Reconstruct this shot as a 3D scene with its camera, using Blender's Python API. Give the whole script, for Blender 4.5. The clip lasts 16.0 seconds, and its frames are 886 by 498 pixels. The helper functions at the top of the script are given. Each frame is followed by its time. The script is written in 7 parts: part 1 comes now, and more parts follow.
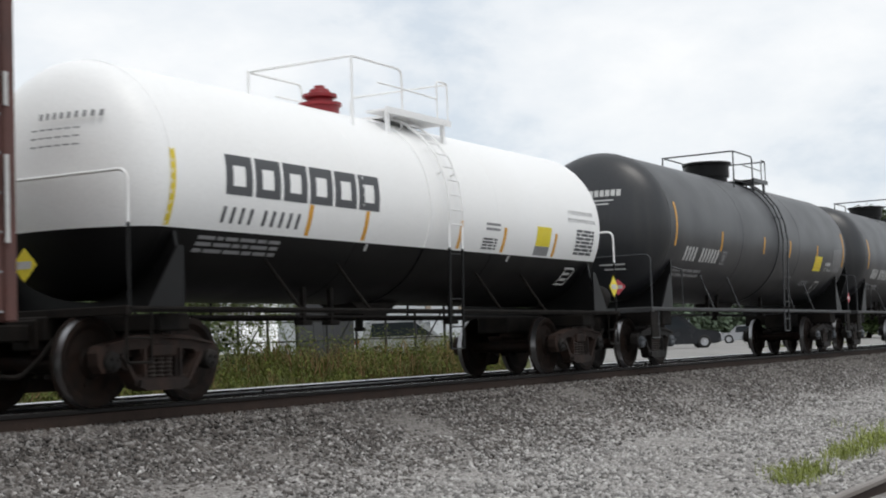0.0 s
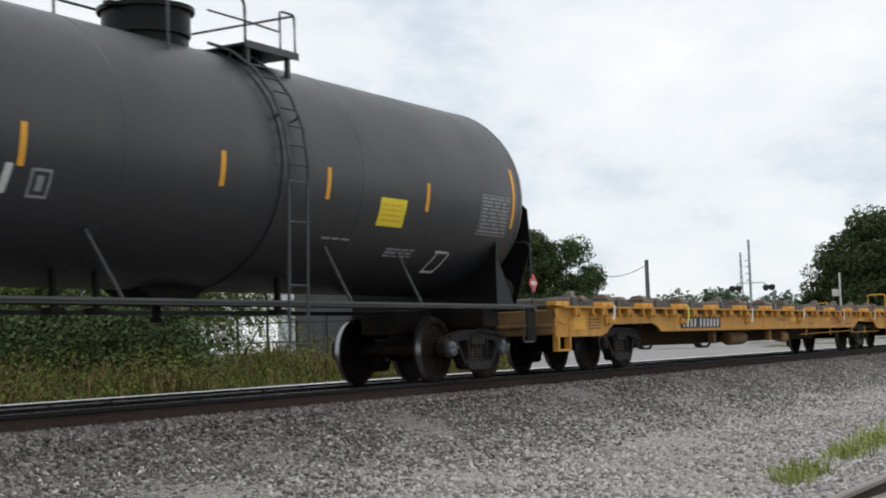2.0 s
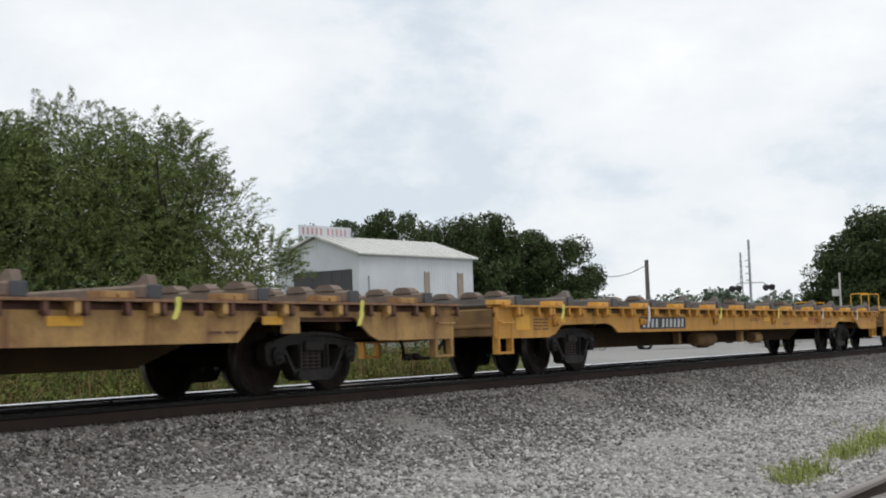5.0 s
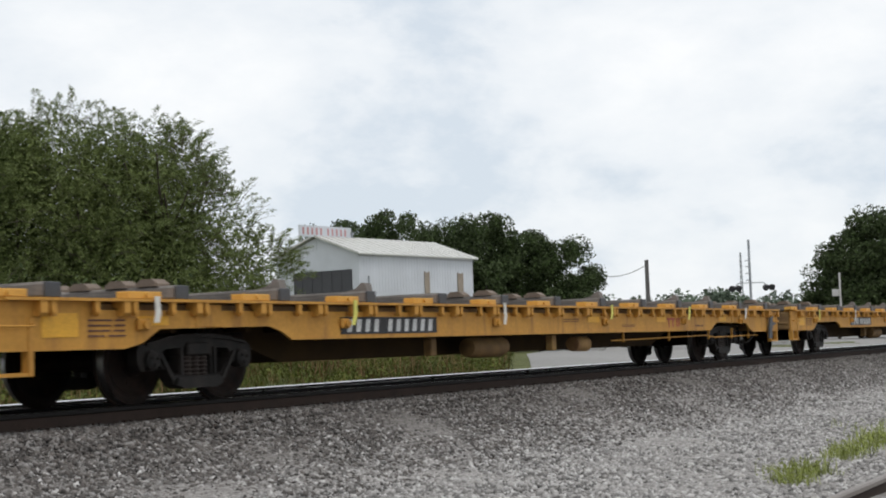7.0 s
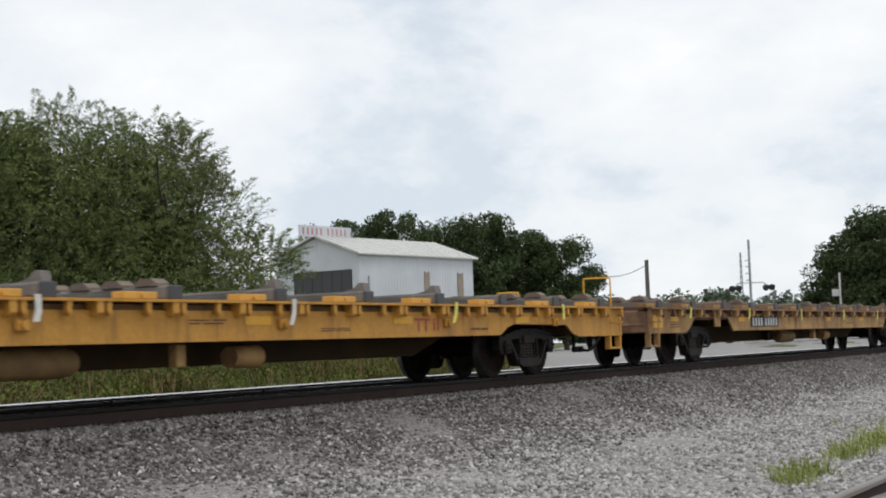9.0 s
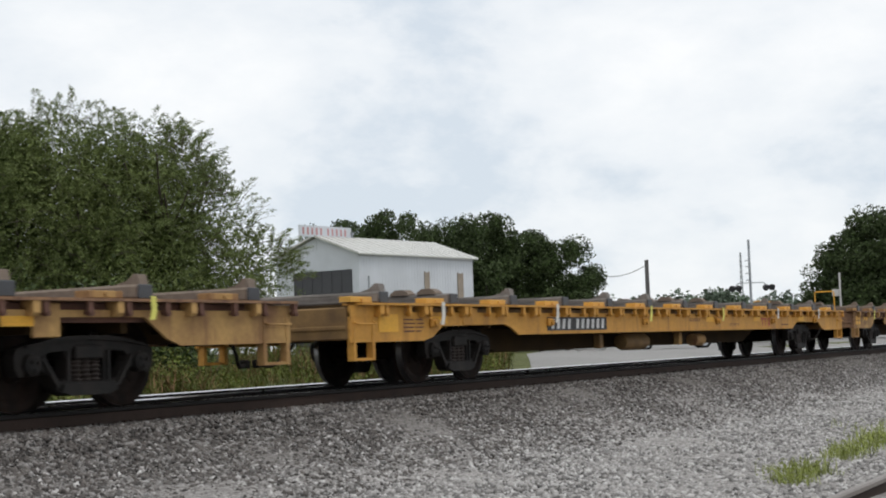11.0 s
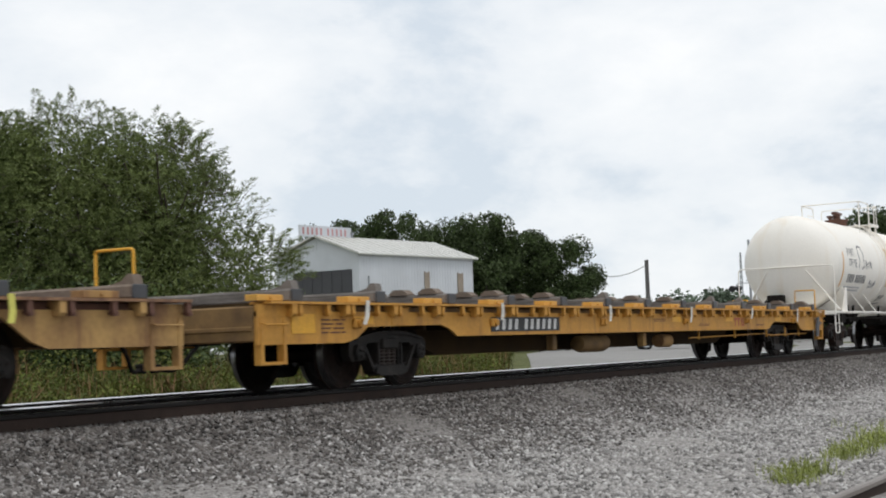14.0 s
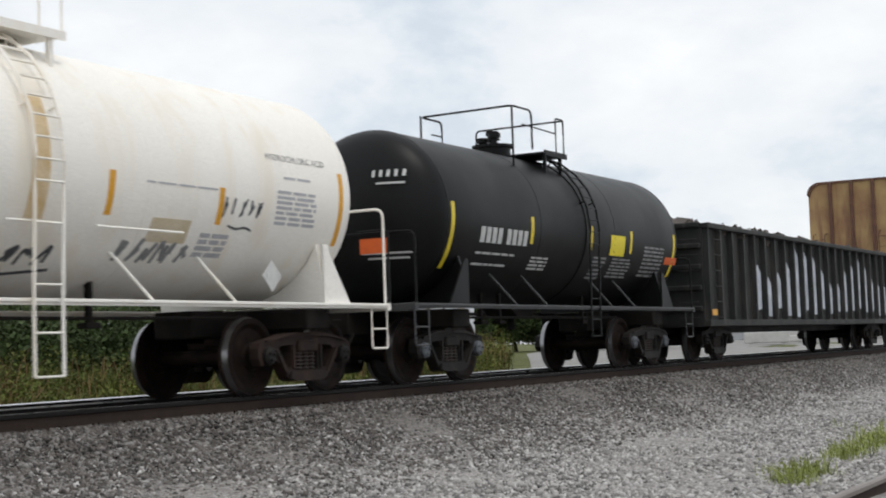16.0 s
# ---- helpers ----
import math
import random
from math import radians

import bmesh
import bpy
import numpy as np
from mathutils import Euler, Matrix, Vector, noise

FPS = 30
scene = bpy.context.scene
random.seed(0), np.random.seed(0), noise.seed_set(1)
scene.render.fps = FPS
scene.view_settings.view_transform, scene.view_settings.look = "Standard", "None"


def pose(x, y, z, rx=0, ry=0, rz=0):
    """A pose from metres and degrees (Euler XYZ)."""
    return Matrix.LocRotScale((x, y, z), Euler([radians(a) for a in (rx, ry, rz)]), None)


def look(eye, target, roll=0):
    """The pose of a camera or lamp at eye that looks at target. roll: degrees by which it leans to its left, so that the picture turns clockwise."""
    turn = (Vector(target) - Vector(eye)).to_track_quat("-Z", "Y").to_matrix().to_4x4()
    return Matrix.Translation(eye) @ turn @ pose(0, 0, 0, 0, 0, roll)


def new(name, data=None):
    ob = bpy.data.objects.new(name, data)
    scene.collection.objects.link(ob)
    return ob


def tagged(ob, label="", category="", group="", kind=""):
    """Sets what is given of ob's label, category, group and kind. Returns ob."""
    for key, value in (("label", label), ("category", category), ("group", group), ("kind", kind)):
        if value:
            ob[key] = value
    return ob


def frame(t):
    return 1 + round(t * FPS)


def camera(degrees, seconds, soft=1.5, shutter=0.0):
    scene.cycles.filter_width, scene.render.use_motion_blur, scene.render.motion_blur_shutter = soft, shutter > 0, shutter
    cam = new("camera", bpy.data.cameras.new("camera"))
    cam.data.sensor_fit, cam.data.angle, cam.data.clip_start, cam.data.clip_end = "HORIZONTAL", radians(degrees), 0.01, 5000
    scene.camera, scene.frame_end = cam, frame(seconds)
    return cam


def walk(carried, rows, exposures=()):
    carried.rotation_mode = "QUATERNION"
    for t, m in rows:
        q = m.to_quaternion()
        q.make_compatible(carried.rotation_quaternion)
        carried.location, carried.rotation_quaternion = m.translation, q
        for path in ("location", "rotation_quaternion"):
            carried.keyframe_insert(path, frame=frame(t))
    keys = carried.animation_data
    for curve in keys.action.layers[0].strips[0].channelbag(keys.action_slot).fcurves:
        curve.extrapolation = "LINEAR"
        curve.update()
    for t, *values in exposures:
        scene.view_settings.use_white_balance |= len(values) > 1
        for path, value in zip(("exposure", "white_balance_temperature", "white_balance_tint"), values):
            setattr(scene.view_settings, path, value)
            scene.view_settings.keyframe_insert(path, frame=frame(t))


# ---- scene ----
# Axes: x along the main track (receding), y across it away from the viewer, z up; the top of the main rails is z = 0.
SPEED = 19.80
cam = camera(33.63, 16.0, soft=1.95, shutter=0.08)
EYE = (0.0, 0.0, 0.498)
YAW, PITCH, ROLL = 29.19, 3.813, -2.02
AIM = (math.cos(radians(YAW)) * math.cos(radians(PITCH)), math.sin(radians(YAW)) * math.cos(radians(PITCH)), EYE[2] + math.sin(radians(PITCH)))
walk(cam, [(0.0, look(EYE, AIM, ROLL)), (16.0, look(EYE, AIM, ROLL))], exposures=[(0.0, 0.0), (16.0, 0.0)])

RAIL_Y = 11.83            # near main rail
TRACK_Y = RAIL_Y + 0.7525  # centre line of the main track

# ---- world and sun ----
world = bpy.data.worlds.new("world")
scene.world = world
world.use_nodes = True
wn, wl = world.node_tree.nodes, world.node_tree.links
wn.clear()
w_out = wn.new("ShaderNodeOutputWorld")
w_bg = wn.new("ShaderNodeBackground")
w_sky = wn.new("ShaderNodeTexSky")
w_sky.sky_type, w_sky.sun_disc = "NISHITA", False
w_sky.sun_elevation, w_sky.sun_rotation = radians(55), radians(200)
w_co = wn.new("ShaderNodeTexCoord")
w_map = wn.new("ShaderNodeMapping")
w_map.inputs["Scale"].default_value = (1.0, 1.0, 1.9)
w_map.inputs["Location"].default_value = (3.1, 0.4, 0.2)
w_n1 = wn.new("ShaderNodeTexNoise")
w_n1.inputs["Scale"].default_value, w_n1.inputs["Detail"].default_value, w_n1.inputs["Roughness"].default_value = 6.2, 8.0, 0.56
w_n1.inputs["Distortion"].default_value = 0.1
w_ramp = wn.new("ShaderNodeValToRGB")
cr = w_ramp.color_ramp
cr.elements[0].position, cr.elements[0].color = 0.36, (0.62, 0.685, 0.755, 1)
cr.elements[1].position, cr.elements[1].color = 0.68, (0.905, 0.915, 0.92, 1)
mid = cr.elements.new(0.47)
mid.color = (0.775, 0.81, 0.845, 1)
w_scale = wn.new("ShaderNodeVectorMath")
w_scale.operation = "SCALE"
w_scale.inputs["Scale"].default_value = 0.09
w_mix = wn.new("ShaderNodeMix")
w_mix.data_type = "RGBA"
w_mix.inputs["Factor"].default_value = 0.93
wl.new(w_co.outputs["Generated"], w_map.inputs["Vector"])
wl.new(w_map.outputs["Vector"], w_n1.inputs["Vector"])
wl.new(w_n1.outputs["Fac"], w_ramp.inputs["Fac"])
wl.new(w_sky.outputs["Color"], w_scale.inputs[0])
wl.new(w_scale.outputs["Vector"], w_mix.inputs["A"])
wl.new(w_ramp.outputs["Color"], w_mix.inputs["B"])
wl.new(w_mix.outputs["Result"], w_bg.inputs["Color"])
wl.new(w_bg.outputs["Background"], w_out.inputs["Surface"])
w_bg.inputs["Strength"].default_value = 1.14

sun_data = bpy.data.lights.new("sun", "SUN")
sun_data.energy, sun_data.angle, sun_data.color = 1.05, radians(16), (1.0, 0.96, 0.9)
sun = new("sun", sun_data)
sun.matrix_basis = look((0, 0, 40), (7, 15, 0))


# ---- materials ----
def mat(name, base, rough=0.7, metal=0.0, dark=None, scale=2.0, amount=0.5, fine=40.0, bump=0.2, bump_size=0.01, streak=None, streak_col=None, spread=0.0, spec=None, second=None):
    """A surface with two scales of variation, optional vertical streaks of dirt or rust, and fine relief."""
    m = bpy.data.materials.new(name)
    m.use_nodes = True
    n, l = m.node_tree.nodes, m.node_tree.links
    b = n["Principled BSDF"]
    b.inputs["Roughness"].default_value, b.inputs["Metallic"].default_value = rough, metal
    if spec is not None:
        b.inputs["Specular IOR Level"].default_value = spec
    co = n.new("ShaderNodeTexCoord")
    big = n.new("ShaderNodeTexNoise")
    big.inputs["Scale"].default_value, big.inputs["Detail"].default_value = scale, 6
    small = n.new("ShaderNodeTexNoise")
    small.inputs["Scale"].default_value, small.inputs["Detail"].default_value = fine, 3
    l.new(co.outputs["Object"], big.inputs["Vector"])
    l.new(co.outputs["Object"], small.inputs["Vector"])
    dark = dark or tuple(c * 0.55 for c in base)
    ramp = n.new("ShaderNodeValToRGB")
    ramp.color_ramp.elements[0].position, ramp.color_ramp.elements[0].color = 0.5 - 0.25, (*dark, 1)
    ramp.color_ramp.elements[1].position, ramp.color_ramp.elements[1].color = 0.5 + 0.15, (*base, 1)
    l.new(big.outputs["Fac"], ramp.inputs["Fac"])
    mix = n.new("ShaderNodeMix")
    mix.data_type, mix.blend_type = "RGBA", "MIX"
    mix.inputs["Factor"].default_value = amount
    mix.inputs["A"].default_value = (*base, 1)
    l.new(ramp.outputs["Color"], mix.inputs["B"])
    out = mix.outputs["Result"]
    grain = n.new("ShaderNodeMix")
    grain.data_type, grain.blend_type = "RGBA", "MULTIPLY"
    grain.inputs["Factor"].default_value = 0.6
    gr = n.new("ShaderNodeMapRange")
    gr.inputs["From Min"].default_value, gr.inputs["From Max"].default_value = 0.3, 0.7
    gr.inputs["To Min"].default_value, gr.inputs["To Max"].default_value = 0.78, 1.12
    l.new(small.outputs["Fac"], gr.inputs["Value"])
    l.new(out, grain.inputs["A"])
    l.new(gr.outputs["Result"], grain.inputs["B"])
    out = grain.outputs["Result"]
    if spread:
        inf = n.new("ShaderNodeNewGeometry")
        sp = n.new("ShaderNodeMapRange")
        sp.inputs["To Min"].default_value, sp.inputs["To Max"].default_value = 1 - spread, 1 + spread
        l.new(inf.outputs["Random Per Island"], sp.inputs["Value"])
        tint = n.new("ShaderNodeMix")
        tint.data_type, tint.blend_type = "RGBA", "MULTIPLY"
        tint.inputs["Factor"].default_value = 1.0
        l.new(out, tint.inputs["A"])
        l.new(sp.outputs["Result"], tint.inputs["B"])
        out = tint.outputs["Result"]
        if second:
            pick = n.new("ShaderNodeMath")
            pick.operation = "FRACT"
            mul = n.new("ShaderNodeMath")
            mul.operation = "MULTIPLY"
            mul.inputs[1].default_value = 7.31
            l.new(inf.outputs["Random Per Island"], mul.inputs[0])
            l.new(mul.outputs[0], pick.inputs[0])
            cut = n.new("ShaderNodeMapRange")
            cut.inputs["From Min"].default_value, cut.inputs["From Max"].default_value = 0.6, 1.0
            l.new(pick.outputs[0], cut.inputs["Value"])
            alt = n.new("ShaderNodeMix")
            alt.data_type = "RGBA"
            alt.inputs["B"].default_value = (*second, 1)
            l.new(cut.outputs["Result"], alt.inputs["Factor"])
            l.new(out, alt.inputs["A"])
            out = alt.outputs["Result"]
    if streak:
        mp = n.new("ShaderNodeMapping")
        mp.inputs["Scale"].default_value = streak
        l.new(co.outputs["Object"], mp.inputs["Vector"])
        st = n.new("ShaderNodeTexNoise")
        st.inputs["Scale"].default_value, st.inputs["Detail"].default_value = 1.0, 5
        l.new(mp.outputs["Vector"], st.inputs["Vector"])
        sr = n.new("ShaderNodeMapRange")
        sr.inputs["From Min"].default_value, sr.inputs["From Max"].default_value = 0.52, 0.68
        sr.inputs["To Max"].default_value = 0.75
        l.new(st.outputs["Fac"], sr.inputs["Value"])
        sm = n.new("ShaderNodeMix")
        sm.data_type = "RGBA"
        sm.inputs["B"].default_value = (*(streak_col or dark), 1)
        l.new(sr.outputs["Result"], sm.inputs["Factor"])
        l.new(out, sm.inputs["A"])
        out = sm.outputs["Result"]
    l.new(out, b.inputs["Base Color"])
    rr = n.new("ShaderNodeMapRange")
    rr.inputs["To Min"].default_value, rr.inputs["To Max"].default_value = max(0.05, rough - 0.12), min(1, rough + 0.12)
    l.new(big.outputs["Fac"], rr.inputs["Value"])
    l.new(rr.outputs["Result"], b.inputs["Roughness"])
    if bump:
        bp = n.new("ShaderNodeBump")
        bp.inputs["Strength"].default_value, bp.inputs["Distance"].default_value = bump, bump_size
        l.new(small.outputs["Fac"], bp.inputs["Height"])
        l.new(bp.outputs["Normal"], b.inputs["Normal"])
    return m


M_BLACK = mat("black_tank_paint", (0.0165, 0.0180, 0.0218), 0.40, spec=0.6, dark=(0.0215, 0.0230, 0.0262), scale=0.8, amount=0.8, fine=14, bump=0.06, streak=(3.0, 3.0, 0.25), streak_col=(0.0265, 0.0270, 0.0280))
M_BLACK2 = mat("fresh_black_paint", (0.0060, 0.0060, 0.0065), 0.42, spec=0.16, dark=(0.012, 0.012, 0.0115), scale=0.8, amount=0.5, fine=14, bump=0.05)
M_WHITE = mat("white_tank_paint", (0.93, 0.93, 0.925), 0.4, dark=(0.86, 0.85, 0.83), scale=0.5, amount=0.5, fine=90, bump=0.0)
M_CREAM = mat("weathered_white_paint", (0.93, 0.90, 0.84), 0.5, dark=(0.86, 0.81, 0.72), scale=0.5, amount=0.55, fine=60, bump=0.0, streak=(2.2, 2.2, 0.16), streak_col=(0.83, 0.76, 0.65))
M_UNDER = mat("grimy_underframe", (0.008, 0.007, 0.0062), 0.85, spec=0.2, dark=(0.018, 0.013, 0.010), scale=4, amount=0.7, bump=0.3)
M_TRUCK = mat("grimy_cast_steel", (0.0115, 0.0103, 0.0095), 0.7, spec=0.3, dark=(0.026, 0.019, 0.015), scale=5, amount=0.7, bump=0.4)
M_TRUCKR = mat("rusty_cast_steel", (0.021, 0.0155, 0.0135), 0.8, spec=0.3, dark=(0.050, 0.024, 0.016), scale=5, amount=0.8, bump=0.4)
M_WHEEL = mat("dark_wheel_steel", (0.0075, 0.0055, 0.0046), 0.7, dark=(0.024, 0.0115, 0.007), scale=5, amount=0.8, spec=0.15, bump=0.2)
M_TREAD = mat("polished_wheel_tread", (0.38, 0.38, 0.39), 0.35, metal=1.0, amount=0.3, bump=0.05)
M_CAP = mat("bearing_cap_paint", (0.15, 0.165, 0.185), 0.5, dark=(0.04, 0.042, 0.046), scale=14, amount=0.9)
M_SPRING = mat("rusty_spring_steel", (0.045, 0.033, 0.028), 0.7, amount=0.6, scale=8)
M_RAIL = mat("rusty_rail_side", (0.046, 0.031, 0.025), 0.85, spec=0.2, dark=(0.026, 0.018, 0.015), scale=3, amount=0.8, fine=30, bump=0.3)
M_RAILTOP = mat("polished_rail_head", (0.85, 0.85, 0.87), 0.3, metal=1.0, dark=(0.5, 0.5, 0.5), amount=0.4, fine=20, bump=0.03)
M_TIE = mat("weathered_tie_wood", (0.060, 0.045, 0.036), 0.9, scale=3, amount=0.6, bump=0.5)
M_YELLOW = mat("faded_yellow_paint", (0.56, 0.285, 0.058), 0.6, spec=0.25, dark=(0.45, 0.215, 0.038), scale=1.6, amount=0.7, fine=16, bump=0.1, streak=(5.0, 5.0, 0.9), streak_col=(0.33, 0.16, 0.045))
M_YELLOW3 = mat("clean_yellow_paint", (0.66, 0.35, 0.06), 0.55, amount=0.5, scale=3, bump=0.1)
M_YELLOW2 = mat("bright_yellow_paint", (0.76, 0.39, 0.03), 0.55, amount=0.3, scale=3, bump=0.1)
M_YRUST = mat("rust_stained_yellow_paint", (0.47, 0.29, 0.11), 0.7, spec=0.25, dark=(0.17, 0.08, 0.042), scale=2.2, amount=0.85, fine=16, bump=0.2, streak=(4.0, 4.0, 0.7), streak_col=(0.16, 0.075, 0.045))
# Much darker yellow-brown for the deck, centre sill and cross bearers.
M_YDARK = mat("dark_yellow_brown_steel", (0.060, 0.036, 0.014), 0.85, spec=0.2, dark=(0.018, 0.012, 0.008), scale=1.5, amount=0.8, bump=0.2)
# Dirty ochre of fittings; also the rust and painted shade below the deck lip.
M_YMID = mat("dirty_ochre_and_shade", (0.24, 0.14, 0.05), 0.75, dark=(0.10, 0.055, 0.022), scale=4, amount=0.8, bump=0.2)
M_RUST = mat("brown_rust", (0.16, 0.075, 0.05), 0.85, dark=(0.07, 0.04, 0.032), scale=4, amount=0.8, bump=0.4)
M_WOOD = mat("grey_weathered_timber", (0.205, 0.183, 0.165), 0.85, dark=(0.115, 0.098, 0.086), scale=5, amount=0.7, fine=25, bump=0.5, streak=(6, 1, 12), streak_col=(0.085, 0.074, 0.066))
M_WOODB = mat("brown_weathered_timber", (0.20, 0.155, 0.12), 0.9, dark=(0.10, 0.075, 0.06), scale=5, amount=0.7, fine=25, bump=0.5)
M_CAPD = mat("dark_cap_steel", (0.075, 0.078, 0.085), 0.5, metal=0.4, amount=0.5, scale=6)
M_STEEL = mat("grey_steel_cap", (0.34, 0.36, 0.38), 0.5, metal=0.5, amount=0.5, scale=6)
M_STRAP = mat("white_webbing_strap", (0.72, 0.70, 0.64), 0.8, amount=0.4, scale=8)
M_STRAPY = mat("yellow_webbing_strap", (0.72, 0.68, 0.16), 0.8, amount=0.4, scale=8)
M_STRIPE = mat("amber_reflective_tape", (0.75, 0.36, 0.02), 0.45, amount=0.3, scale=8)
M_STRIPEY = mat("yellow_reflective_tape", (0.78, 0.60, 0.03), 0.45, amount=0.3, scale=8)
M_PLACY = mat("yellow_sign_paint", (0.80, 0.66, 0.02), 0.5, amount=0.3, scale=8, dark=(0.7, 0.5, 0.03))
M_LETW = mat("white_lettering", (0.60, 0.60, 0.59), 0.6, amount=0.4, scale=9)
M_LETG = mat("dim_grey_lettering", (0.26, 0.26, 0.265), 0.6, amount=0.4, scale=9)
M_FAINT = mat("sun_faded_lettering", (0.47, 0.47, 0.49), 0.6, amount=0.5, scale=9)
M_TAN = mat("sun_faded_tan_sign", (0.58, 0.48, 0.32), 0.6, dark=(0.70, 0.62, 0.50), amount=0.6, scale=5)
M_LETD = mat("charcoal_lettering", (0.075, 0.078, 0.085), 0.55, amount=0.3, scale=9)
M_LETR = mat("red_lettering", (0.42, 0.07, 0.06), 0.6, amount=0.5, scale=9)
M_FADED = mat("faded_red_sign_paint", (0.58, 0.30, 0.30), 0.7, amount=0.5, scale=3)
M_PANEL = mat("black_number_panel", (0.02, 0.02, 0.022), 0.6, amount=0.4, scale=4)
M_RED = mat("red_valve_paint", (0.27, 0.014, 0.02), 0.45, amount=0.5, scale=9)
M_ORANGE = mat("orange_panel_paint", (0.75, 0.13, 0.02), 0.5, amount=0.3, scale=8)
M_PINK = mat("red_white_placard", (0.62, 0.10, 0.12), 0.5, amount=0.4, scale=8)
M_GOND = mat("black_gondola_paint", (0.017, 0.018, 0.0175), 0.65, spec=0.3, dark=(0.034, 0.033, 0.030), scale=1.5, amount=0.8, streak=(5, 5, 0.5), streak_col=(0.055, 0.050, 0.046))
M_GRAF = mat("pale_spray_paint", (0.60, 0.64, 0.70), 0.6, dark=(0.28, 0.30, 0.34), scale=3, amount=0.8)
M_SCRAP = mat("scrap_metal", (0.10, 0.085, 0.075), 0.7, metal=0.4, amount=0.8, scale=8, spread=0.5)
M_HOPY = mat("rusty_tan_car_paint", (0.46, 0.31, 0.14), 0.75, dark=(0.24, 0.11, 0.06), scale=1.2, amount=0.9, streak=(3, 3, 0.5), streak_col=(0.2, 0.09, 0.06))
M_BROWN = mat("oxide_red_car_paint", (0.115, 0.050, 0.042), 0.75, dark=(0.06, 0.034, 0.03), scale=2, amount=0.7)
M_STONE = mat("ballast_stone", (0.29, 0.277, 0.265), 0.9, scale=6, amount=0.5, fine=60, bump=0.4, spread=0.6, second=(0.55, 0.535, 0.52))
M_STONED = mat("grimy_ballast_stone", (0.096, 0.085, 0.078), 0.9, scale=6, amount=0.5, fine=60, bump=0.4, spread=0.6, second=(0.29, 0.278, 0.267))
# Deep shade under the train is put into this near-black crib stone.
M_STONEB = mat("shaded_crib_stone", (0.035, 0.029, 0.026), 0.9, scale=6, amount=0.5, fine=60, bump=0.4, spread=0.6)
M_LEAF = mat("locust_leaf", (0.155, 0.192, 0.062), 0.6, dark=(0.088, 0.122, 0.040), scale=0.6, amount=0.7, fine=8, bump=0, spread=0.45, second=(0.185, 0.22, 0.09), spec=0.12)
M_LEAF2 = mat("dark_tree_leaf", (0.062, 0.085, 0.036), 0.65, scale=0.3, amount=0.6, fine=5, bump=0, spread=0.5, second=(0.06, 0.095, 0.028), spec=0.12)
# Distance haze is mixed into this leaf's base colour.
M_LEAF3 = mat("haze_tinted_far_leaf", (0.11, 0.15, 0.10), 0.8, scale=0.3, amount=0.5, fine=5, bump=0, spread=0.4)
M_BARK = mat("grey_brown_bark", (0.10, 0.08, 0.065), 0.9, scale=5, amount=0.7, bump=0.6)
M_WEED = mat("roadside_weed", (0.095, 0.115, 0.026), 0.7, dark=(0.040, 0.056, 0.015), scale=0.5, amount=0.8, fine=6, bump=0, spread=0.5, second=(0.16, 0.125, 0.05), spec=0.12)
M_HERB = mat("broad_weed_leaf", (0.135, 0.165, 0.036), 0.65, dark=(0.036, 0.056, 0.015), scale=0.55, amount=1.0, fine=6, bump=0, spread=0.5, second=(0.16, 0.155, 0.042), spec=0.12)
M_STALK = mat("dry_seed_stalk", (0.22, 0.135, 0.07), 0.8, dark=(0.12, 0.075, 0.04), scale=0.6, amount=0.8, fine=6, bump=0, spread=0.5, spec=0.12)
M_HEADSIDE = mat("black_rail_head_side", (0.010, 0.0085, 0.008), 0.6, spec=0.2, scale=3, amount=0.5)
M_GRASS = mat("fresh_green_tuft", (0.25, 0.29, 0.075), 0.7, scale=1, amount=0.5, fine=8, bump=0, spread=0.4, second=(0.33, 0.36, 0.13), spec=0.12)
M_LOT = mat("pale_gravel_lot", (0.27, 0.262, 0.252), 0.95, dark=(0.20, 0.195, 0.183), scale=0.15, amount=0.7, fine=9, bump=0.3)
M_SHED = mat("white_metal_siding", (0.62, 0.645, 0.685), 0.55, dark=(0.58, 0.60, 0.64), scale=0.4, amount=0.5, fine=0.5, bump=0)
M_ROOF = mat("pale_metal_roof", (0.58, 0.58, 0.55), 0.5, dark=(0.50, 0.49, 0.46), scale=0.4, amount=0.6, fine=3, bump=0)
M_DOORK = mat("dark_grey_door", (0.07, 0.07, 0.078), 0.7, scale=0.8, amount=0.5)
M_BEIGE = mat("weathered_beige_board", (0.36, 0.30, 0.24), 0.8, scale=2, amount=0.5)
M_POLE = mat("grey_utility_pole", (0.12, 0.115, 0.11), 0.9, scale=2, amount=0.5)
M_MAST = mat("galvanised_mast", (0.34, 0.36, 0.38), 0.6, metal=0.3, scale=2, amount=0.4)
M_IRON = mat("black_pipe_fence", (0.02, 0.02, 0.022), 0.6, scale=3, amount=0.5)
M_CARP = mat("dark_car_paint", (0.02, 0.022, 0.026), 0.25, scale=2, amount=0.2, bump=0)
M_CARS = mat("silver_car_paint", (0.42, 0.43, 0.45), 0.3, metal=0.4, scale=2, amount=0.2, bump=0)
M_CARR = mat("red_car_paint", (0.36, 0.03, 0.03), 0.3, scale=2, amount=0.2, bump=0)
M_GLASS = mat("tinted_car_glass", (0.02, 0.025, 0.03), 0.08, scale=2, amount=0.1, bump=0)
M_TYRE = mat("black_tyre_rubber", (0.02, 0.02, 0.02), 0.85, scale=5, amount=0.3)
M_HUB = mat("alloy_hub", (0.55, 0.56, 0.58), 0.35, metal=0.8, scale=5, amount=0.2)
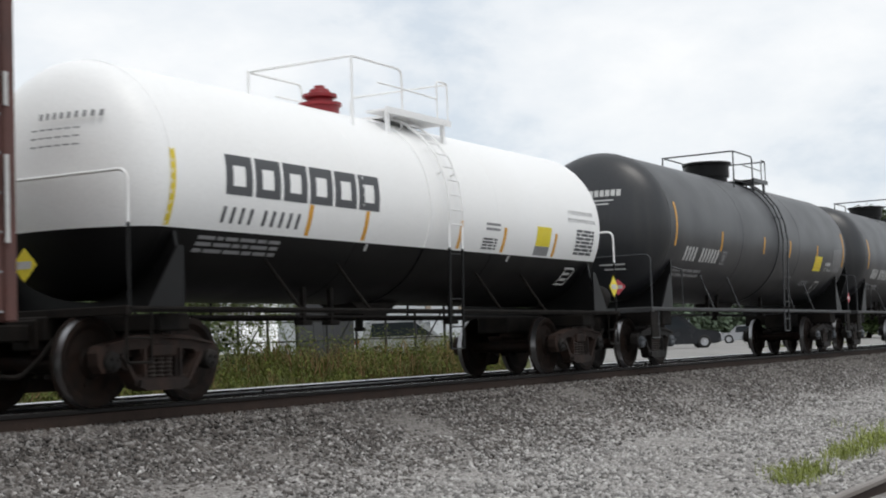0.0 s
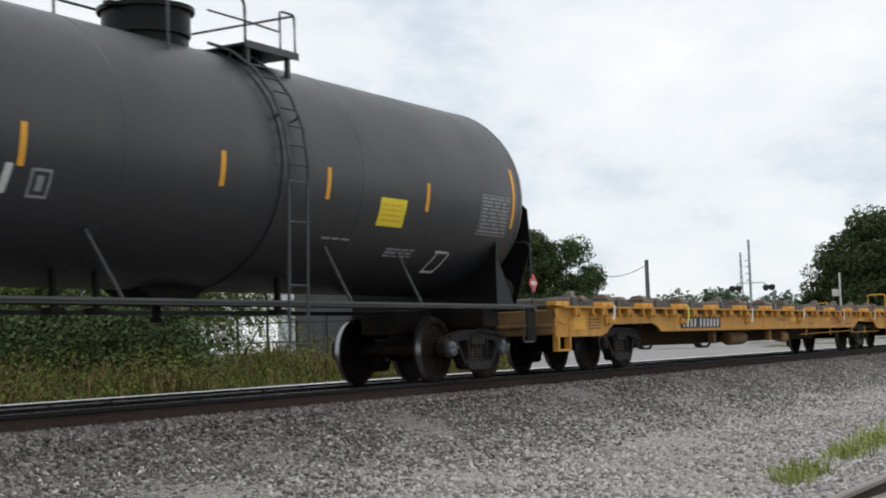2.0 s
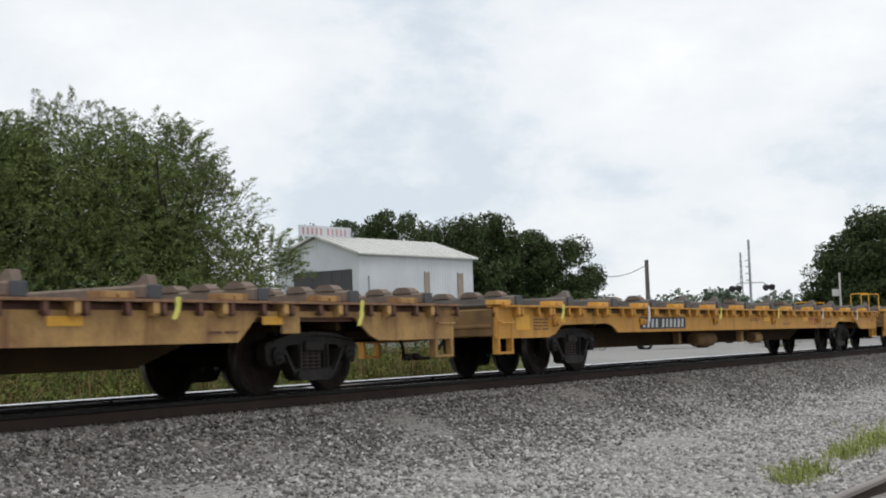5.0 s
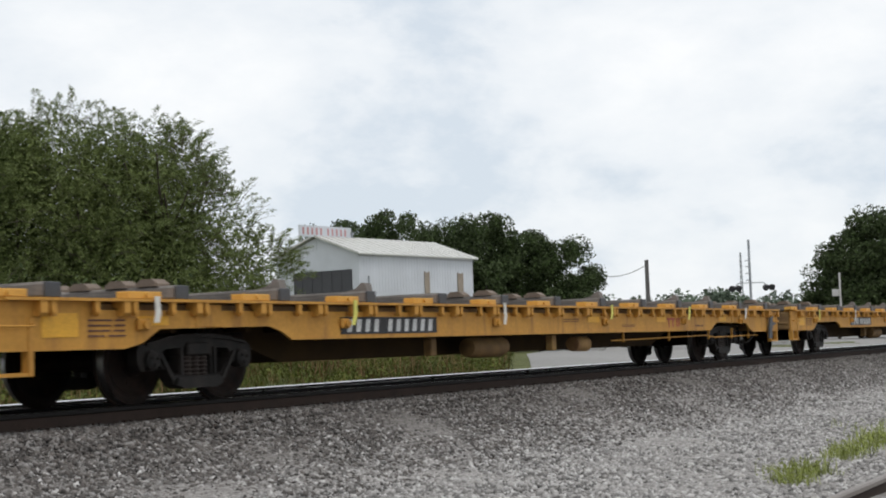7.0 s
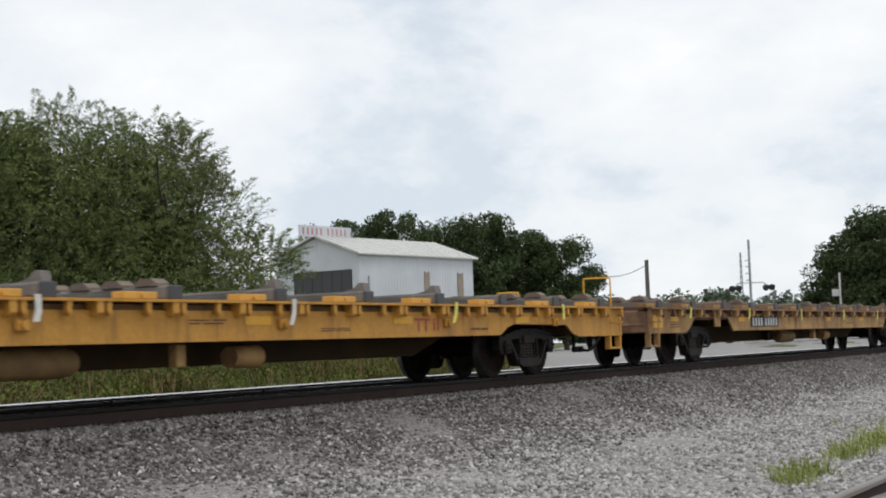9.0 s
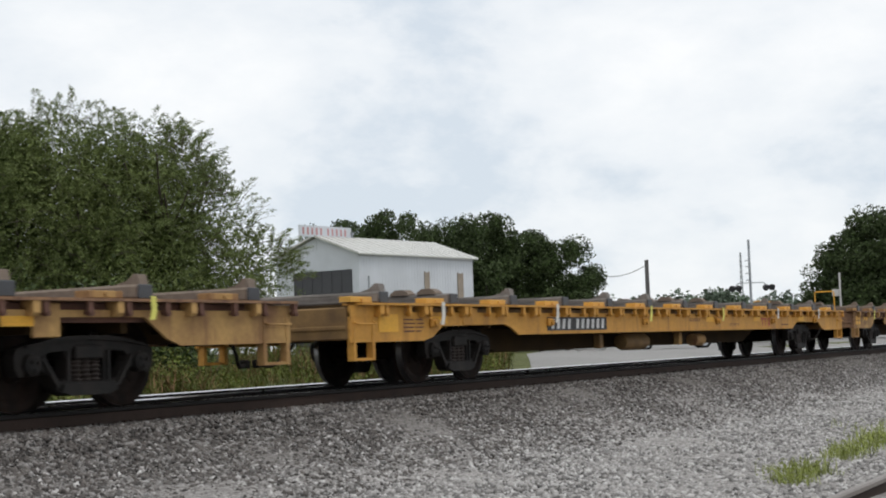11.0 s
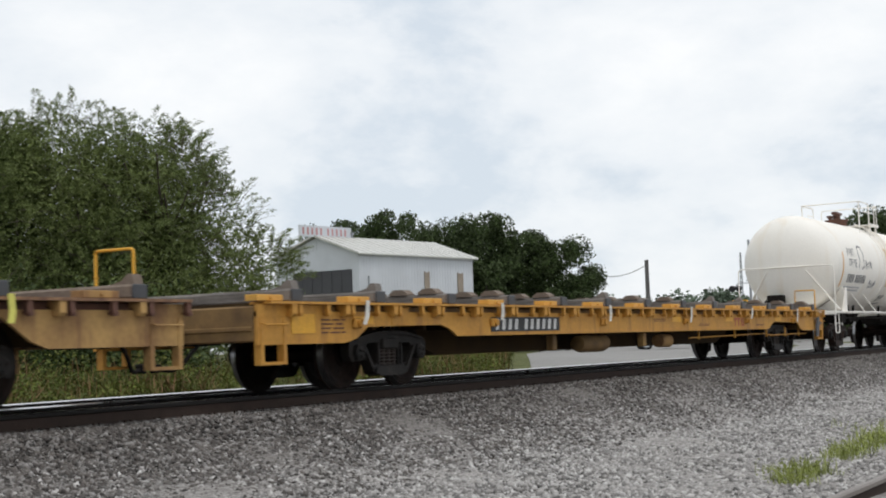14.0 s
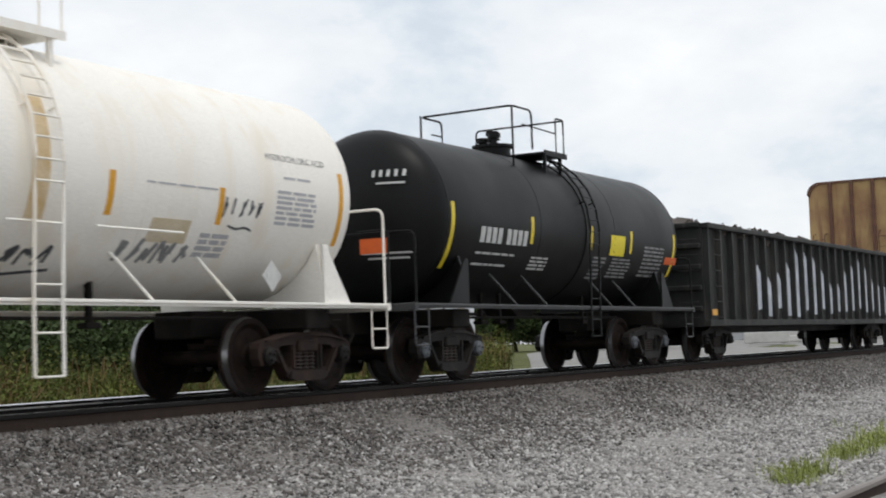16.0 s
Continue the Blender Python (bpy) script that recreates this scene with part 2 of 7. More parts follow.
M_CONC = mat("pale_concrete", (0.55, 0.54, 0.52), 0.9, scale=2, amount=0.5)


def ground_material():
    """Gravel and soil: pale chippings in front, grimy ballast beside the rails, mown and rough grass beyond."""
    m = bpy.data.materials.new("gravel_and_field")
    m.use_nodes = True
    n, l = m.node_tree.nodes, m.node_tree.links
    b = n["Principled BSDF"]
    b.inputs["Roughness"].default_value = 0.95
    b.inputs["Specular IOR Level"].default_value = 0.2
    co = n.new("ShaderNodeNewGeometry")
    xyz = n.new("ShaderNodeSeparateXYZ")
    l.new(co.outputs["Position"], xyz.inputs["Vector"])
    wob = n.new("ShaderNodeTexNoise")
    wob.inputs["Scale"].default_value, wob.inputs["Detail"].default_value = 0.6, 5
    l.new(co.outputs["Position"], wob.inputs["Vector"])
    wm = n.new("ShaderNodeMath")
    wm.operation = "MULTIPLY_ADD"
    wm.inputs[1].default_value = 2.2
    l.new(wob.outputs["Fac"], wm.inputs[0])
    l.new(xyz.outputs["Y"], wm.inputs[2])

    def stones(a, c, scale):
        v = n.new("ShaderNodeTexVoronoi")
        v.inputs["Scale"].default_value = scale
        l.new(co.outputs["Position"], v.inputs["Vector"])
        sx = n.new("ShaderNodeSeparateColor")
        l.new(v.outputs["Color"], sx.inputs["Color"])
        mx = n.new("ShaderNodeMix")
        mx.data_type = "RGBA"
        mx.inputs["A"].default_value, mx.inputs["B"].default_value = (*a, 1), (*c, 1)
        l.new(sx.outputs["Red"], mx.inputs["Factor"])
        return mx.outputs["Result"], v
    pale, vor = stones((0.185, 0.174, 0.165), (0.41, 0.392, 0.375), 26)
    grim, _ = stones((0.045, 0.039, 0.035), (0.17, 0.155, 0.143), 22)
    grass, _ = stones((0.075, 0.085, 0.03), (0.14, 0.15, 0.06), 3)

    def step(lo, hi):
        r = n.new("ShaderNodeMapRange")
        r.inputs["From Min"].default_value, r.inputs["From Max"].default_value = lo, hi
        l.new(wm.outputs[0], r.inputs["Value"])
        return r.outputs["Result"]

    def blend(f, a, c):
        mx = n.new("ShaderNodeMix")
        mx.data_type = "RGBA"
        l.new(f, mx.inputs["Factor"])
        l.new(a, mx.inputs["A"])
        l.new(c, mx.inputs["B"])
        return mx.outputs["Result"]
    col = blend(step(9.3, 12.3), pale, grim)
    col = blend(step(16.4, 17.6), col, grass)
    patch = n.new("ShaderNodeTexNoise")
    patch.inputs["Scale"].default_value, patch.inputs["Detail"].default_value = 0.35, 6
    l.new(co.outputs["Position"], patch.inputs["Vector"])
    pr = n.new("ShaderNodeMapRange")
    pr.inputs["From Min"].default_value, pr.inputs["From Max"].default_value = 0.3, 0.7
    pr.inputs["To Min"].default_value, pr.inputs["To Max"].default_value = 0.9, 1.06
    l.new(patch.outputs["Fac"], pr.inputs["Value"])
    mul = n.new("ShaderNodeMix")
    mul.data_type, mul.blend_type = "RGBA", "MULTIPLY"
    mul.inputs["Factor"].default_value = 1
    l.new(col, mul.inputs["A"])
    l.new(pr.outputs["Result"], mul.inputs["B"])
    l.new(mul.outputs["Result"], b.inputs["Base Color"])
    bp = n.new("ShaderNodeBump")
    bp.inputs["Strength"].default_value, bp.inputs["Distance"].default_value = 0.8, 0.03
    l.new(vor.outputs["Distance"], bp.inputs["Height"])
    l.new(bp.outputs["Normal"], b.inputs["Normal"])
    return m


M_GROUND = ground_material()


# ---- shape helpers ----
def box(bm, x0, x1, y0, y1, z0, z1, bevel=0.0, m=None):
    vs = [bm.verts.new(Vector(c) if m is None else m @ Vector(c)) for c in ((x0, y0, z0), (x1, y0, z0), (x1, y1, z0), (x0, y1, z0), (x0, y0, z1), (x1, y0, z1), (x1, y1, z1), (x0, y1, z1))]
    fs = [bm.faces.new([vs[i] for i in q]) for q in ((0, 3, 2, 1), (4, 5, 6, 7), (0, 1, 5, 4), (1, 2, 6, 5), (2, 3, 7, 6), (3, 0, 4, 7))]
    if bevel:
        edges = list({e for f in fs for e in f.edges})
        bmesh.ops.bevel(bm, geom=edges, offset=bevel, segments=1, affect="EDGES")
    return bm


def tube(bm, pts, r, seg=8, caps=True):
    """A round bar along a line of points."""
    pts = [Vector(p) for p in pts]
    rings = []
    for i, p in enumerate(pts):
        a, c = pts[max(0, i - 1)], pts[min(len(pts) - 1, i + 1)]
        q = (c - a).normalized().to_track_quat("Z", "Y")
        rr = r[i] if isinstance(r, (list, tuple)) else r
        rings.append([bm.verts.new(p + q @ Vector((rr * math.cos(2 * math.pi * k / seg), rr * math.sin(2 * math.pi * k / seg), 0))) for k in range(seg)])
    for a, c in zip(rings, rings[1:]):
        for k in range(seg):
            bm.faces.new((a[k], a[(k + 1) % seg], c[(k + 1) % seg], c[k]))
    if caps:
        bm.faces.new(rings[0][::-1])
        bm.faces.new(rings[-1])
    return bm


def rounded(pts, r=0.12, n=4):
    """A bent bar's line: the corners of a line of points rounded off."""
    pts = [Vector(p) for p in pts]
    out = [pts[0]]
    for a, b, c in zip(pts, pts[1:], pts[2:]):
        u, w = (a - b), (c - b)
        k = min(r, u.length * 0.45, w.length * 0.45)
        p, q = b + u.normalized() * k, b + w.normalized() * k
        out += [(1 - t) ** 2 * p + 2 * t * (1 - t) * b + t * t * q for t in (i / n for i in range(n + 1))]
    return out + [pts[-1]]


def lathe(bm, prof, axis="x", seg=32, at=(0, 0, 0)):
    """A turned form: prof holds (place along the axis, radius)."""
    at = Vector(at)

    def pt(s, r, a):
        c, d = r * math.cos(a), r * math.sin(a)
        return at + Vector({"x": (s, c, d), "y": (c, s, d), "z": (c, d, s)}[axis])
    rings = []
    for s, r in prof:
        rings.append([bm.verts.new(pt(s, 0, 0))] if r < 1e-6 else [bm.verts.new(pt(s, r, 2 * math.pi * k / seg)) for k in range(seg)])
    for a, c in zip(rings, rings[1:]):
        for k in range(seg):
            j = (k + 1) % seg
            if len(a) == 1 and len(c) == 1:
                continue
            if len(a) == 1:
                bm.faces.new((a[0], c[k], c[j]))
            elif len(c) == 1:
                bm.faces.new((a[k], a[j], c[0]))
            else:
                bm.faces.new((a[k], a[j], c[j], c[k]))
    return bm


def prism(bm, outline, y0, y1, plane="xz"):
    """A plate cut to an outline of (x, z), from y0 to y1."""
    put = (lambda u, w, v: (u, v, w)) if plane == "xz" else (lambda u, w, v: (v, u, w)) if plane == "yz" else (lambda u, w, v: (u, w, v))
    a = [bm.verts.new(put(u, w, y0)) for u, w in outline]
    b = [bm.verts.new(put(u, w, y1)) for u, w in outline]
    n = len(outline)
    for i in range(n):
        bm.faces.new((a[i], a[(i + 1) % n], b[(i + 1) % n], b[i]))
    caps = [bm.faces.new(a[::-1]), bm.faces.new(b)]
    for f in caps:
        f.normal_update()
    bmesh.ops.triangulate(bm, faces=caps)
    return bm


def mesh_of(name, bm, material, smooth=False):
    bmesh.ops.recalc_face_normals(bm, faces=bm.faces)
    me = bpy.data.meshes.new(name)
    bm.to_mesh(me)
    bm.free()
    for m in (material if isinstance(material, (list, tuple)) else [material]):
        me.materials.append(m)
    if smooth:
        me.shade_smooth()
        me.set_sharp_from_angle(angle=radians(35))
    return me


def part(name, bm, material, parent=None, label="", at=None, smooth=False):
    """One mesh object, under its thing or part; bm may be a finished mesh that alike pieces share."""
    me = bm if isinstance(bm, bpy.types.Mesh) else mesh_of(name, bm, material, smooth)
    ob = new(name, me)
    if parent is not None:
        ob.parent = parent
    if at is not None:
        ob.matrix_basis = at
    if label:
        ob["label"] = label
    return ob


def thing(name, label, category, group="", kind="", at=None):
    ob = new(name)
    ob.empty_display_size = 0.3
    if at is not None:
        ob.matrix_basis = at
    return tagged(ob, label, category, group, kind)


def BM():
    return bmesh.new()


def raw_mesh(name, verts, faces, material):
    me = bpy.data.meshes.new(name)
    verts, faces = np.asarray(verts, dtype=np.float32), np.asarray(faces, dtype=np.int32)
    k = faces.shape[1]
    me.vertices.add(len(verts))
    me.vertices.foreach_set("co", verts.ravel())
    me.loops.add(faces.size)
    me.loops.foreach_set("vertex_index", faces.ravel())
    me.polygons.add(len(faces))
    me.polygons.foreach_set("loop_start", np.arange(0, faces.size, k, dtype=np.int32))
    me.update(calc_edges=True)
    me.materials.append(material)
    return me


def polar(bearing, dist, z=0.0):
    """A place by its bearing from the track's line, as seen from the viewpoint, and its distance."""
    return Vector((dist * math.cos(radians(bearing)), dist * math.sin(radians(bearing)), z))


# ---- ground ----
PROFILE = [(-400, -0.9), (-30, -0.95), (0.0, -0.95), (5.0, -0.95), (7.0, -0.93), (8.5, -0.84), (9.6, -0.66), (10.4, -0.47), (10.95, -0.31), (11.3, -0.285), (11.9, -0.27), (15.0, -0.255), (15.3, -0.32), (16.2, -0.62), (18.0, -0.6), (24.0, -0.1), (30.0, -0.05), (4000, -0.05)]


def ground_z(y):
    return float(np.interp(y, [a for a, _ in PROFILE], [b for _, b in PROFILE]))


def build_ground():
    xs = sorted({*np.linspace(-400, -20, 12), *np.arange(-20, 90, 0.5), *np.geomspace(90, 4000, 30)})
    ys = sorted({*np.linspace(-400, -6, 10), *np.arange(-6, 30, 0.35), *np.geomspace(30, 4000, 24)})
    verts, faces = [], []
    for x in xs:
        for y in ys:
            z = ground_z(y)
            if y < 30:
                z += 0.035 * noise.noise((x * 0.5, y * 0.7, 0)) + (0.02 * noise.noise((x * 2.1, y * 2.1, 3)) if y < 10.8 or y > 14.4 else 0)
            verts.append((x, y, z))
    n = len(ys)
    for i in range(len(xs) - 1):
        for j in range(n - 1):
            faces.append((i * n + j, (i + 1) * n + j, (i + 1) * n + j + 1, i * n + j + 1))
    me = raw_mesh("ground", verts, faces, M_GROUND)
    me.shade_smooth()
    return tagged(new("ground", me), "grey gravel ground with ballast shoulder and rough grass", "ground", kind="structure")


build_ground()


def stone_field(name, label, spots, sizes, material):
    """Many loose stones in one object: lumpy eight-sided chips."""
    k = len(spots)
    rng = np.random.default_rng(5)
    base = np.array([(1, 0, 0), (-1, 0, 0), (0, 1, 0), (0, -1, 0), (0, 0, 1), (0, 0, -1)], float)
    v = base[None] * rng.uniform(0.55, 1.25, (k, 6, 1)) + rng.uniform(-0.25, 0.25, (k, 6, 3))
    a = rng.uniform(0, 2 * math.pi, k)
    tip = rng.uniform(-0.9, 0.9, k)
    c, s = np.cos(a), np.sin(a)
    x, y, z = v[..., 0].copy(), v[..., 1].copy(), v[..., 2].copy() * 0.75
    y, z = y * np.cos(tip)[:, None] - z * np.sin(tip)[:, None], y * np.sin(tip)[:, None] + z * np.cos(tip)[:, None]
    v = np.stack([x * c[:, None] - y * s[:, None], x * s[:, None] + y * c[:, None], z], -1) * sizes[:, None, None] + spots[:, None, :]
    tri = np.array([(0, 2, 4), (2, 1, 4), (1, 3, 4), (3, 0, 4), (2, 0, 5), (1, 2, 5), (3, 1, 5), (0, 3, 5)])
    f = (np.arange(k)[:, None, None] * 6 + tri[None]).reshape(-1, 3)
    ob = new(name, raw_mesh(name, v.reshape(-1, 3), f, material))
    return tagged(ob, label, "gravel", kind="stuff")


def scatter(n, x0, x1, y0, y1, seed, power=1.0):
    rng = np.random.default_rng(seed)
    x = x0 + (x1 - x0) * rng.uniform(0, 1, n) ** power
    y = rng.uniform(y0, y1, n)
    z = np.interp(y, [a for a, _ in PROFILE], [b for _, b in PROFILE])
    return np.stack([x, y, z], -1), rng


def build_stones():
    p, rng = scatter(68000, 9.0, 64.0, 7.6, 11.74, 1, 1.6)
    p = p[rng.uniform(0, 1, len(p)) < np.clip((p[:, 1] - 7.4) / 2.6, 0, 1)]
    p[:, 2] += 0.004
    stone_field("ballast_stones", "grimy grey crushed ballast beside the rail", p, rng.uniform(0.020, 0.050, len(p)), M_STONED)
    p, rng = scatter(120000, 7.0, 64.0, 3.4, 11.2, 2, 1.7)
    p = p[rng.uniform(0, 1, len(p)) < np.clip((10.7 - p[:, 1]) / 2.6, 0, 1)]
    stone_field("gravel_chippings", "pale grey gravel chippings between the tracks", p, 0.015 + 0.036 * rng.uniform(0, 1, len(p)) ** 1.7, M_STONE)
    p, rng = scatter(9000, 5.0, 60.0, 13.5, 16.0, 3, 1.5)
    stone_field("far_shoulder_stones", "grimy crushed ballast behind the far rail", p, rng.uniform(0.02, 0.045, len(p)), M_STONED)
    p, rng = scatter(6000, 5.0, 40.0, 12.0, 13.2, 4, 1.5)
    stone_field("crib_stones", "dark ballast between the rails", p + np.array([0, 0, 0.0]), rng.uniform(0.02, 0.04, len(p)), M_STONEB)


build_stones()


def rail_mesh(x0, x1, name, gauge_side=True, deep=0.18):
    """A rail; the gauge corner is worn bright, the field corner and viewed head side near black."""
    prof = [(-0.076, -deep), (0.076, -deep), (0.076, 0.015 - deep), (0.014, 0.032 - deep), (0.012, -0.05), (0.036, -0.042), (0.037, -0.016), (0.022, 0.0), (-0.022, 0.0), (-0.037, -0.016), (-0.036, -0.050), (-0.012, -0.062), (-0.014, 0.032 - deep), (-0.076, 0.015 - deep)]
    bm = BM()
    xs = np.arange(x0, x1 + 1, 12.0)
    rows = [[bm.verts.new((x, y, z)) for y, z in prof] for x in xs]
    n = len(prof)
    for a, b in zip(rows, rows[1:]):
        for k in range(n):
            f = bm.faces.new((a[k], a[(k + 1) % n], b[(k + 1) % n], b[k]))
            if k in (6, 7) or (k == 8 and gauge_side):
                f.material_index = 1
            elif k in (8, 9, 10):
                f.material_index = 2
    return mesh_of(name, bm, [M_RAIL, M_RAILTOP, M_HEADSIDE])


def build_track(name, label, y_near, z, x0, x1, tie0, tie1, buried, shiny):
    t = thing(name, label, "railway track", at=pose(0, y_near, z))
    me = rail_mesh(x0, x1, "rail", True, DEEP)
    near = rail_mesh(x0, x1, "rail", False, DEEP)
    if not shiny:
        for m in (me, near):
            m.materials[1] = m.materials[2] = M_RAIL2
    part("rail", near, None, t, "steel rail with a bright worn head")
    part("rail", me, None, t, "steel rail with a bright worn head", at=pose(0, 1.505, 0))
    bm = BM()
    box(bm, -0.115, 0.115, -0.55, 2.05, -0.40, -DEEP - 0.006, 0.008)
    tie = mesh_of("tie", bm, M_TIE)
    bm = BM()
    box(bm, -0.09, 0.09, -0.17, 0.17, -DEEP - 0.006, 0.012 - DEEP)
    for sx in (-0.05, 0.05):
        box(bm, sx - 0.012, sx + 0.012, -0.105, -0.08, 0.012 - DEEP, 0.045 - DEEP)
        box(bm, sx - 0.012, sx + 0.012, 0.08, 0.105, 0.012 - DEEP, 0.045 - DEEP)
    plate = mesh_of("tie_plate", bm, M_RAIL)
    k = int((tie1 - tie0) / 0.52)
    for i in range(k):
        jog = 0.02 * math.sin(i * 12.9898)
        x = tie0 + 0.52 * i + jog
        ob = part("tie", tie, None, t, at=pose(x, 0, -buried, 0, 0, 1.2 * math.sin(i * 4.1)))
        part("tie_plate", plate, None, ob, at=pose(0, 0, buried))
    return t


M_RAIL2 = mat("dull_siding_rail_head", (0.26, 0.235, 0.215), 0.5, metal=0.5, dark=(0.16, 0.12, 0.10), amount=0.6)
RAIL_Z = -0.065
DEEP = 0.21
spare = rail_mesh(-140, 500, "spare_rail")
tagged(part("spare_rail", spare, None, at=pose(0, RAIL_Y + 2.92, RAIL_Z)), "long spare rail lying on the ballast behind the track", "rail")
build_track("main_track", "main line track of rusty rails with bright heads on buried ties", RAIL_Y, RAIL_Z, -140, 700, 6.0, 60.0, 0.03, True)
build_track("siding_track", "dull siding track sunk in weedy gravel", 1.6, -0.80, -60, 400, 6.0, 30.0, 0.01, False)


# ---- railway cars ----
MESH = {}


WHEEL_R = 0.522


def truck_meshes():
    bm = BM()
    half = [(0.0, 0.765), (0.30, 0.762), (0.56, 0.735), (0.78, 0.69), (0.95, 0.665), (1.06, 0.63), (1.10, 0.56), (1.09, 0.42), (1.03, 0.33), (0.97, 0.33), (0.95, 0.42), (0.89, 0.53), (0.80, 0.51), (0.74, 0.42), (0.66, 0.36), (0.60, 0.34), (0.50, 0.20), (0.42, 0.135), (0.30, 0.11), (0.0, 0.105)]
    hole = [(0.37, 0.60), (0.60, 0.585), (0.66, 0.53), (0.62, 0.46), (0.46, 0.28), (0.40, 0.26), (0.355, 0.30), (0.345, 0.50)]
    mid = [(0.0, 0.62), (0.24, 0.62), (0.255, 0.58), (0.255, 0.26), (0.0, 0.26)]
    # cut in ribs between the outer edge, the two windows and the spring opening
    for s in (-1, 1):
        for poly in ([half[0], half[1], half[2], hole[1], hole[0], mid[1], mid[0]], [half[2], half[3], half[4], half[11], half[12], hole[2], hole[1]], [half[4], half[5], half[6], half[7], half[8], half[9], half[10], half[11]],
                     [half[12], half[13], half[14], half[15], hole[3], hole[2]], [half[15], half[16], half[17], hole[5], hole[4], hole[3]], [half[17], half[18], half[19], mid[4], mid[3], hole[6], hole[5]], [hole[0], hole[7], hole[6], mid[3], mid[2], mid[1]]):
            prism(bm, [(s * u, w) for u, w in poly], -1.085, -0.93)
        # raised ribs along the top chord and the legs, the pedestal boss
        prism(bm, [(s * u, w) for u, w in (half[0], half[1], half[2], half[3], half[4], (0.95, 0.635), (0.56, 0.695), (0.0, 0.722))], -1.125, -1.085)
        prism(bm, [(s * u, w) for u, w in ((0.69, 0.55), (0.74, 0.53), (0.50, 0.20), (0.44, 0.21))], -1.12, -1.085)
        prism(bm, [(s * u, w) for u, w in ((0.30, 0.60), (0.345, 0.60), (0.345, 0.27), (0.30, 0.27))], -1.115, -1.085)
    prism(bm, [(-0.44, 0.15), (-0.30, 0.105), (0.30, 0.105), (0.44, 0.15), (0.42, 0.235), (-0.42, 0.235)], -1.14, -0.90)
    MESH["side_frame"] = mesh_of("side_frame", bm, M_TRUCK)
    bm = BM()
    prof = [(0.25, 0.0)]
    for i in range(5):
        prof += [(0.255 + i * 0.05, 0.055), (0.275 + i * 0.05, 0.07), (0.295 + i * 0.05, 0.048)]
    lathe(bm, prof + [(0.50, 0.05), (0.50, 0.0)], "z", 10, (0, -1.04, 0))
    MESH["coil_spring"] = mesh_of("coil_spring", bm, M_SPRING, True)
    bm = BM()
    box(bm, -0.22, 0.22, -1.13, 1.13, 0.50, 0.66, 0.02)
    box(bm, -0.25, 0.25, -0.5, 0.5, 0.60, 0.78, 0.03)
    MESH["bolster"] = mesh_of("bolster", bm, M_TRUCK)
    bm = BM()
    lathe(bm, [(-1.0, 0.0), (-1.0, 0.075), (-0.82, 0.08), (-0.80, 0.10), (0.80, 0.10), (0.82, 0.08), (1.0, 0.075), (1.0, 0.0)], "y", 12)
    for s in (-1, 1):
        prof = [(0.815, 0.0), (0.835, 0.15), (0.80, 0.17), (0.775, 0.33), (0.82, 0.385), (0.82, 0.445), (0.815, 0.452), (0.722, 0.460), (0.712, 0.487), (0.690, 0.487), (0.680, 0.46), (0.685, 0.385), (0.735, 0.33), (0.75, 0.17), (0.70, 0.15), (0.70, 0.0)]
        n0 = len(bm.faces)
        lathe(bm, [(s * a, r) for a, r in prof], "y", 40)
        bm.faces.ensure_lookup_table()
        for f in list(bm.faces)[n0:]:
            ring = [(v.co.x ** 2 + v.co.z ** 2) ** 0.5 for v in f.verts]
            if min(ring) > 0.4515 and max(ring) < 0.465:
                f.material_index = 1
    for v in bm.verts:
        if (v.co.x ** 2 + v.co.z ** 2) ** 0.5 > 0.12:
            v.co.x *= WHEEL_R / 0.457
            v.co.z *= WHEEL_R / 0.457
    # cast raised marks on the wheel plates, which show the turning
    for s in (-1, 1):
        for k in range(4):
            a = k * math.pi / 2 + 0.3
            y = s * 0.80
            box(bm, -0.03, 0.03, min(y, y - s * 0.03), max(y, y - s * 0.03), 0.20, 0.29, m=Matrix.Rotation(a, 4, "Y"))
    MESH["wheelset"] = mesh_of("wheelset", bm, [M_WHEEL, M_TREAD], True)
    bm = BM()
    lathe(bm, [(-1.10, 0.10), (-1.10, 0.118), (-1.135, 0.118), (-1.14, 0.10), (-1.155, 0.085), (-1.155, 0.0)], "y", 20)
    lathe(bm, [(-1.0, 0.125), (-1.10, 0.125), (-1.10, 0.0)], "y", 20)
    for k in range(3):
        a = k * 2.094 + 0.4
        lathe(bm, [(-1.155, 0.022), (-1.18, 0.022), (-1.18, 0.0)], "y", 6, (0.055 * math.cos(a), 0, 0.055 * math.sin(a)))
    MESH["bearing_cap"] = mesh_of("bearing_cap", bm, M_CAP, True)
    bm = BM()
    for s in (-1, 1):
        tube(bm, [(s * 0.33, -0.6, 0.38), (s * 0.33, 0.6, 0.38)], 0.05, 8)
        for y in (-0.75, 0.75):
            box(bm, min(s * 0.33, s * 0.43), max(s * 0.33, s * 0.43), y - 0.05, y + 0.05, 0.28, 0.50, 0.01)
    MESH["brake_beam"] = mesh_of("brake_beam", bm, M_UNDER)


truck_meshes()
for key in ("side_frame", "bolster"):
    MESH[key + "_rusty"] = MESH[key].copy()
    MESH[key + "_rusty"].materials[0] = M_TRUCKR
MESH["bearing_cap_dark"] = MESH["bearing_cap"].copy()
MESH["bearing_cap_dark"].materials[0] = M_TRUCK
WHEELSETS = []
CARS = []


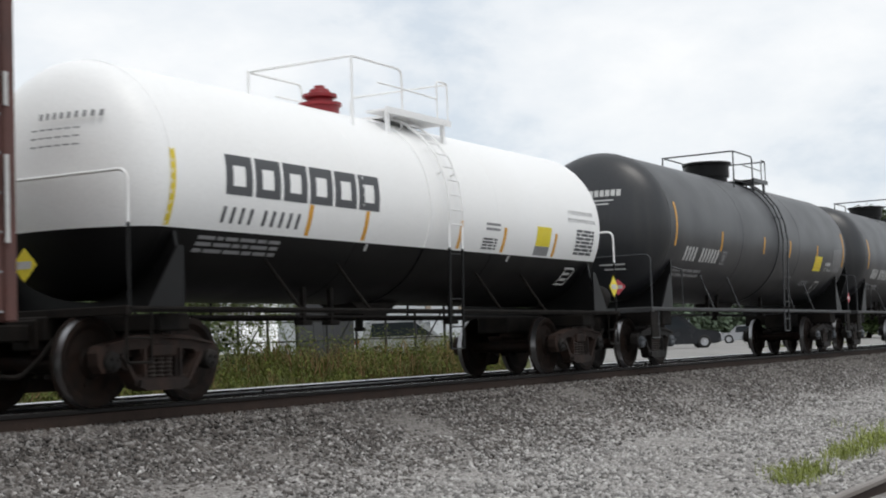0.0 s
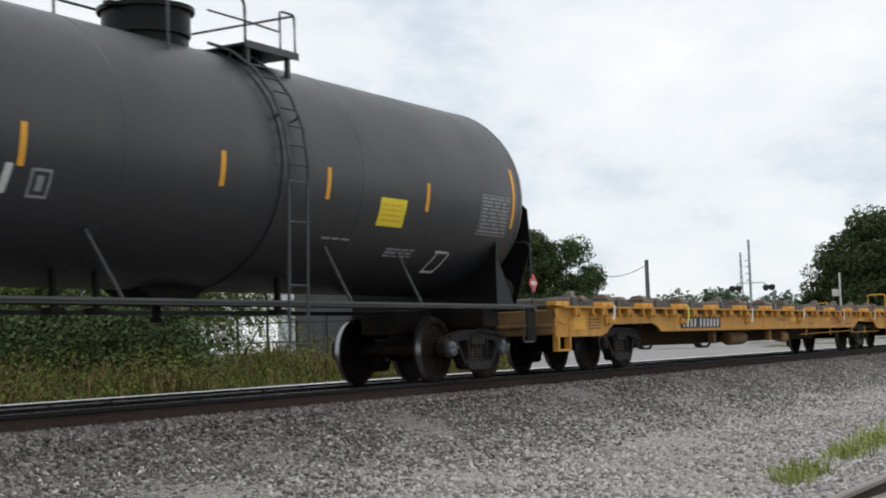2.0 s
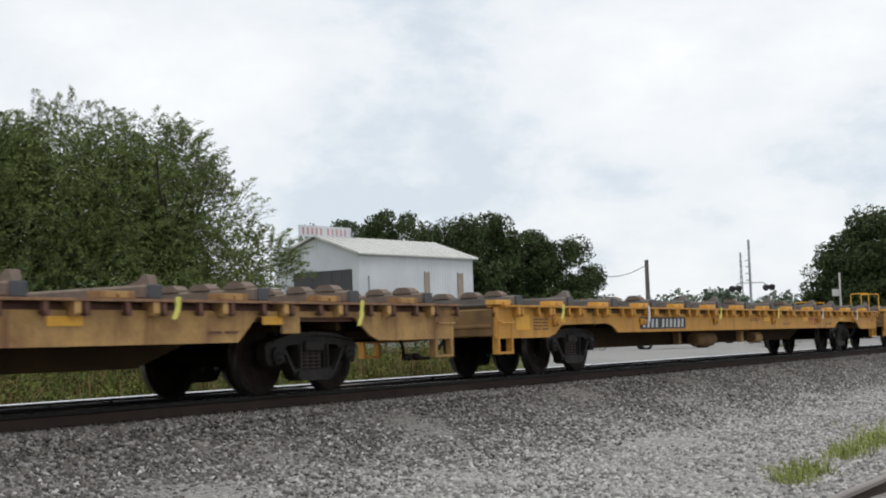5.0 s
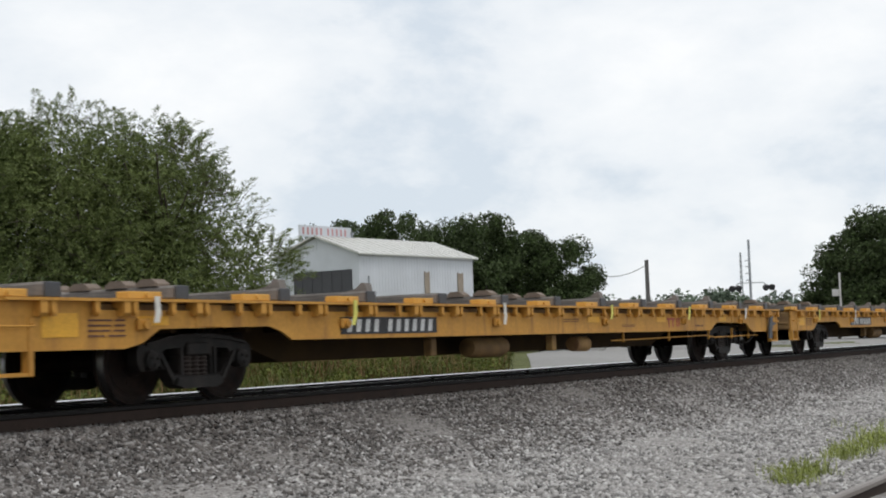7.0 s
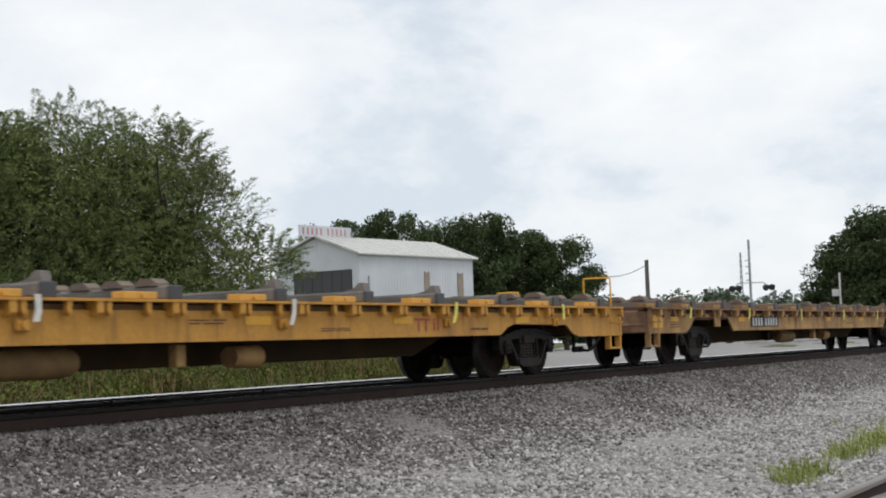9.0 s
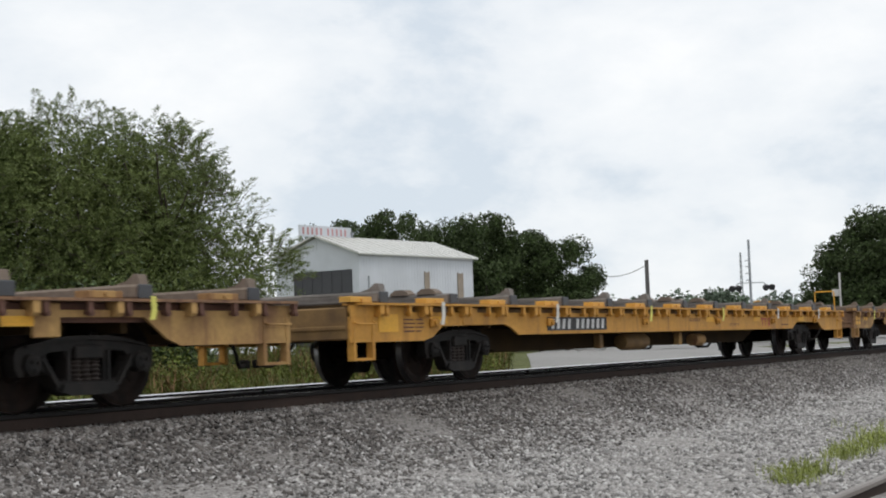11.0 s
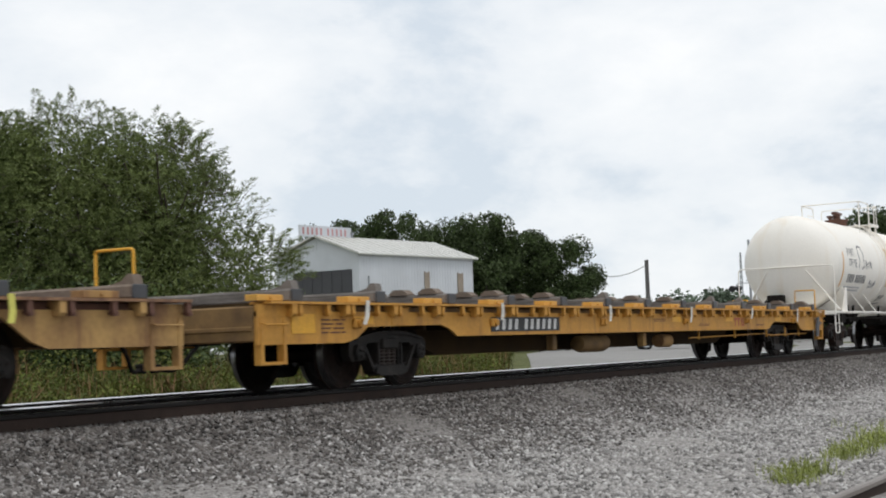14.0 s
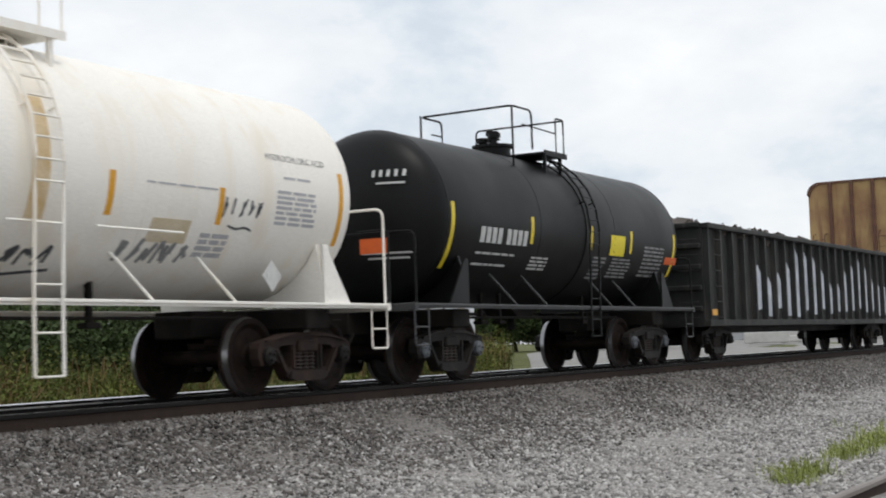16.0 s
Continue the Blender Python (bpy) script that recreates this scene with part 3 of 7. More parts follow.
def add_truck(car, x, base=1.778, rusty=False, caps="bearing_cap"):
    tail = "_rusty" if rusty else ""
    t = part("truck", MESH["bolster" + tail], None, car, "two-axle truck of grimy cast steel", at=pose(x, 0, 0))
    for turn in (0, 180):
        part("side_frame", MESH["side_frame" + tail], None, t, at=pose(0, 0, 0, 0, 0, turn))
        for sx in (-0.15, 0.0, 0.15):
            part("coil_spring", MESH["coil_spring"], None, t, at=pose(sx, 0, 0, 0, 0, turn))
        for s in (-1, 1):
            part("bearing_cap", MESH[caps], None, t, at=pose(s * base / 2, 0, 0.457, 0, 0, turn))
    part("brake_beam", MESH["brake_beam"], None, t)
    for s in (-1, 1):
        w = part("wheelset", MESH["wheelset"], None, t, "pair of dark steel wheels with bright treads")
        WHEELSETS.append((w, s * base / 2))
    return t


def add_coupler(car, end, face, ext=0.0):
    """Coupler, draft box and hoses at one end of a car; end: its direction along x, face: where the body ends."""
    bm = BM()
    s = end
    box(bm, min(s * (face - 0.6), s * (face + 0.12)), max(s * (face - 0.6), s * (face + 0.12)), -0.2, 0.2, 0.62, 0.98, 0.02)
    box(bm, min(s * face, s * (face + 0.42 + ext)), max(s * face, s * (face + 0.42 + ext)), -0.08, 0.08, 0.72, 0.92, 0.02)
    face += ext
    prism(bm, [(s * (face + 0.36), -0.02), (s * (face + 0.40), 0.16), (s * (face + 0.58), 0.17), (s * (face + 0.66), 0.05), (s * (face + 0.56), -0.01), (s * (face + 0.55), -0.14), (s * (face + 0.42), -0.15)], 0.68, 0.96, plane="xy")
    part("coupler", bm, M_UNDER, car, "rusty knuckle coupler")
    face -= ext
    bm = BM()
    tube(bm, rounded([(s * face, -0.35, 0.74), (s * (face + 0.18), -0.34, 0.55), (s * (face + 0.42), -0.22, 0.30), (s * (face + 0.68), -0.12, 0.34)], 0.2), 0.030, 8)
    box(bm, min(s * (face + 0.64), s * (face + 0.76)), max(s * (face + 0.64), s * (face + 0.76)), -0.18, -0.06, 0.29, 0.41, 0.02)
    part("air_hose", bm, M_UNDER, car, "black rubber air hose")


def wrap(bm, R, zc):
    """Bends a flat pattern (x along, z up the arc from the middle, y proud of it) round a tank's viewed side."""
    for v in bm.verts:
        a = v.co.z / R
        r = R - v.co.y
        v.co = Vector((v.co.x, -r * math.cos(a), zc + r * math.sin(a)))


def plate_on_tank(bm, x0, x1, w0, w1, proud=0.004, skew=0.0):
    """A thin flat rectangle in a tank pattern, cut in strips so that it follows the curve. w: arc height from the middle."""
    n = max(1, int(abs(w1 - w0) / 0.12) + 1)
    for i in range(n):
        a, b = w0 + (w1 - w0) * i / n, w0 + (w1 - w0) * (i + 1) / n
        ka, kb = skew * (a - w0), skew * (b - w0)
        v = [bm.verts.new((x, -y, z)) for y in (0.0, proud) for x, z in ((x0 + ka, a), (x1 + ka, a), (x1 + kb, b), (x0 + kb, b))]
        for q in [(4, 5, 6, 7), (0, 4, 7, 3), (1, 2, 6, 5)] + [(0, 1, 5, 4)] * (i == 0) + [(3, 7, 6, 2)] * (i == n - 1):
            bm.faces.new([v[j] for j in q])
    bmesh.ops.remove_doubles(bm, verts=bm.verts[:], dist=1e-5)


def arc(z, R, zc):
    return R * math.asin(max(-0.99, min(0.99, (z - zc) / R)))


def tank_mark(car, name, material, R, zc, rects, label="", proud=0.004, skew=0.0, each=False):
    """Painted marks on a tank: one part, or one part for each rectangle."""
    for group in ([[r] for r in rects] if each else [rects]):
        bm = BM()
        for x0, x1, z0, z1 in group:
            plate_on_tank(bm, x0, x1, arc(z0, R, zc), arc(z1, R, zc), proud, skew)
        wrap(bm, R, zc)
        ob = part(name, bm, material, car, label)
        if len(group) > 8:
            ob["kind"] = "stuff"


def glyphs(x0, x1, z0, z1, pattern, gap=0.16):
    """Plain bars of the size of illegible letters; pattern: one entry a letter, 0 for a space."""
    n = sum(p or 0.6 for p in pattern)
    u = (x1 - x0) / n
    out, x = [], x0
    for p in pattern:
        if p:
            out.append((x + u * gap / 2, x + u * p - u * gap / 2, z0, z1))
        x += u * (p or 0.6)
    return out


def lines(x0, x1, z0, z1, rows, seed=0, fill=0.55):
    """Rows of word-long bars, for small print."""
    rng = random.Random(seed)
    out = []
    h = (z1 - z0) / rows
    for r in range(rows):
        x = x0
        while x < x1 - 0.05:
            w = min(x1 - x, rng.uniform(0.12, 0.4))
            out.append((x, x + w, z0 + h * (r + (1 - fill) / 2), z0 + h * (r + (1 + fill) / 2)))
            x += w + 0.05
    return out


def tank_words(car, text, R, zc, x0, x1, z0, material, label):
    """Lettering in the built-in font, bent round the tank."""
    cu = bpy.data.curves.new("lettering", "FONT")
    cu.body, cu.size, cu.extrude, cu.resolution_u = text, 1.0, 0.0, 2
    tmp = new("lettering", cu)
    bpy.context.view_layer.update()
    me = bpy.data.meshes.new_from_object(tmp.evaluated_get(bpy.context.evaluated_depsgraph_get()))
    bpy.data.objects.remove(tmp)
    bm = BM()
    bm.from_mesh(me)
    bpy.data.meshes.remove(me)
    w = max(v.co.x for v in bm.verts)
    k = (x1 - x0) / w
    base = arc(z0, R, zc)
    for v in bm.verts:
        v.co = Vector((x0 + v.co.x * k, -0.005, base + v.co.y * k))
    wrap(bm, R, zc)
    return part("lettering", bm, material, car, label)


def ladder_rungs(bm, pts_a, pts_b, n, r=0.014):
    for i in range(n):
        t = i / (n - 1)

        def along(pts):
            k = t * (len(pts) - 1)
            j = min(int(k), len(pts) - 2)
            return Vector(pts[j]).lerp(Vector(pts[j + 1]), k - j)
        tube(bm, [along(pts_a), along(pts_b)], r, 6)


def tank_car(label, x, half_tc, R, zc, half_shell, half_sill, sill_z, paint, sill_paint, rail_paint, rusty=False, caps="bearing_cap", split=None, low_paint=None, saddle=True, base=1.778, rail_h=1.12, ext=0.0, shift=0.0, lip=0.03, truck_shift=0.0):
    """A tank car: shell with dished ends, running-board sills, saddles, trucks, couplers, end rails."""
    car = thing("tank_car", label, "tank car")
    CARS.append((car, x))
    dish = 0.48 * R
    prof = []
    for i in range(9):
        a = i / 8 * math.pi / 2
        prof.append((-half_shell - dish * math.cos(a), R * math.sin(a)))
    n = 12
    prof += [(-half_shell + 2 * half_shell * i / n, R) for i in range(1, n)]
    prof += [(half_shell + dish * math.sin(i / 8 * math.pi / 2), R * math.cos(i / 8 * math.pi / 2)) for i in range(9)]
    prof[0], prof[-1] = (prof[0][0], 0.0), (prof[-1][0], 0.0)
    bm = BM()
    lathe(bm, prof, "x", 72, (shift, 0, zc))
    if split is not None:
        bmesh.ops.bisect_plane(bm, geom=bm.verts[:] + bm.edges[:] + bm.faces[:], plane_co=(0, 0, split), plane_no=(0, 0, 1))
        for f in bm.faces:
            if f.calc_center_median().z < split:
                f.material_index = 1
    part("tank_shell", mesh_of("tank_shell", bm, [paint, low_paint or paint], True), None, car)
    # weld seams round the shell
    for sx in (-half_shell, half_shell, -half_shell / 3, half_shell / 3):
        bm = BM()
        lathe(bm, [(sx - 0.02, R - 0.002), (sx - 0.012, R + 0.004), (sx + 0.012, R + 0.004), (sx + 0.02, R - 0.002)], "x", 72, (shift, 0, zc))
        if split is not None:
            bmesh.ops.bisect_plane(bm, geom=bm.verts[:] + bm.edges[:] + bm.faces[:], plane_co=(0, 0, split), plane_no=(0, 0, 1))
            for f in bm.faces:
                if f.calc_center_median().z < split:
                    f.material_index = 1
        part("weld_seam", mesh_of("weld_seam", bm, [paint, low_paint or paint], True), None, car)
    # side sills: a slim angle along each side
    for s in (-1, 1):
        bm = BM()
        y0, y1 = sorted((s * 1.50, s * 1.42))
        box(bm, -half_sill, half_sill, y0, y1, sill_z - 0.02, sill_z + 0.02, 0.006)
        y0, y1 = sorted((s * 1.47, s * 1.44))
        box(bm, -half_sill, half_sill, y0, y1, sill_z - 0.02 - lip, sill_z - 0.02)
        part("side_sill", bm, sill_paint, car)
    # end platforms, stub sills, body bolsters and saddles
    for s in (-1, 1):
        bm = BM()
        box(bm, min(s * (half_tc + 0.55), s * half_sill), max(s * (half_tc + 0.55), s * half_sill), -1.48, 1.48, sill_z - 0.04, sill_z, 0.004)
        box(bm, s * half_sill - 0.05, s * half_sill + 0.05, -1.5, 1.5, sill_z - 0.08, sill_z + 0.025, 0.01)
        part("end_platform", bm, sill_paint, car)
        bm = BM()
        box(bm, min(s * (half_tc - 1.5), s * (half_sill + 0.1)), max(s * (half_tc - 1.5), s * (half_sill + 0.1)), -0.32, 0.32, 0.72, sill_z - 0.05, 0.02)
        box(bm, s * half_tc - 0.28, s * half_tc + 0.28, -1.3, 1.3, 0.80, sill_z - 0.05, 0.02)
        part("stub_sill", bm, M_UNDER, car)
        bm = BM()
        ring = [(-1.42, sill_z), (-1.42, sill_z + 0.25)]
        ring += [(-(R + 0.02) * math.cos(a), zc + (R + 0.02) * math.sin(a)) for a in (radians(d) for d in (-28, -40, -52, -64, -78, -90))]
        ring += [((R + 0.02) * math.cos(a), zc + (R + 0.02) * math.sin(a)) for a in (radians(d) for d in (-78, -64, -52, -40, -28))]
        ring += [(1.42, sill_z + 0.25), (1.42, sill_z)]
        prism(bm, ring, s * half_tc - 0.03, s * half_tc + 0.03, plane="yz")
        for y in (-1.42, 1.42):
            prism(bm, [(s * (half_tc - 0.03), sill_z), (s * (half_tc - 0.03), sill_z + 0.75), (s * (half_tc + 0.08), sill_z + 0.75), (s * (half_tc + 0.62), sill_z)], y - 0.015, y + 0.015)
        part("saddle", bm, low_paint or (M_BLACK2 if paint == M_BLACK else paint), car)
        add_truck(car, s * half_tc + truck_shift, base, rusty, caps)
        add_coupler(car, s, half_sill, ext)
        # end handrail
        bm = BM()
        xe = s * (half_sill - 0.05)
        tube(bm, rounded([(xe, -1.46, sill_z), (xe, -1.46, sill_z + rail_h), (xe, 1.46, sill_z + rail_h), (xe, 1.46, sill_z)], 0.14), 0.02, 8)
        if split is not None:
            bmesh.ops.bisect_plane(bm, geom=bm.verts[:] + bm.edges[:] + bm.faces[:], plane_co=(0, 0, split), plane_no=(0, 0, 1))
            for f in bm.faces:
                f.material_index = int(f.calc_center_median().z < split)
        part("end_handrail", bm, [rail_paint, low_paint or rail_paint], car)
        for y in (-1.45, 1.45):
            bm = BM()
            a, b = s * half_sill, s * (half_sill - 0.42)
            tube(bm, rounded([(a, y, sill_z - 0.05), (a, y, sill_z - 0.62), (b, y, sill_z - 0.62), (b, y, sill_z - 0.05)], 0.05), 0.018, 6)
            tube(bm, [(a, y, sill_z - 0.34), (b, y, sill_z - 0.34)], 0.014, 6)
            part("corner_step", bm, sill_paint, car)
    # bottom outlet skid, brake cylinder and rods slung under the shell
    low = zc - R
    bm = BM()
    prism(bm, [(-0.75, low + 0.06), (-0.28, low - 0.2), (0.28, low - 0.2), (0.75, low + 0.06)], -0.3, 0.3)
    part("outlet_skid", bm, M_UNDER, car)
    bm = BM()
    lathe(bm, [(low - 0.42, 0.0), (low - 0.42, 0.09), (low - 0.36, 0.09), (low - 0.36, 0.06), (low - 0.19, 0.06)], "z", 14, (0.0, 0.0, 0))
    part("outlet_pipe", bm, M_UNDER, car)
    for xb in (-2.6, -1.9, 1.7):
        bm = BM()
        box(bm, xb - 0.035, xb + 0.035, -0.75, -0.68, low - 0.32, low + 0.3)
        box(bm, xb - 0.12, xb + 0.12, -0.8, -0.63, low - 0.34, low - 0.27, 0.01)
        part("pipe_hanger", bm, M_UNDER, car)
    bm = BM()
    tube(bm, [(-half_tc + 1.0, -0.72, low - 0.22), (half_tc - 1.0, -0.72, low - 0.22)], 0.025, 6)
    part("brake_rod", bm, M_UNDER, car)
    # slanted braces from shell to sill
    for s in (-1, 1):
        for xb in (-0.62, -0.34, 0.34, 0.62):
            bm = BM()
            xb *= half_tc
            tube(bm, [(xb - 0.28, s * (R + 0.01) * math.cos(radians(40)), zc - (R + 0.01) * math.sin(radians(40))), (xb + 0.12, s * 1.43, sill_z)], 0.022, 6)
            part("brace", bm, sill_paint, car)
    return car


def tank_top(car, R, zc, x0, x1, x2, paint, rail_paint, dome, dome_x, dome_paint, band_x, high, split=None, deck=0.55):
    """Manway, top platform with its rails (from x0 to x1, with an end bay to x2), and the band round the shell."""
    top = zc + R
    bm = BM()
    z0, z1 = top - 0.02, top + 0.02
    xd = x0 + (x2 - x0) * deck
    for y0, y1 in ((-1.0, -0.62), (0.62, 1.0)):
        box(bm, xd, x2, y0, y1, z0, z1, 0.005)
    box(bm, max(x1, xd), x2, -0.62, 0.62, z0, z1, 0.005)
    for y in (-1.0, 1.0):
        box(bm, xd, x2, y - 0.015, y + 0.015, z0 - 0.03, z1 + 0.03)
        for x in (xd + 0.1, x2 - 0.2):
            box(bm, x - 0.03, x + 0.03, y * 0.95 - 0.03, y * 0.95 + 0.03, top - 0.42, z0)
    part("top_platform", bm, rail_paint, car)
    h = top + high
    w = 0.95
    bm = BM()
    tube(bm, rounded([(x1, -w, z1), (x1, -w, h), (x0, -w, h), (x0, w, h - 0.02), (x1, w, h - 0.02), (x1, w, z1)], 0.13), 0.02, 8)
    for y in (-w, w):
        tube(bm, [(x0, y, top - 0.36), (x0, y, h)], 0.02, 8)
        tube(bm, [((x0 + x1) / 2, y, h - 0.3), (x1, y, h - 0.3)], 0.014, 6)
    tube(bm, rounded([(x2 - 0.35, -w, z1), (x2 - 0.35, -w, h - 0.02), (x2, -w, h - 0.02), (x2, -w, z1)], 0.08), 0.018, 8)
    tube(bm, rounded([(x2, -w, h - 0.03), (x2, w, h - 0.04), (x2, w, z1)], 0.1), 0.018, 8)
    tube(bm, [(x1, -w, h - 0.3), (x2 - 0.35, -w, h - 0.32)], 0.014, 6)
    part("platform_rail", bm, rail_paint, car)
    bm = BM()
    if dome == "housing":
        lathe(bm, [(top - 0.1, 0.0), (top - 0.1, 0.52), (top + 0.06, 0.52), (top + 0.06, 0.58), (top + 0.38, 0.58), (top + 0.38, 0.64), (top + 0.44, 0.64), (top + 0.46, 0.0)], "z", 28, (dome_x, 0, 0))
        box(bm, dome_x - 0.75, dome_x - 0.6, -0.06, 0.06, top + 0.37, top + 0.43)
    elif dome == "valve":
        lathe(bm, [(top - 0.1, 0.0), (top - 0.1, 0.30), (top + 0.10, 0.30), (top + 0.10, 0.34), (top + 0.15, 0.34), (top + 0.16, 0.22), (top + 0.22, 0.20), (top + 0.24, 0.27), (top + 0.29, 0.27), (top + 0.31, 0.17), (top + 0.37, 0.15), (top + 0.39, 0.09), (top + 0.43, 0.08), (top + 0.43, 0.0)], "z", 20, (dome_x, 0, 0))
    else:
        lathe(bm, [(top - 0.05, 0.0), (top - 0.05, 0.34), (top + 0.15, 0.34), (top + 0.15, 0.4), (top + 0.2, 0.4), (top + 0.2, 0.0)], "z", 20, (dome_x, 0, 0))
        for dx, dy, hh in ((-0.12, -0.1, 0.42), (0.15, 0.08, 0.5), (0.0, 0.2, 0.36)):
            lathe(bm, [(top + 0.2, 0.0), (top + 0.2, 0.07), (top + hh - 0.08, 0.06), (top + hh - 0.08, 0.12), (top + hh, 0.12), (top + hh, 0.0)], "z", 10, (dome_x + dx, dy, 0))
            tube(bm, [(dome_x + dx - 0.2, dy, top + hh - 0.1), (dome_x + dx + 0.2, dy, top + hh - 0.1)], 0.025, 6)
    part("manway", bm, dome_paint, car, smooth=True)
    # reinforcing band and ladder down the viewed and the hidden side
    bm = BM()
    lathe(bm, [(band_x - 0.09, R - 0.004), (band_x - 0.085, R + 0.02), (band_x + 0.085, R + 0.02), (band_x + 0.09, R - 0.004)], "x", 72, (0, 0, zc))
    if split is not None:
        bmesh.ops.bisect_plane(bm, geom=bm.verts[:] + bm.edges[:] + bm.faces[:], plane_co=(0, 0, split), plane_no=(0, 0, 1))
        for f in bm.faces:
            if f.calc_center_median().z < split:
                f.material_index = 1
    part("shell_band", bm, [paint, M_BLACK2], car, smooth=True)


def tank_ladder(car, R, zc, x, sill_z, material, width=0.42, foot=0.55, split=None):
    bm = BM()
    angs = [radians(a) for a in (74, 60, 45, 30, 15, 0)]
    a = [(x, -(R + 0.12) * math.cos(q), zc + (R + 0.12) * math.sin(q)) for q in angs]
    a += [(x, -(R + 0.10), zc - 0.4), (x, -max(R + 0.06, 1.5), sill_z), (x, -max(R + 0.06, 1.5), sill_z - foot)]
    b = [(p[0] + width, p[1], p[2]) for p in a]
    for side in (a, b):
        tube(bm, side, 0.022, 6)
    n = 15
    ladder_rungs(bm, a, b, n)
    for q in (radians(60), radians(20)):
        for xx in (x, x + width):
            tube(bm, [(xx, -R * math.cos(q), zc + R * math.sin(q)), (xx, -(R + 0.13) * math.cos(q), zc + (R + 0.13) * math.sin(q))], 0.016, 6)
    if split is not None:
        bmesh.ops.bisect_plane(bm, geom=bm.verts[:] + bm.edges[:] + bm.faces[:], plane_co=(0, 0, split), plane_no=(0, 0, 1))
        for f in bm.faces:
            if f.calc_center_median().z < split:
                f.material_index = 1
    part("ladder", bm, [material, M_BLACK2], car)


def diamond(car, x, y, z, size, material, label, facing="side"):
    bm = BM()
    s = size / 2
    if facing == "side":
        prism(bm, [(x - s, z), (x, z - s), (x + s, z), (x, z + s)], y - 0.006, y)
        prism(bm, [(x - s * 0.55, z - s * 0.22), (x + s * 0.55, z - s * 0.22), (x + s * 0.55, z + s * 0.22), (x - s * 0.55, z + s * 0.22)], y - 0.01, y - 0.006)
    else:
        prism(bm, [(y - s, z), (y, z - s), (y + s, z), (y, z + s)], x - 0.006, x, plane="yz")
        prism(bm, [(y - s * 0.55, z - s * 0.22), (y + s * 0.55, z - s * 0.22), (y + s * 0.55, z + s * 0.22), (y - s * 0.55, z + s * 0.22)], x - 0.01, x - 0.006, plane="yz")
    bm.faces.ensure_lookup_table()
    half = len(bm.faces) // 2
    for f in list(bm.faces)[half:]:
        f.material_index = 1
    part("placard", mesh_of("placard", bm, [material, M_LETW]), None, car, label)


def head_marks(car, R, zc, half_shell, rows, material, sx=-1):
    """Small print on the dished end: bars laid on the curve of the head."""
    dish = 0.48 * R
    for y0, y1, z0, z1 in rows:
        n = 4
        bm = BM()
        grid = []
        for i in range(n + 1):
            y = y0 + (y1 - y0) * i / n
            grid.append([bm.verts.new((sx * (half_shell + dish * math.sqrt(max(0, 1 - (y * y + (z - zc) ** 2) / (R * R))) + 0.006), y, z)) for z in (z0, z1)])
        for p, q in zip(grid, grid[1:]):
            bm.faces.new((p[0], q[0], q[1], p[1]))
        part("end_print", bm, material, car)


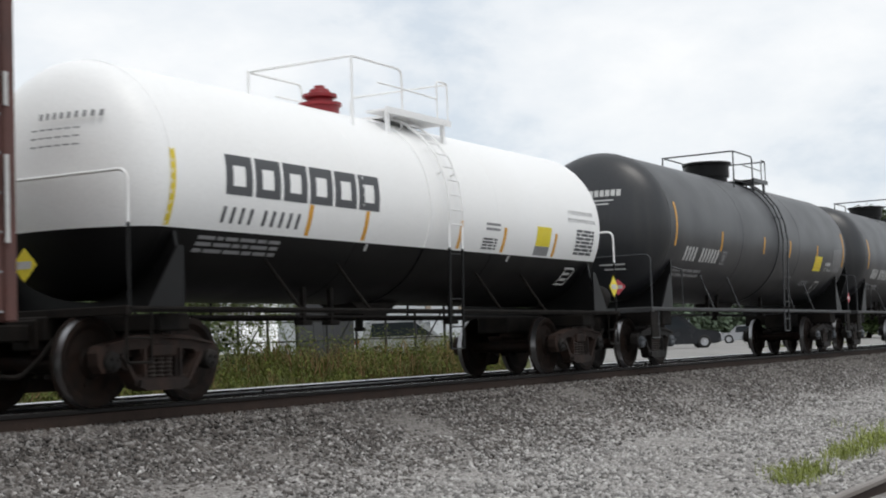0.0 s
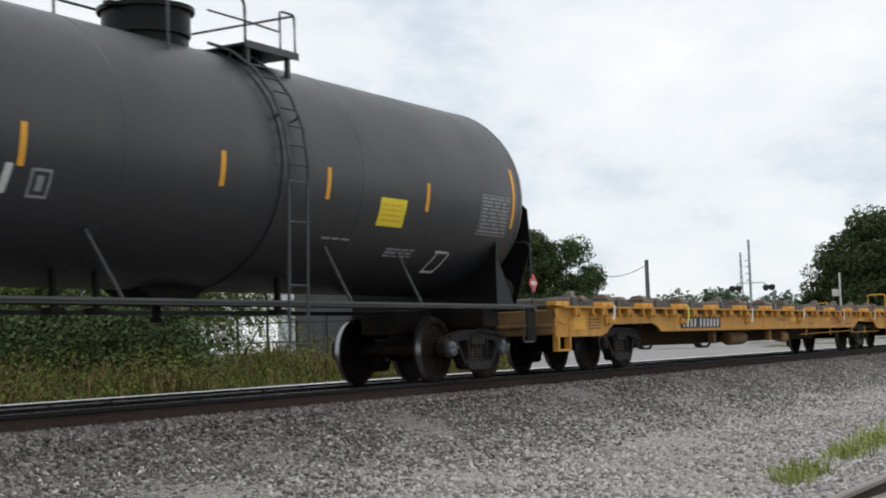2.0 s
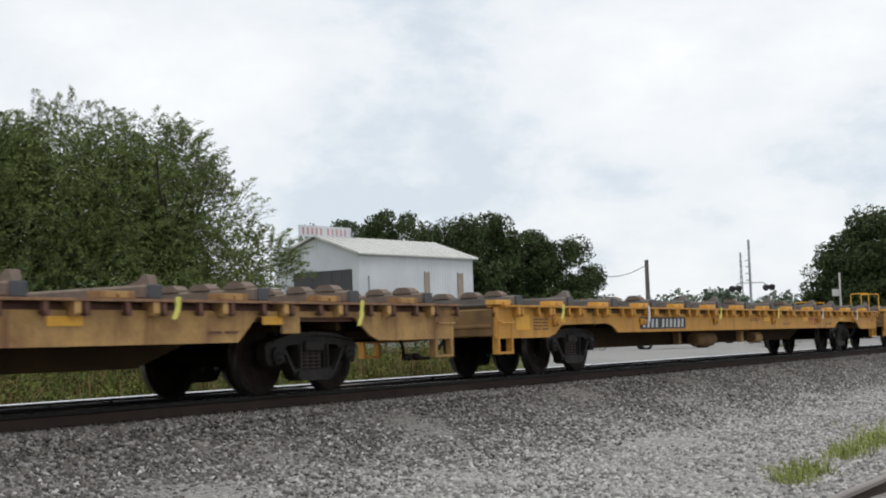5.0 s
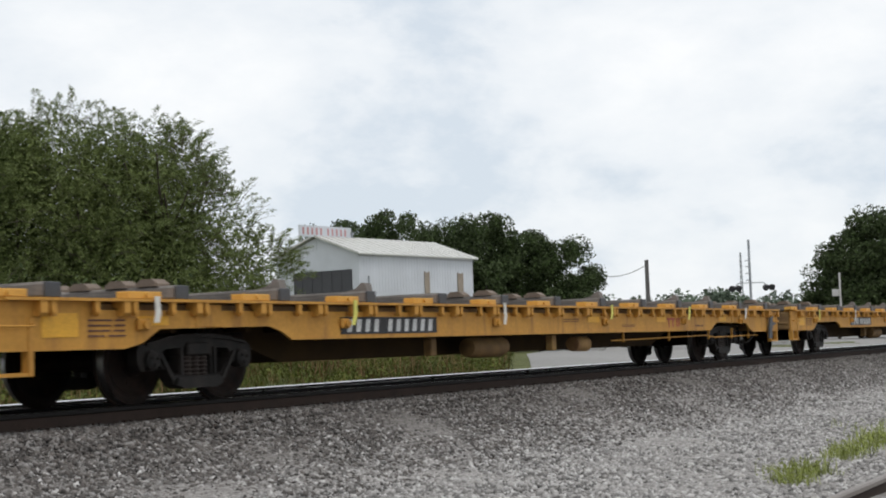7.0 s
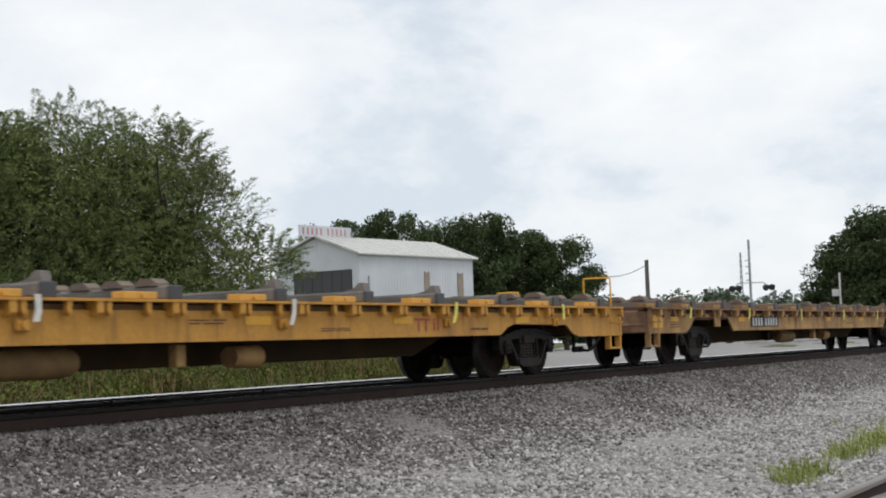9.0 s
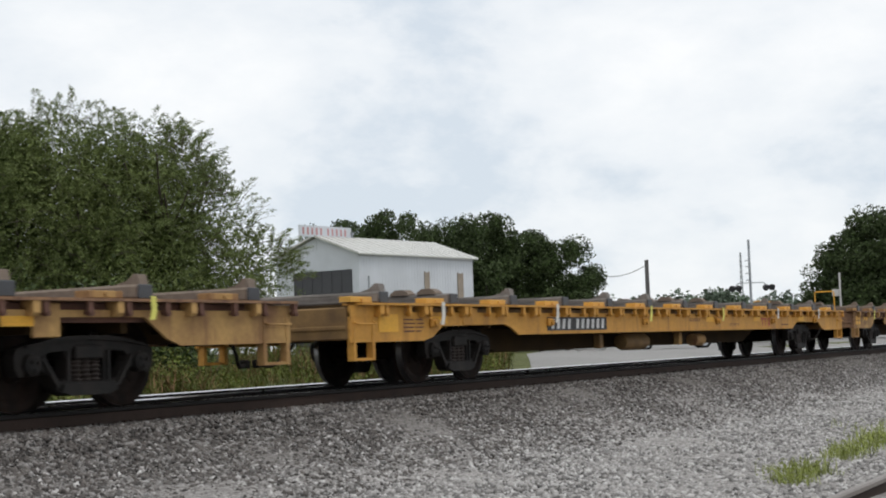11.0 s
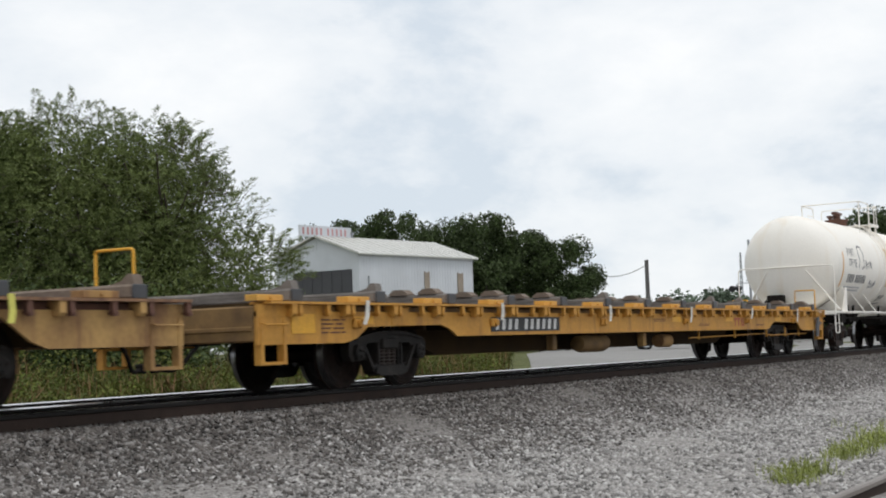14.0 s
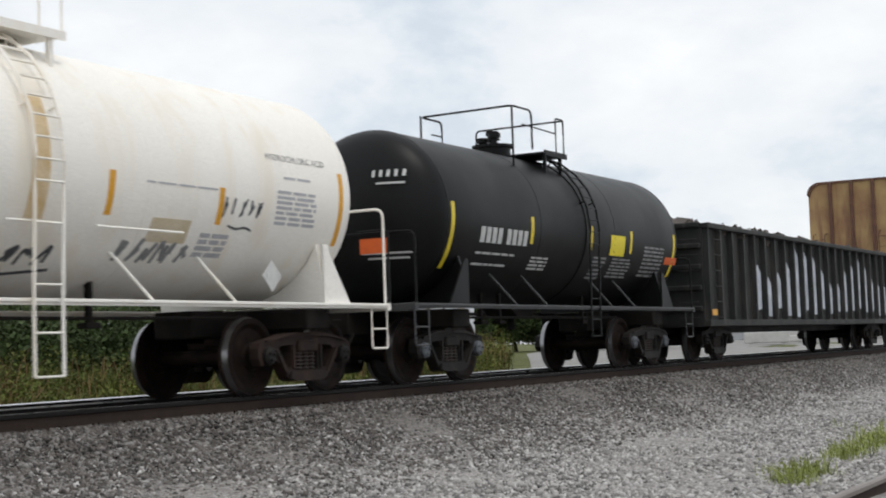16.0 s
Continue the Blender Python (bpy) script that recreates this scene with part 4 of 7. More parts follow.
def procor_car():
    R, zc, sz = 1.48, 2.69, 1.06
    car = tank_car("white and black tank car with railed top platform", 19.72, 6.1, R, zc, 6.3, 7.12, sz, M_WHITE, M_UNDER, M_WHITE, rusty=True, caps="bearing_cap_dark", split=2.03, low_paint=M_BLACK2, rail_h=1.58, ext=0.5)
    tank_top(car, R, zc, -1.5, -0.05, 1.42, M_WHITE, M_WHITE, "valve", -0.95, M_RED, -0.12, 0.70, split=2.03, deck=0.3)
    tank_ladder(car, R, zc, 0.2, sz, M_WHITE, foot=0.6, split=2.03)
    for x0 in (-5.27, -4.66, -4.05, -3.44, -2.83, -2.22):
        tank_mark(car, "logo_block", M_LETD, R, zc, [(x0, x0 + 0.14, 2.48, 2.98), (x0 + 0.14, x0 + 0.54, 2.85, 2.98), (x0 + 0.14, x0 + 0.40, 2.48, 2.59), (x0 + 0.40, x0 + 0.54, 2.48, 2.85)], "charcoal square logo block")
    tank_mark(car, "number_bar", M_LETD, R, zc, glyphs(-5.36, -3.58, 2.13, 2.33, [1, 1, 1, 1, 0, 1, 1, 1, 1, 1], 0.68), "plain charcoal bar of the car number", skew=0.12, each=True)
    tank_mark(car, "small_print", M_LETG, R, zc, lines(-5.6, -3.9, 1.75, 1.98, 3, 1), "dim white small print")
    for x, a, b, m in ((-6.28, 2.05, 2.95, M_STRIPEY), (-3.39, 2.06, 2.47, M_STRIPE), (-1.97, 2.06, 2.47, M_STRIPE), (0.85, 2.06, 2.5, M_STRIPE), (2.40, 2.06, 2.47, M_STRIPE), (4.42, 2.06, 2.47, M_STRIPE)):
        tank_mark(car, "reflector_tape", m, R, zc, [(x - 0.045, x + 0.045, a, b)], "strip of reflective tape")
    tank_mark(car, "warning_sign", M_PLACY, R, zc, [(3.62, 4.2, 2.22, 2.56)], "yellow warning sign")
    tank_mark(car, "warning_sign", M_LETG, R, zc, [(3.62, 4.2, 2.06, 2.215)], "grey strip under the sign")
    tank_mark(car, "data_table", M_LETD, R, zc, lines(5.3, 6.1, 2.12, 2.6, 7, 3, 0.7), "dark table of small print")
    tank_mark(car, "data_table", M_LETD, R, zc, lines(1.65, 2.15, 2.08, 2.28, 4, 4, 0.6), "dark table of small print")
    tank_mark(car, "small_print", M_LETG, R, zc, [(1.7, 2.2, 2.48, 2.52), (1.7, 2.2, 2.40, 2.44)], "grey small print")
    tank_words(car, "HYDROGEN PEROXIDE", R, zc, 4.95, 6.05, 2.86, M_LETG, "grey product name lettering")
    tank_words(car, "PEROXYDE D'HYDROGENE", R, zc, 4.9, 6.15, 2.72, M_LETG, "grey product name lettering")
    tank_mark(car, "stencil_panel", M_LETW, R, zc, [(5.2, 5.62, 1.58, 1.61), (5.2, 5.62, 1.86, 1.89), (5.2, 5.23, 1.61, 1.86), (5.59, 5.62, 1.61, 1.86), (5.28, 5.54, 1.66, 1.70), (5.28, 5.54, 1.76, 1.80)], "small white framed stencil", skew=0.2)
    for x in (-1.8, 2.75):
        tank_mark(car, "stencil_mark", M_LETW, R, zc, [(x - 0.03, x + 0.03, 1.92, 2.02)], "small white mark")
    head_marks(car, R, zc, 6.35, [(-0.5 + 0.10 * i, -0.455 + 0.10 * i, 3.33, 3.41) for i in range(-4, 5)] + [(-0.65 + 0.12 * i, -0.56 + 0.12 * i, z, z + 0.018) for z in (3.2, 3.1, 3.0) for i in range(6)], M_LETG)
    diamond(car, -7.16, 0.05, 1.62, 0.40, M_PLACY, "yellow diamond placard", "end")
    diamond(car, 6.9, -1.5, 1.55, 0.42, M_PLACY, "yellow diamond placard")
    # brake reservoir and platform at the far end
    bm = BM()
    lathe(bm, [(7.0, 0.0), (7.02, 0.2), (7.08, 0.24), (7.7, 0.24), (7.76, 0.2), (7.78, 0.0)], "x", 18, (-0.35, -1.0, 1.36))
    part("air_reservoir", bm, M_UNDER, car, smooth=True)


def black_tank(x, label, fancy):
    R, zc, sz = 1.625, 2.985, 1.15
    car = tank_car(label, x, 6.95, R, zc, 7.42, 8.25, sz, M_BLACK, M_STEELB, M_BLACK, shift=0.12, truck_shift=-0.15)
    tank_top(car, R, zc, -0.78, 0.8, 1.95, M_BLACK, M_BLACK, "housing", -0.08, M_BLACK2, 0.7, 0.62)
    tank_ladder(car, R, zc, 0.6, sz, M_BLACK)
    tank_mark(car, "number_bar", M_LETW, R, zc, glyphs(-6.28, -3.97, 2.22, 2.52, [1, 1, 1, 1, 0, 0, 1, 1, 1, 1, 1, 1], 0.5), "plain white bar of the car number", skew=0.1, each=True)
    tank_mark(car, "stencil_panel", M_LETG, R, zc, [(-3.72, -3.42, 2.2, 2.23), (-3.72, -3.42, 2.47, 2.50), (-3.72, -3.69, 2.23, 2.47), (-3.45, -3.42, 2.23, 2.47), (-3.62, -3.52, 2.27, 2.43)], "small grey framed stencil")
    tank_mark(car, "small_print", M_LETG, R, zc, lines(-6.5, -4.7, 1.86, 2.06, 2, 5), "dim small print")
    for xs, a, b in ((-6.95, 2.5, 3.45), (-3.9, 2.5, 2.95), (-0.6, 2.55, 2.98), (1.72, 2.55, 2.98), (4.42, 2.55, 2.98), (7.3, 2.45, 3.45)):
        tank_mark(car, "reflector_tape", M_STRIPE, R, zc, [(xs - 0.045, xs + 0.045, a, b)], "strip of amber reflective tape")
    sx = 4.28 if fancy else 3.1
    tank_mark(car, "warning_sign", M_PLACY, R, zc, [(sx, sx + 0.72, 2.28, 2.68)], "yellow warning sign")
    tank_mark(car, "sign_print", M_YELLOW2, R, zc, lines(sx + 0.06, sx + 0.66, 2.33, 2.62, 4, 8, 0.3), "faint print on the sign", proud=0.007)
    if fancy:
        tank_words(car, "METHANOL", R, zc, 5.4, 6.15, 2.30, M_LETW, "white product name lettering")
        tank_mark(car, "small_print", M_LETW, R, zc, glyphs(5.45, 6.0, 2.44, 2.54, [1, 1, 0.5, 1, 1, 1, 1], 0.3), "white small print")
    tank_mark(car, "data_table", M_LETG, R, zc, lines(6.2, 7.12, 2.33, 2.92, 10, 6, 0.6), "grey table of small print")
    tank_mark(car, "table_frame", M_LETG, R, zc, [(6.15, 7.17, 2.93, 2.945), (6.15, 7.17, 2.30, 2.315), (6.15, 6.165, 2.315, 2.93), (7.155, 7.17, 2.315, 2.93)], "thin grey frame round the table")
    tank_mark(car, "small_print", M_LETG, R, zc, lines(1.9, 2.6, 2.03, 2.08, 1, 7) + lines(3.7, 4.5, 1.86, 2.0, 3, 8), "dim small print")
    tank_mark(car, "stencil_panel", M_LETW, R, zc, [(5.15, 5.55, 1.68, 1.71), (5.15, 5.55, 1.97, 2.0), (5.15, 5.18, 1.71, 1.97), (5.52, 5.55, 1.71, 1.97)], "white framed stencil", skew=0.2)
    head_marks(car, R, zc, 7.30, [(-0.75 + 0.12 * i, -0.66 + 0.12 * i, 3.58, 3.72) for i in range(6)] + [(-0.6, -0.1, 3.48, 3.51), (-0.5, -0.15, 3.40, 3.43), (-0.75, -0.2, 2.1, 2.13), (-0.75, -0.3, 2.0, 2.03)], M_LETW)
    diamond(car, -8.28, -0.75, 1.62, 0.34, M_PINK, "red and white diamond placard", "end")
    diamond(car, 8.25, -1.47, 1.55, 0.34, M_PINK, "red and white diamond placard")
    bm = BM()
    lathe(bm, [(7.35, 0.0), (7.37, 0.2), (7.43, 0.24), (8.05, 0.24), (8.11, 0.2), (8.13, 0.0)], "x", 18, (0, -0.95, 1.44))
    part("air_reservoir", bm, M_UNDER, car, smooth=True)
    # tall bright uprights where the saddle meets the sill
    bm = BM()
    tube(bm, rounded([(-6.35, -1.46, 1.15), (-6.35, -1.46, 2.0), (-6.8, -1.40, 2.05)], 0.06), 0.022, 6)
    part("sill_upright", bm, M_STEELB, car)
    # head shield halves on one dished end, step panels at both
    for end in (-1, 1):
        for y in (-1, 1) if end > 0 else ():
            bm = BM()
            xa, xb = sorted((end * 8.24, end * 8.27))
            prism(bm, [(y * 1.1, 1.15), (y * 1.45, 2.2), (y * 1.40, 2.85), (y * 1.2, 3.05), (y * 0.15, 3.05), (y * 0.15, 1.15)], xa, xb, plane="yz")
            part("head_shield", bm, M_BLACK2, car)
        bm = BM()
        xa, xb = sorted((end * 7.95, end * 8.3))
        box(bm, xa, xb, -1.47, -1.44, 0.55, 1.12, 0.008)
        part("step_panel", bm, M_UNDER, car)
    return car


M_STEELB = mat("worn_grey_sill_edge", (0.060, 0.061, 0.064), 0.5, dark=(0.022, 0.022, 0.022), scale=3, amount=0.8)


def natx_car():
    R, zc, sz = 1.47, 2.66, 1.13
    car = tank_car("dirty white tank car with graffiti scribbles", 327.95, 5.55, R, zc, 6.2, 7.1, sz, M_CREAM, M_CREAM, M_CREAM, rusty=True, caps="bearing_cap_dark", base=1.778, rail_h=1.4, ext=0.45, shift=-0.12)
    tank_top(car, R, zc, -1.4, 0.0, 1.1, M_CREAM, M_CREAM, "fittings", -0.6, M_RUST, -0.3, 0.72)
    tank_ladder(car, R, zc, 0.02, sz, M_CREAM, foot=0.8)
    tank_mark(car, "rust_run", M_STAIN, R, zc, [(0.1, 0.36, 2.0, 3.3)], "ochre stain under the platform")
    for x, a, b in ((-5.85, 1.9, 2.95), (1.32, 2.1, 2.6), (3.3, 2.1, 2.55), (5.95, 1.95, 2.95)):
        tank_mark(car, "reflector_tape", M_STRIPE, R, zc, [(x - 0.05, x + 0.05, a, b)], "strip of amber reflective tape")
    tank_words(car, "HYDROCHLORIC ACID", R, zc, 4.25, 5.6, 3.0, M_LETG, "grey product name lettering")
    tank_mark(car, "data_table", M_FAINT, R, zc, lines(4.45, 5.35, 2.15, 2.62, 7, 11, 0.6) + lines(4.6, 5.2, 2.75, 2.81, 1, 12), "grey table of small print")
    tank_mark(car, "sign_patch", M_TAN, R, zc, [(2.1, 2.8, 1.85, 2.12)], "faded tan sign")
    tank_mark(car, "sign_patch", M_FAINT, R, zc, lines(3.05, 3.6, 1.7, 2.0, 4, 13, 0.7), "grey stencil panel")
    tank_mark(car, "small_print", M_FAINT, R, zc, lines(1.9, 3.2, 2.5, 2.54, 1, 14), "faint small print")
    tank_mark(car, "number_bar", M_LETD, R, zc, glyphs(-5.2, -2.9, 2.05, 2.3, [1, 1, 1, 1, 0, 1, 1, 1, 1, 1, 1], 0.4), "plain dark bar of the car number", each=True)
    tank_mark(car, "small_print", M_FAINT, R, zc, lines(-5.3, -3.3, 1.78, 1.95, 2, 15), "faint small print")
    rng = random.Random(4)

    def stroke(pts, material, wide=0.015):
        """One continuous sprayed line on the shell, through the given points (along, height)."""
        bm = BM()
        line = rounded([(x, 0, z) for x, z in pts], 0.12, 3)
        left, right = [], []
        for i, p in enumerate(line):
            d = (line[min(i + 1, len(line) - 1)] - line[max(i - 1, 0)]).normalized() * wide
            left.append(bm.verts.new((p.x - d.z, -0.006, arc(p.z + d.x, R, zc))))
            right.append(bm.verts.new((p.x + d.z, -0.006, arc(p.z - d.x, R, zc))))
        for i in range(len(line) - 1):
            bm.faces.new((left[i], left[i + 1], right[i + 1], right[i]))
        wrap(bm, R, zc)
        part("graffiti", bm, material, car, "dark spray-paint stroke")

    def tag_word(x0, x1, z0, z1, letters, material, wide=0.015):
        """A row of angular sprayed signs that cannot be read."""
        w = (x1 - x0) / letters
        for i in range(letters):
            a = x0 + i * w
            pts = [(a + w * rng.uniform(0.0, 0.2), z0 + rng.uniform(0, 0.05))]
            for j in range(rng.choice((3, 4, 4))):
                pts.append((a + w * rng.uniform(0.1, 0.95), z0 + (z1 - z0) * (rng.uniform(0.65, 1.0) if j % 2 == 0 else rng.uniform(0.0, 0.5))))
            stroke(pts, material, wide)
    tag_word(3.35, 4.2, 2.2, 2.5, 5, M_LETD, 0.016)
    stroke([(3.5, 2.1), (3.7, 2.06), (3.85, 2.1), (4.0, 2.06)], M_LETD, 0.014)
    tag_word(1.7, 3.0, 1.6, 1.92, 6, M_LETG, 0.03)
    tank_words(car, "PART", R, zc, -5.25, -4.35, 2.86, M_LETD, "dark sprayed graffiti word")
    tank_words(car, "OF ME", R, zc, -5.2, -4.2, 2.54, M_LETD, "dark sprayed graffiti word")
    stroke([(-3.95, 2.5), (-3.75, 2.75), (-3.95, 2.95), (-3.8, 3.2), (-3.4, 3.22), (-3.2, 3.0), (-3.35, 2.8), (-3.2, 2.6), (-3.5, 2.5)], M_LETD, 0.028)
    tag_word(-3.1, -2.2, 2.5, 2.85, 5, M_LETD, 0.02)
    tag_word(-2.3, -1.3, 1.9, 2.2, 4, M_LETG, 0.03)
    tag_word(0.0, 0.8, 1.5, 1.8, 3, M_LETD, 0.024)
    stroke([(0.0, 1.42), (0.85, 1.5)], M_LETD, 0.016)
    head_marks(car, R, zc, 6.0, [(-0.75 + 0.13 * i, -0.66 + 0.13 * i, 3.15, 3.24) for i in range(10)] + [(-0.35, 0.1, 3.02, 3.05), (-0.4, 0.15, 2.94, 2.97)], M_LETG)
    head_marks(car, R, zc, 6.25, [(-0.92 + 0.085 * i, -0.86 + 0.085 * i, zc + 0.62, zc + 0.70) for i in range(11) if i != 6] + [(-0.75, -0.3, zc + 0.47, zc + 0.49), (-0.72, -0.35, zc + 0.39, zc + 0.41)], M_LETD)
    diamond(car, 4.5, -1.30, 1.5, 0.42, M_LETW, "white diamond placard")
    for y in (-1, 1):
        bm = BM()
        tube(bm, [(-6.95, y * 0.6, 2.4), (-6.55, y * 1.46, 1.2)], 0.03, 8)
        part("end_brace", bm, M_CREAM, car)
    bm = BM()
    prism(bm, [(5.6, 1.13), (5.5, 1.95), (5.62, 1.95), (5.85, 1.13)], -1.44, -1.40)
    part("saddle_upright", bm, M_CREAM, car)
    bm = BM()
    tube(bm, [(1.0, -1.5, 1.95), (2.5, -1.48, 1.95)], 0.016, 6)
    tube(bm, [(-0.3, -1.5, 1.95), (0.55, -1.48, 1.95)], 0.016, 6)
    part("grab_iron", bm, M_CREAM, car)
    bm = BM()
    lathe(bm, [(-7.0, 0.0), (-6.98, 0.18), (-6.7, 0.18), (-6.68, 0.0)], "x", 14, (0, 0.55, 1.42))
    box(bm, -7.1, -6.8, 0.1, 0.6, 1.15, 1.7, 0.03)
    part("brake_gear", bm, M_UNDER, car)


M_RUSTY = mat("rust_eaten_yellow_edge", (0.30, 0.17, 0.09), 0.85, dark=(0.11, 0.055, 0.04), scale=5, amount=0.9, bump=0.4)
M_STAIN = mat("ochre_stain", (0.62, 0.43, 0.20), 0.6, dark=(0.74, 0.62, 0.44), scale=3, amount=0.9)


def black_tank_short():
    R, zc, sz = 1.43, 2.63, 1.15
    car = tank_car("short glossy black tank car with yellow tape", 341.95, 4.35, R, zc, 5.1, 6.1, sz, M_BLACK2, M_STEELB, M_BLACK2, shift=0.2)
    tank_top(car, R, zc, -1.55, -0.75, 0.65, M_BLACK2, M_BLACK2, "fittings", -0.5, M_BLACK2, 0.55, 0.74)
    tank_ladder(car, R, zc, 0.4, sz, M_BLACK2)
    tank_mark(car, "number_bar", M_LETW, R, zc, glyphs(-3.8, -2.0, 2.2, 2.46, [1, 1, 1, 1, 0, 1, 1, 1, 1], 0.3), "plain white bar of the car number", each=True)
    tank_mark(car, "small_print", M_LETW, R, zc, lines(-3.8, -2.3, 2.0, 2.06, 1, 21) + lines(-3.8, -2.5, 1.82, 1.88, 1, 22), "white small print")
    tank_mark(car, "small_print", M_LETW, R, zc, lines(-1.7, -1.0, 1.8, 2.05, 4, 23, 0.5), "white small print")
    for x, a, b in ((-4.75, 1.75, 2.8), (-1.85, 2.25, 2.72), (0.75, 2.25, 2.7), (2.75, 2.25, 2.7), (5.2, 1.85, 2.75)):
        tank_mark(car, "reflector_tape", M_STRIPEY, R, zc, [(x - 0.055, x + 0.055, a, b)], "strip of yellow reflective tape")
    tank_mark(car, "warning_sign", M_PLACY, R, zc, [(1.7, 2.42, 2.18, 2.58)], "yellow warning sign")
    tank_mark(car, "data_table", M_LETG, R, zc, lines(3.5, 4.6, 1.8, 2.45, 8, 24, 0.5) + lines(1.9, 2.9, 1.75, 2.15, 6, 25, 0.5) + lines(1.0, 1.6, 1.7, 2.15, 6, 26, 0.5), "dim table of small print")
    tank_mark(car, "orange_mark", M_ORANGE, R, zc, [(5.45, 4.75, 2.1, 2.25)], "orange mark")
    head_marks(car, R, zc, 4.95, [(-0.95 + 0.12 * i, -0.90 + 0.12 * i, 3.2, 3.31) for i in range(5)] + [(-0.95, -0.5, 3.08, 3.11), (-1.0, -0.2, 1.98, 2.01), (-0.95, -0.3, 1.9, 1.93)], M_LETW)
    bm = BM()
    box(bm, -6.16, -6.14, -1.05, -0.55, 1.95, 2.18)
    part("orange_panel", bm, M_ORANGE, car, "orange number panel")
    bm = BM()
    tube(bm, rounded([(-6.15, -1.05, 1.15), (-6.15, -1.05, 2.3), (-6.15, -0.5, 2.3)], 0.1), 0.02, 6)
    part("panel_bracket", bm, M_BLACK2, car)


def flat_car(x, label, rust, handrail, seed, rod):
    """A long flat car for pipe: deep side sills arched over the trucks, stake pockets, transverse timber bunks."""
    paint = M_YRUST if rust else M_YELLOW
    wood = M_WOODB if rust else M_WOOD
    rng = random.Random(seed)
    car = thing("flat_car", label, "flat car", "yellow flat cars")
    CARS.append((car, x))
    key = "sill_rusty" if rust else "sill"
    if key not in MESH:
        bm = BM()
        if rust:
            prof = [(-13.47, 1.035), (-13.47, 0.62), (-11.25, 0.62), (-11.0, 0.70), (-10.6, 0.955), (-8.3, 0.955), (-7.9, 0.64)]
            prof += [(-a, b) for a, b in prof[::-1]]
        else:
            prof = [(-13.65, 1.035), (-13.65, 0.60), (-11.6, 0.60), (-11.3, 0.66), (-11.0, 0.82), (-8.85, 0.84), (-8.6, 0.78), (-8.35, 0.66), (8.35, 0.66), (8.6, 0.78), (8.85, 0.84), (11.0, 0.82), (11.3, 0.66), (11.6, 0.60), (13.65, 0.60), (13.65, 1.035)]
        prism(bm, prof, -1.38, -1.34)
        # corner blocks where the plate runs up to the deck
        box(bm, -13.65 + (0.18 if rust else 0), -12.0, -1.385, -1.34, 0.965, 1.126)
        box(bm, 12.9, 13.65 - (0.18 if rust else 0), -1.385, -1.34, 0.965, 1.11)
        if rust:
            box(bm, -9.25, -8.85, -1.39, -1.34, 0.74, 1.11, 0.01)
            box(bm, 8.85, 9.25, -1.39, -1.34, 0.74, 1.11, 0.01)
        else:
            box(bm, -10.35, -9.85, -1.39, -1.34, 0.835, 1.11, 0.008)
            box(bm, 9.85, 10.25, -1.39, -1.34, 0.835, 1.11, 0.008)
        MESH[key] = mesh_of("side_sill", bm, paint)
        bm = BM()
        prism(bm, [(-13.5, 1.128), (13.5, 1.128), (13.5, 1.162), (-13.5, 1.162)], -1.50, -1.16)
        MESH[key + "_lip"] = mesh_of("deck_lip", bm, M_RUSTY if rust else paint)
        bm = BM()
        prism(bm, [(-1.49, 1.127), (-1.49, 1.00), (-1.46, 0.965), (-1.381, 0.965), (-1.381, 1.04), (-1.31, 1.06), (-1.31, 1.127)], -0.055, 0.055, plane="yz")
        MESH[key + "_pocket"] = mesh_of("stake_pocket", bm, paint)
        # Set-back strip: the plate's rust and under-lip shade put into colour and shape.
        bm = BM()
        prism(bm, [(-13.4, 1.106), (13.4, 1.106), (13.4, 0.90), (-13.4, 0.90)], -1.30, -1.27)
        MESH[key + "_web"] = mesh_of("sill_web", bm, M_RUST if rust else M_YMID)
        bm = BM()
        box(bm, -13.4, 13.4, -1.155, 1.155, 1.06, 1.155)
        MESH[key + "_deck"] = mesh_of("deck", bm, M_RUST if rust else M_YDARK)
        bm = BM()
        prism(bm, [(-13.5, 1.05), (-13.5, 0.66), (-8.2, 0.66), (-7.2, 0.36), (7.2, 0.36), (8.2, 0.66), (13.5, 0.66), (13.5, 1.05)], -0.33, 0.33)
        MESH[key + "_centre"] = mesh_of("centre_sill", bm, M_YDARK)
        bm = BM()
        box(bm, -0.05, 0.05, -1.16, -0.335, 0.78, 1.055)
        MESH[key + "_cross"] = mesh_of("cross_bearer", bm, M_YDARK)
        bm = BM()
        box(bm, -0.11, 0.11, -1.34, 1.34, 1.165, 1.34, 0.03)
        MESH[key + "_bunk"] = mesh_of("timber_bunk", bm, wood)
        bm = BM()
        prism(bm, [(-1.34, 1.34), (-1.31, 1.45), (-1.25, 1.46), (-1.15, 1.38), (-0.98, 1.34)], -0.08, 0.08, plane="yz")
        MESH[key + "_chock"] = mesh_of("chock", bm, wood)
        bm = BM()
        prism(bm, [(-0.17, 1.34), (-0.17, 1.37), (-0.08, 1.43), (0.08, 1.43), (0.17, 1.37), (0.17, 1.34)], -0.12, 0.12, plane="yz")
        MESH[key + "_hump"] = mesh_of("saddle_block", bm, M_WOODB)
        bm = BM()
        box(bm, -0.118, 0.118, -1.375, -1.335, 1.168, 1.335, 0.01)
        MESH[key + "_cap"] = mesh_of("bunk_cap", bm, M_CAPD)
        bm = BM()
        box(bm, -0.28, 0.28, -1.42, -1.22, 1.168, 1.25, 0.006)
        lathe(bm, [(-1.445, 0.0), (-1.445, 0.025), (-1.42, 0.025), (-1.42, 0.0)], "y", 8, (0, 0, 1.21))
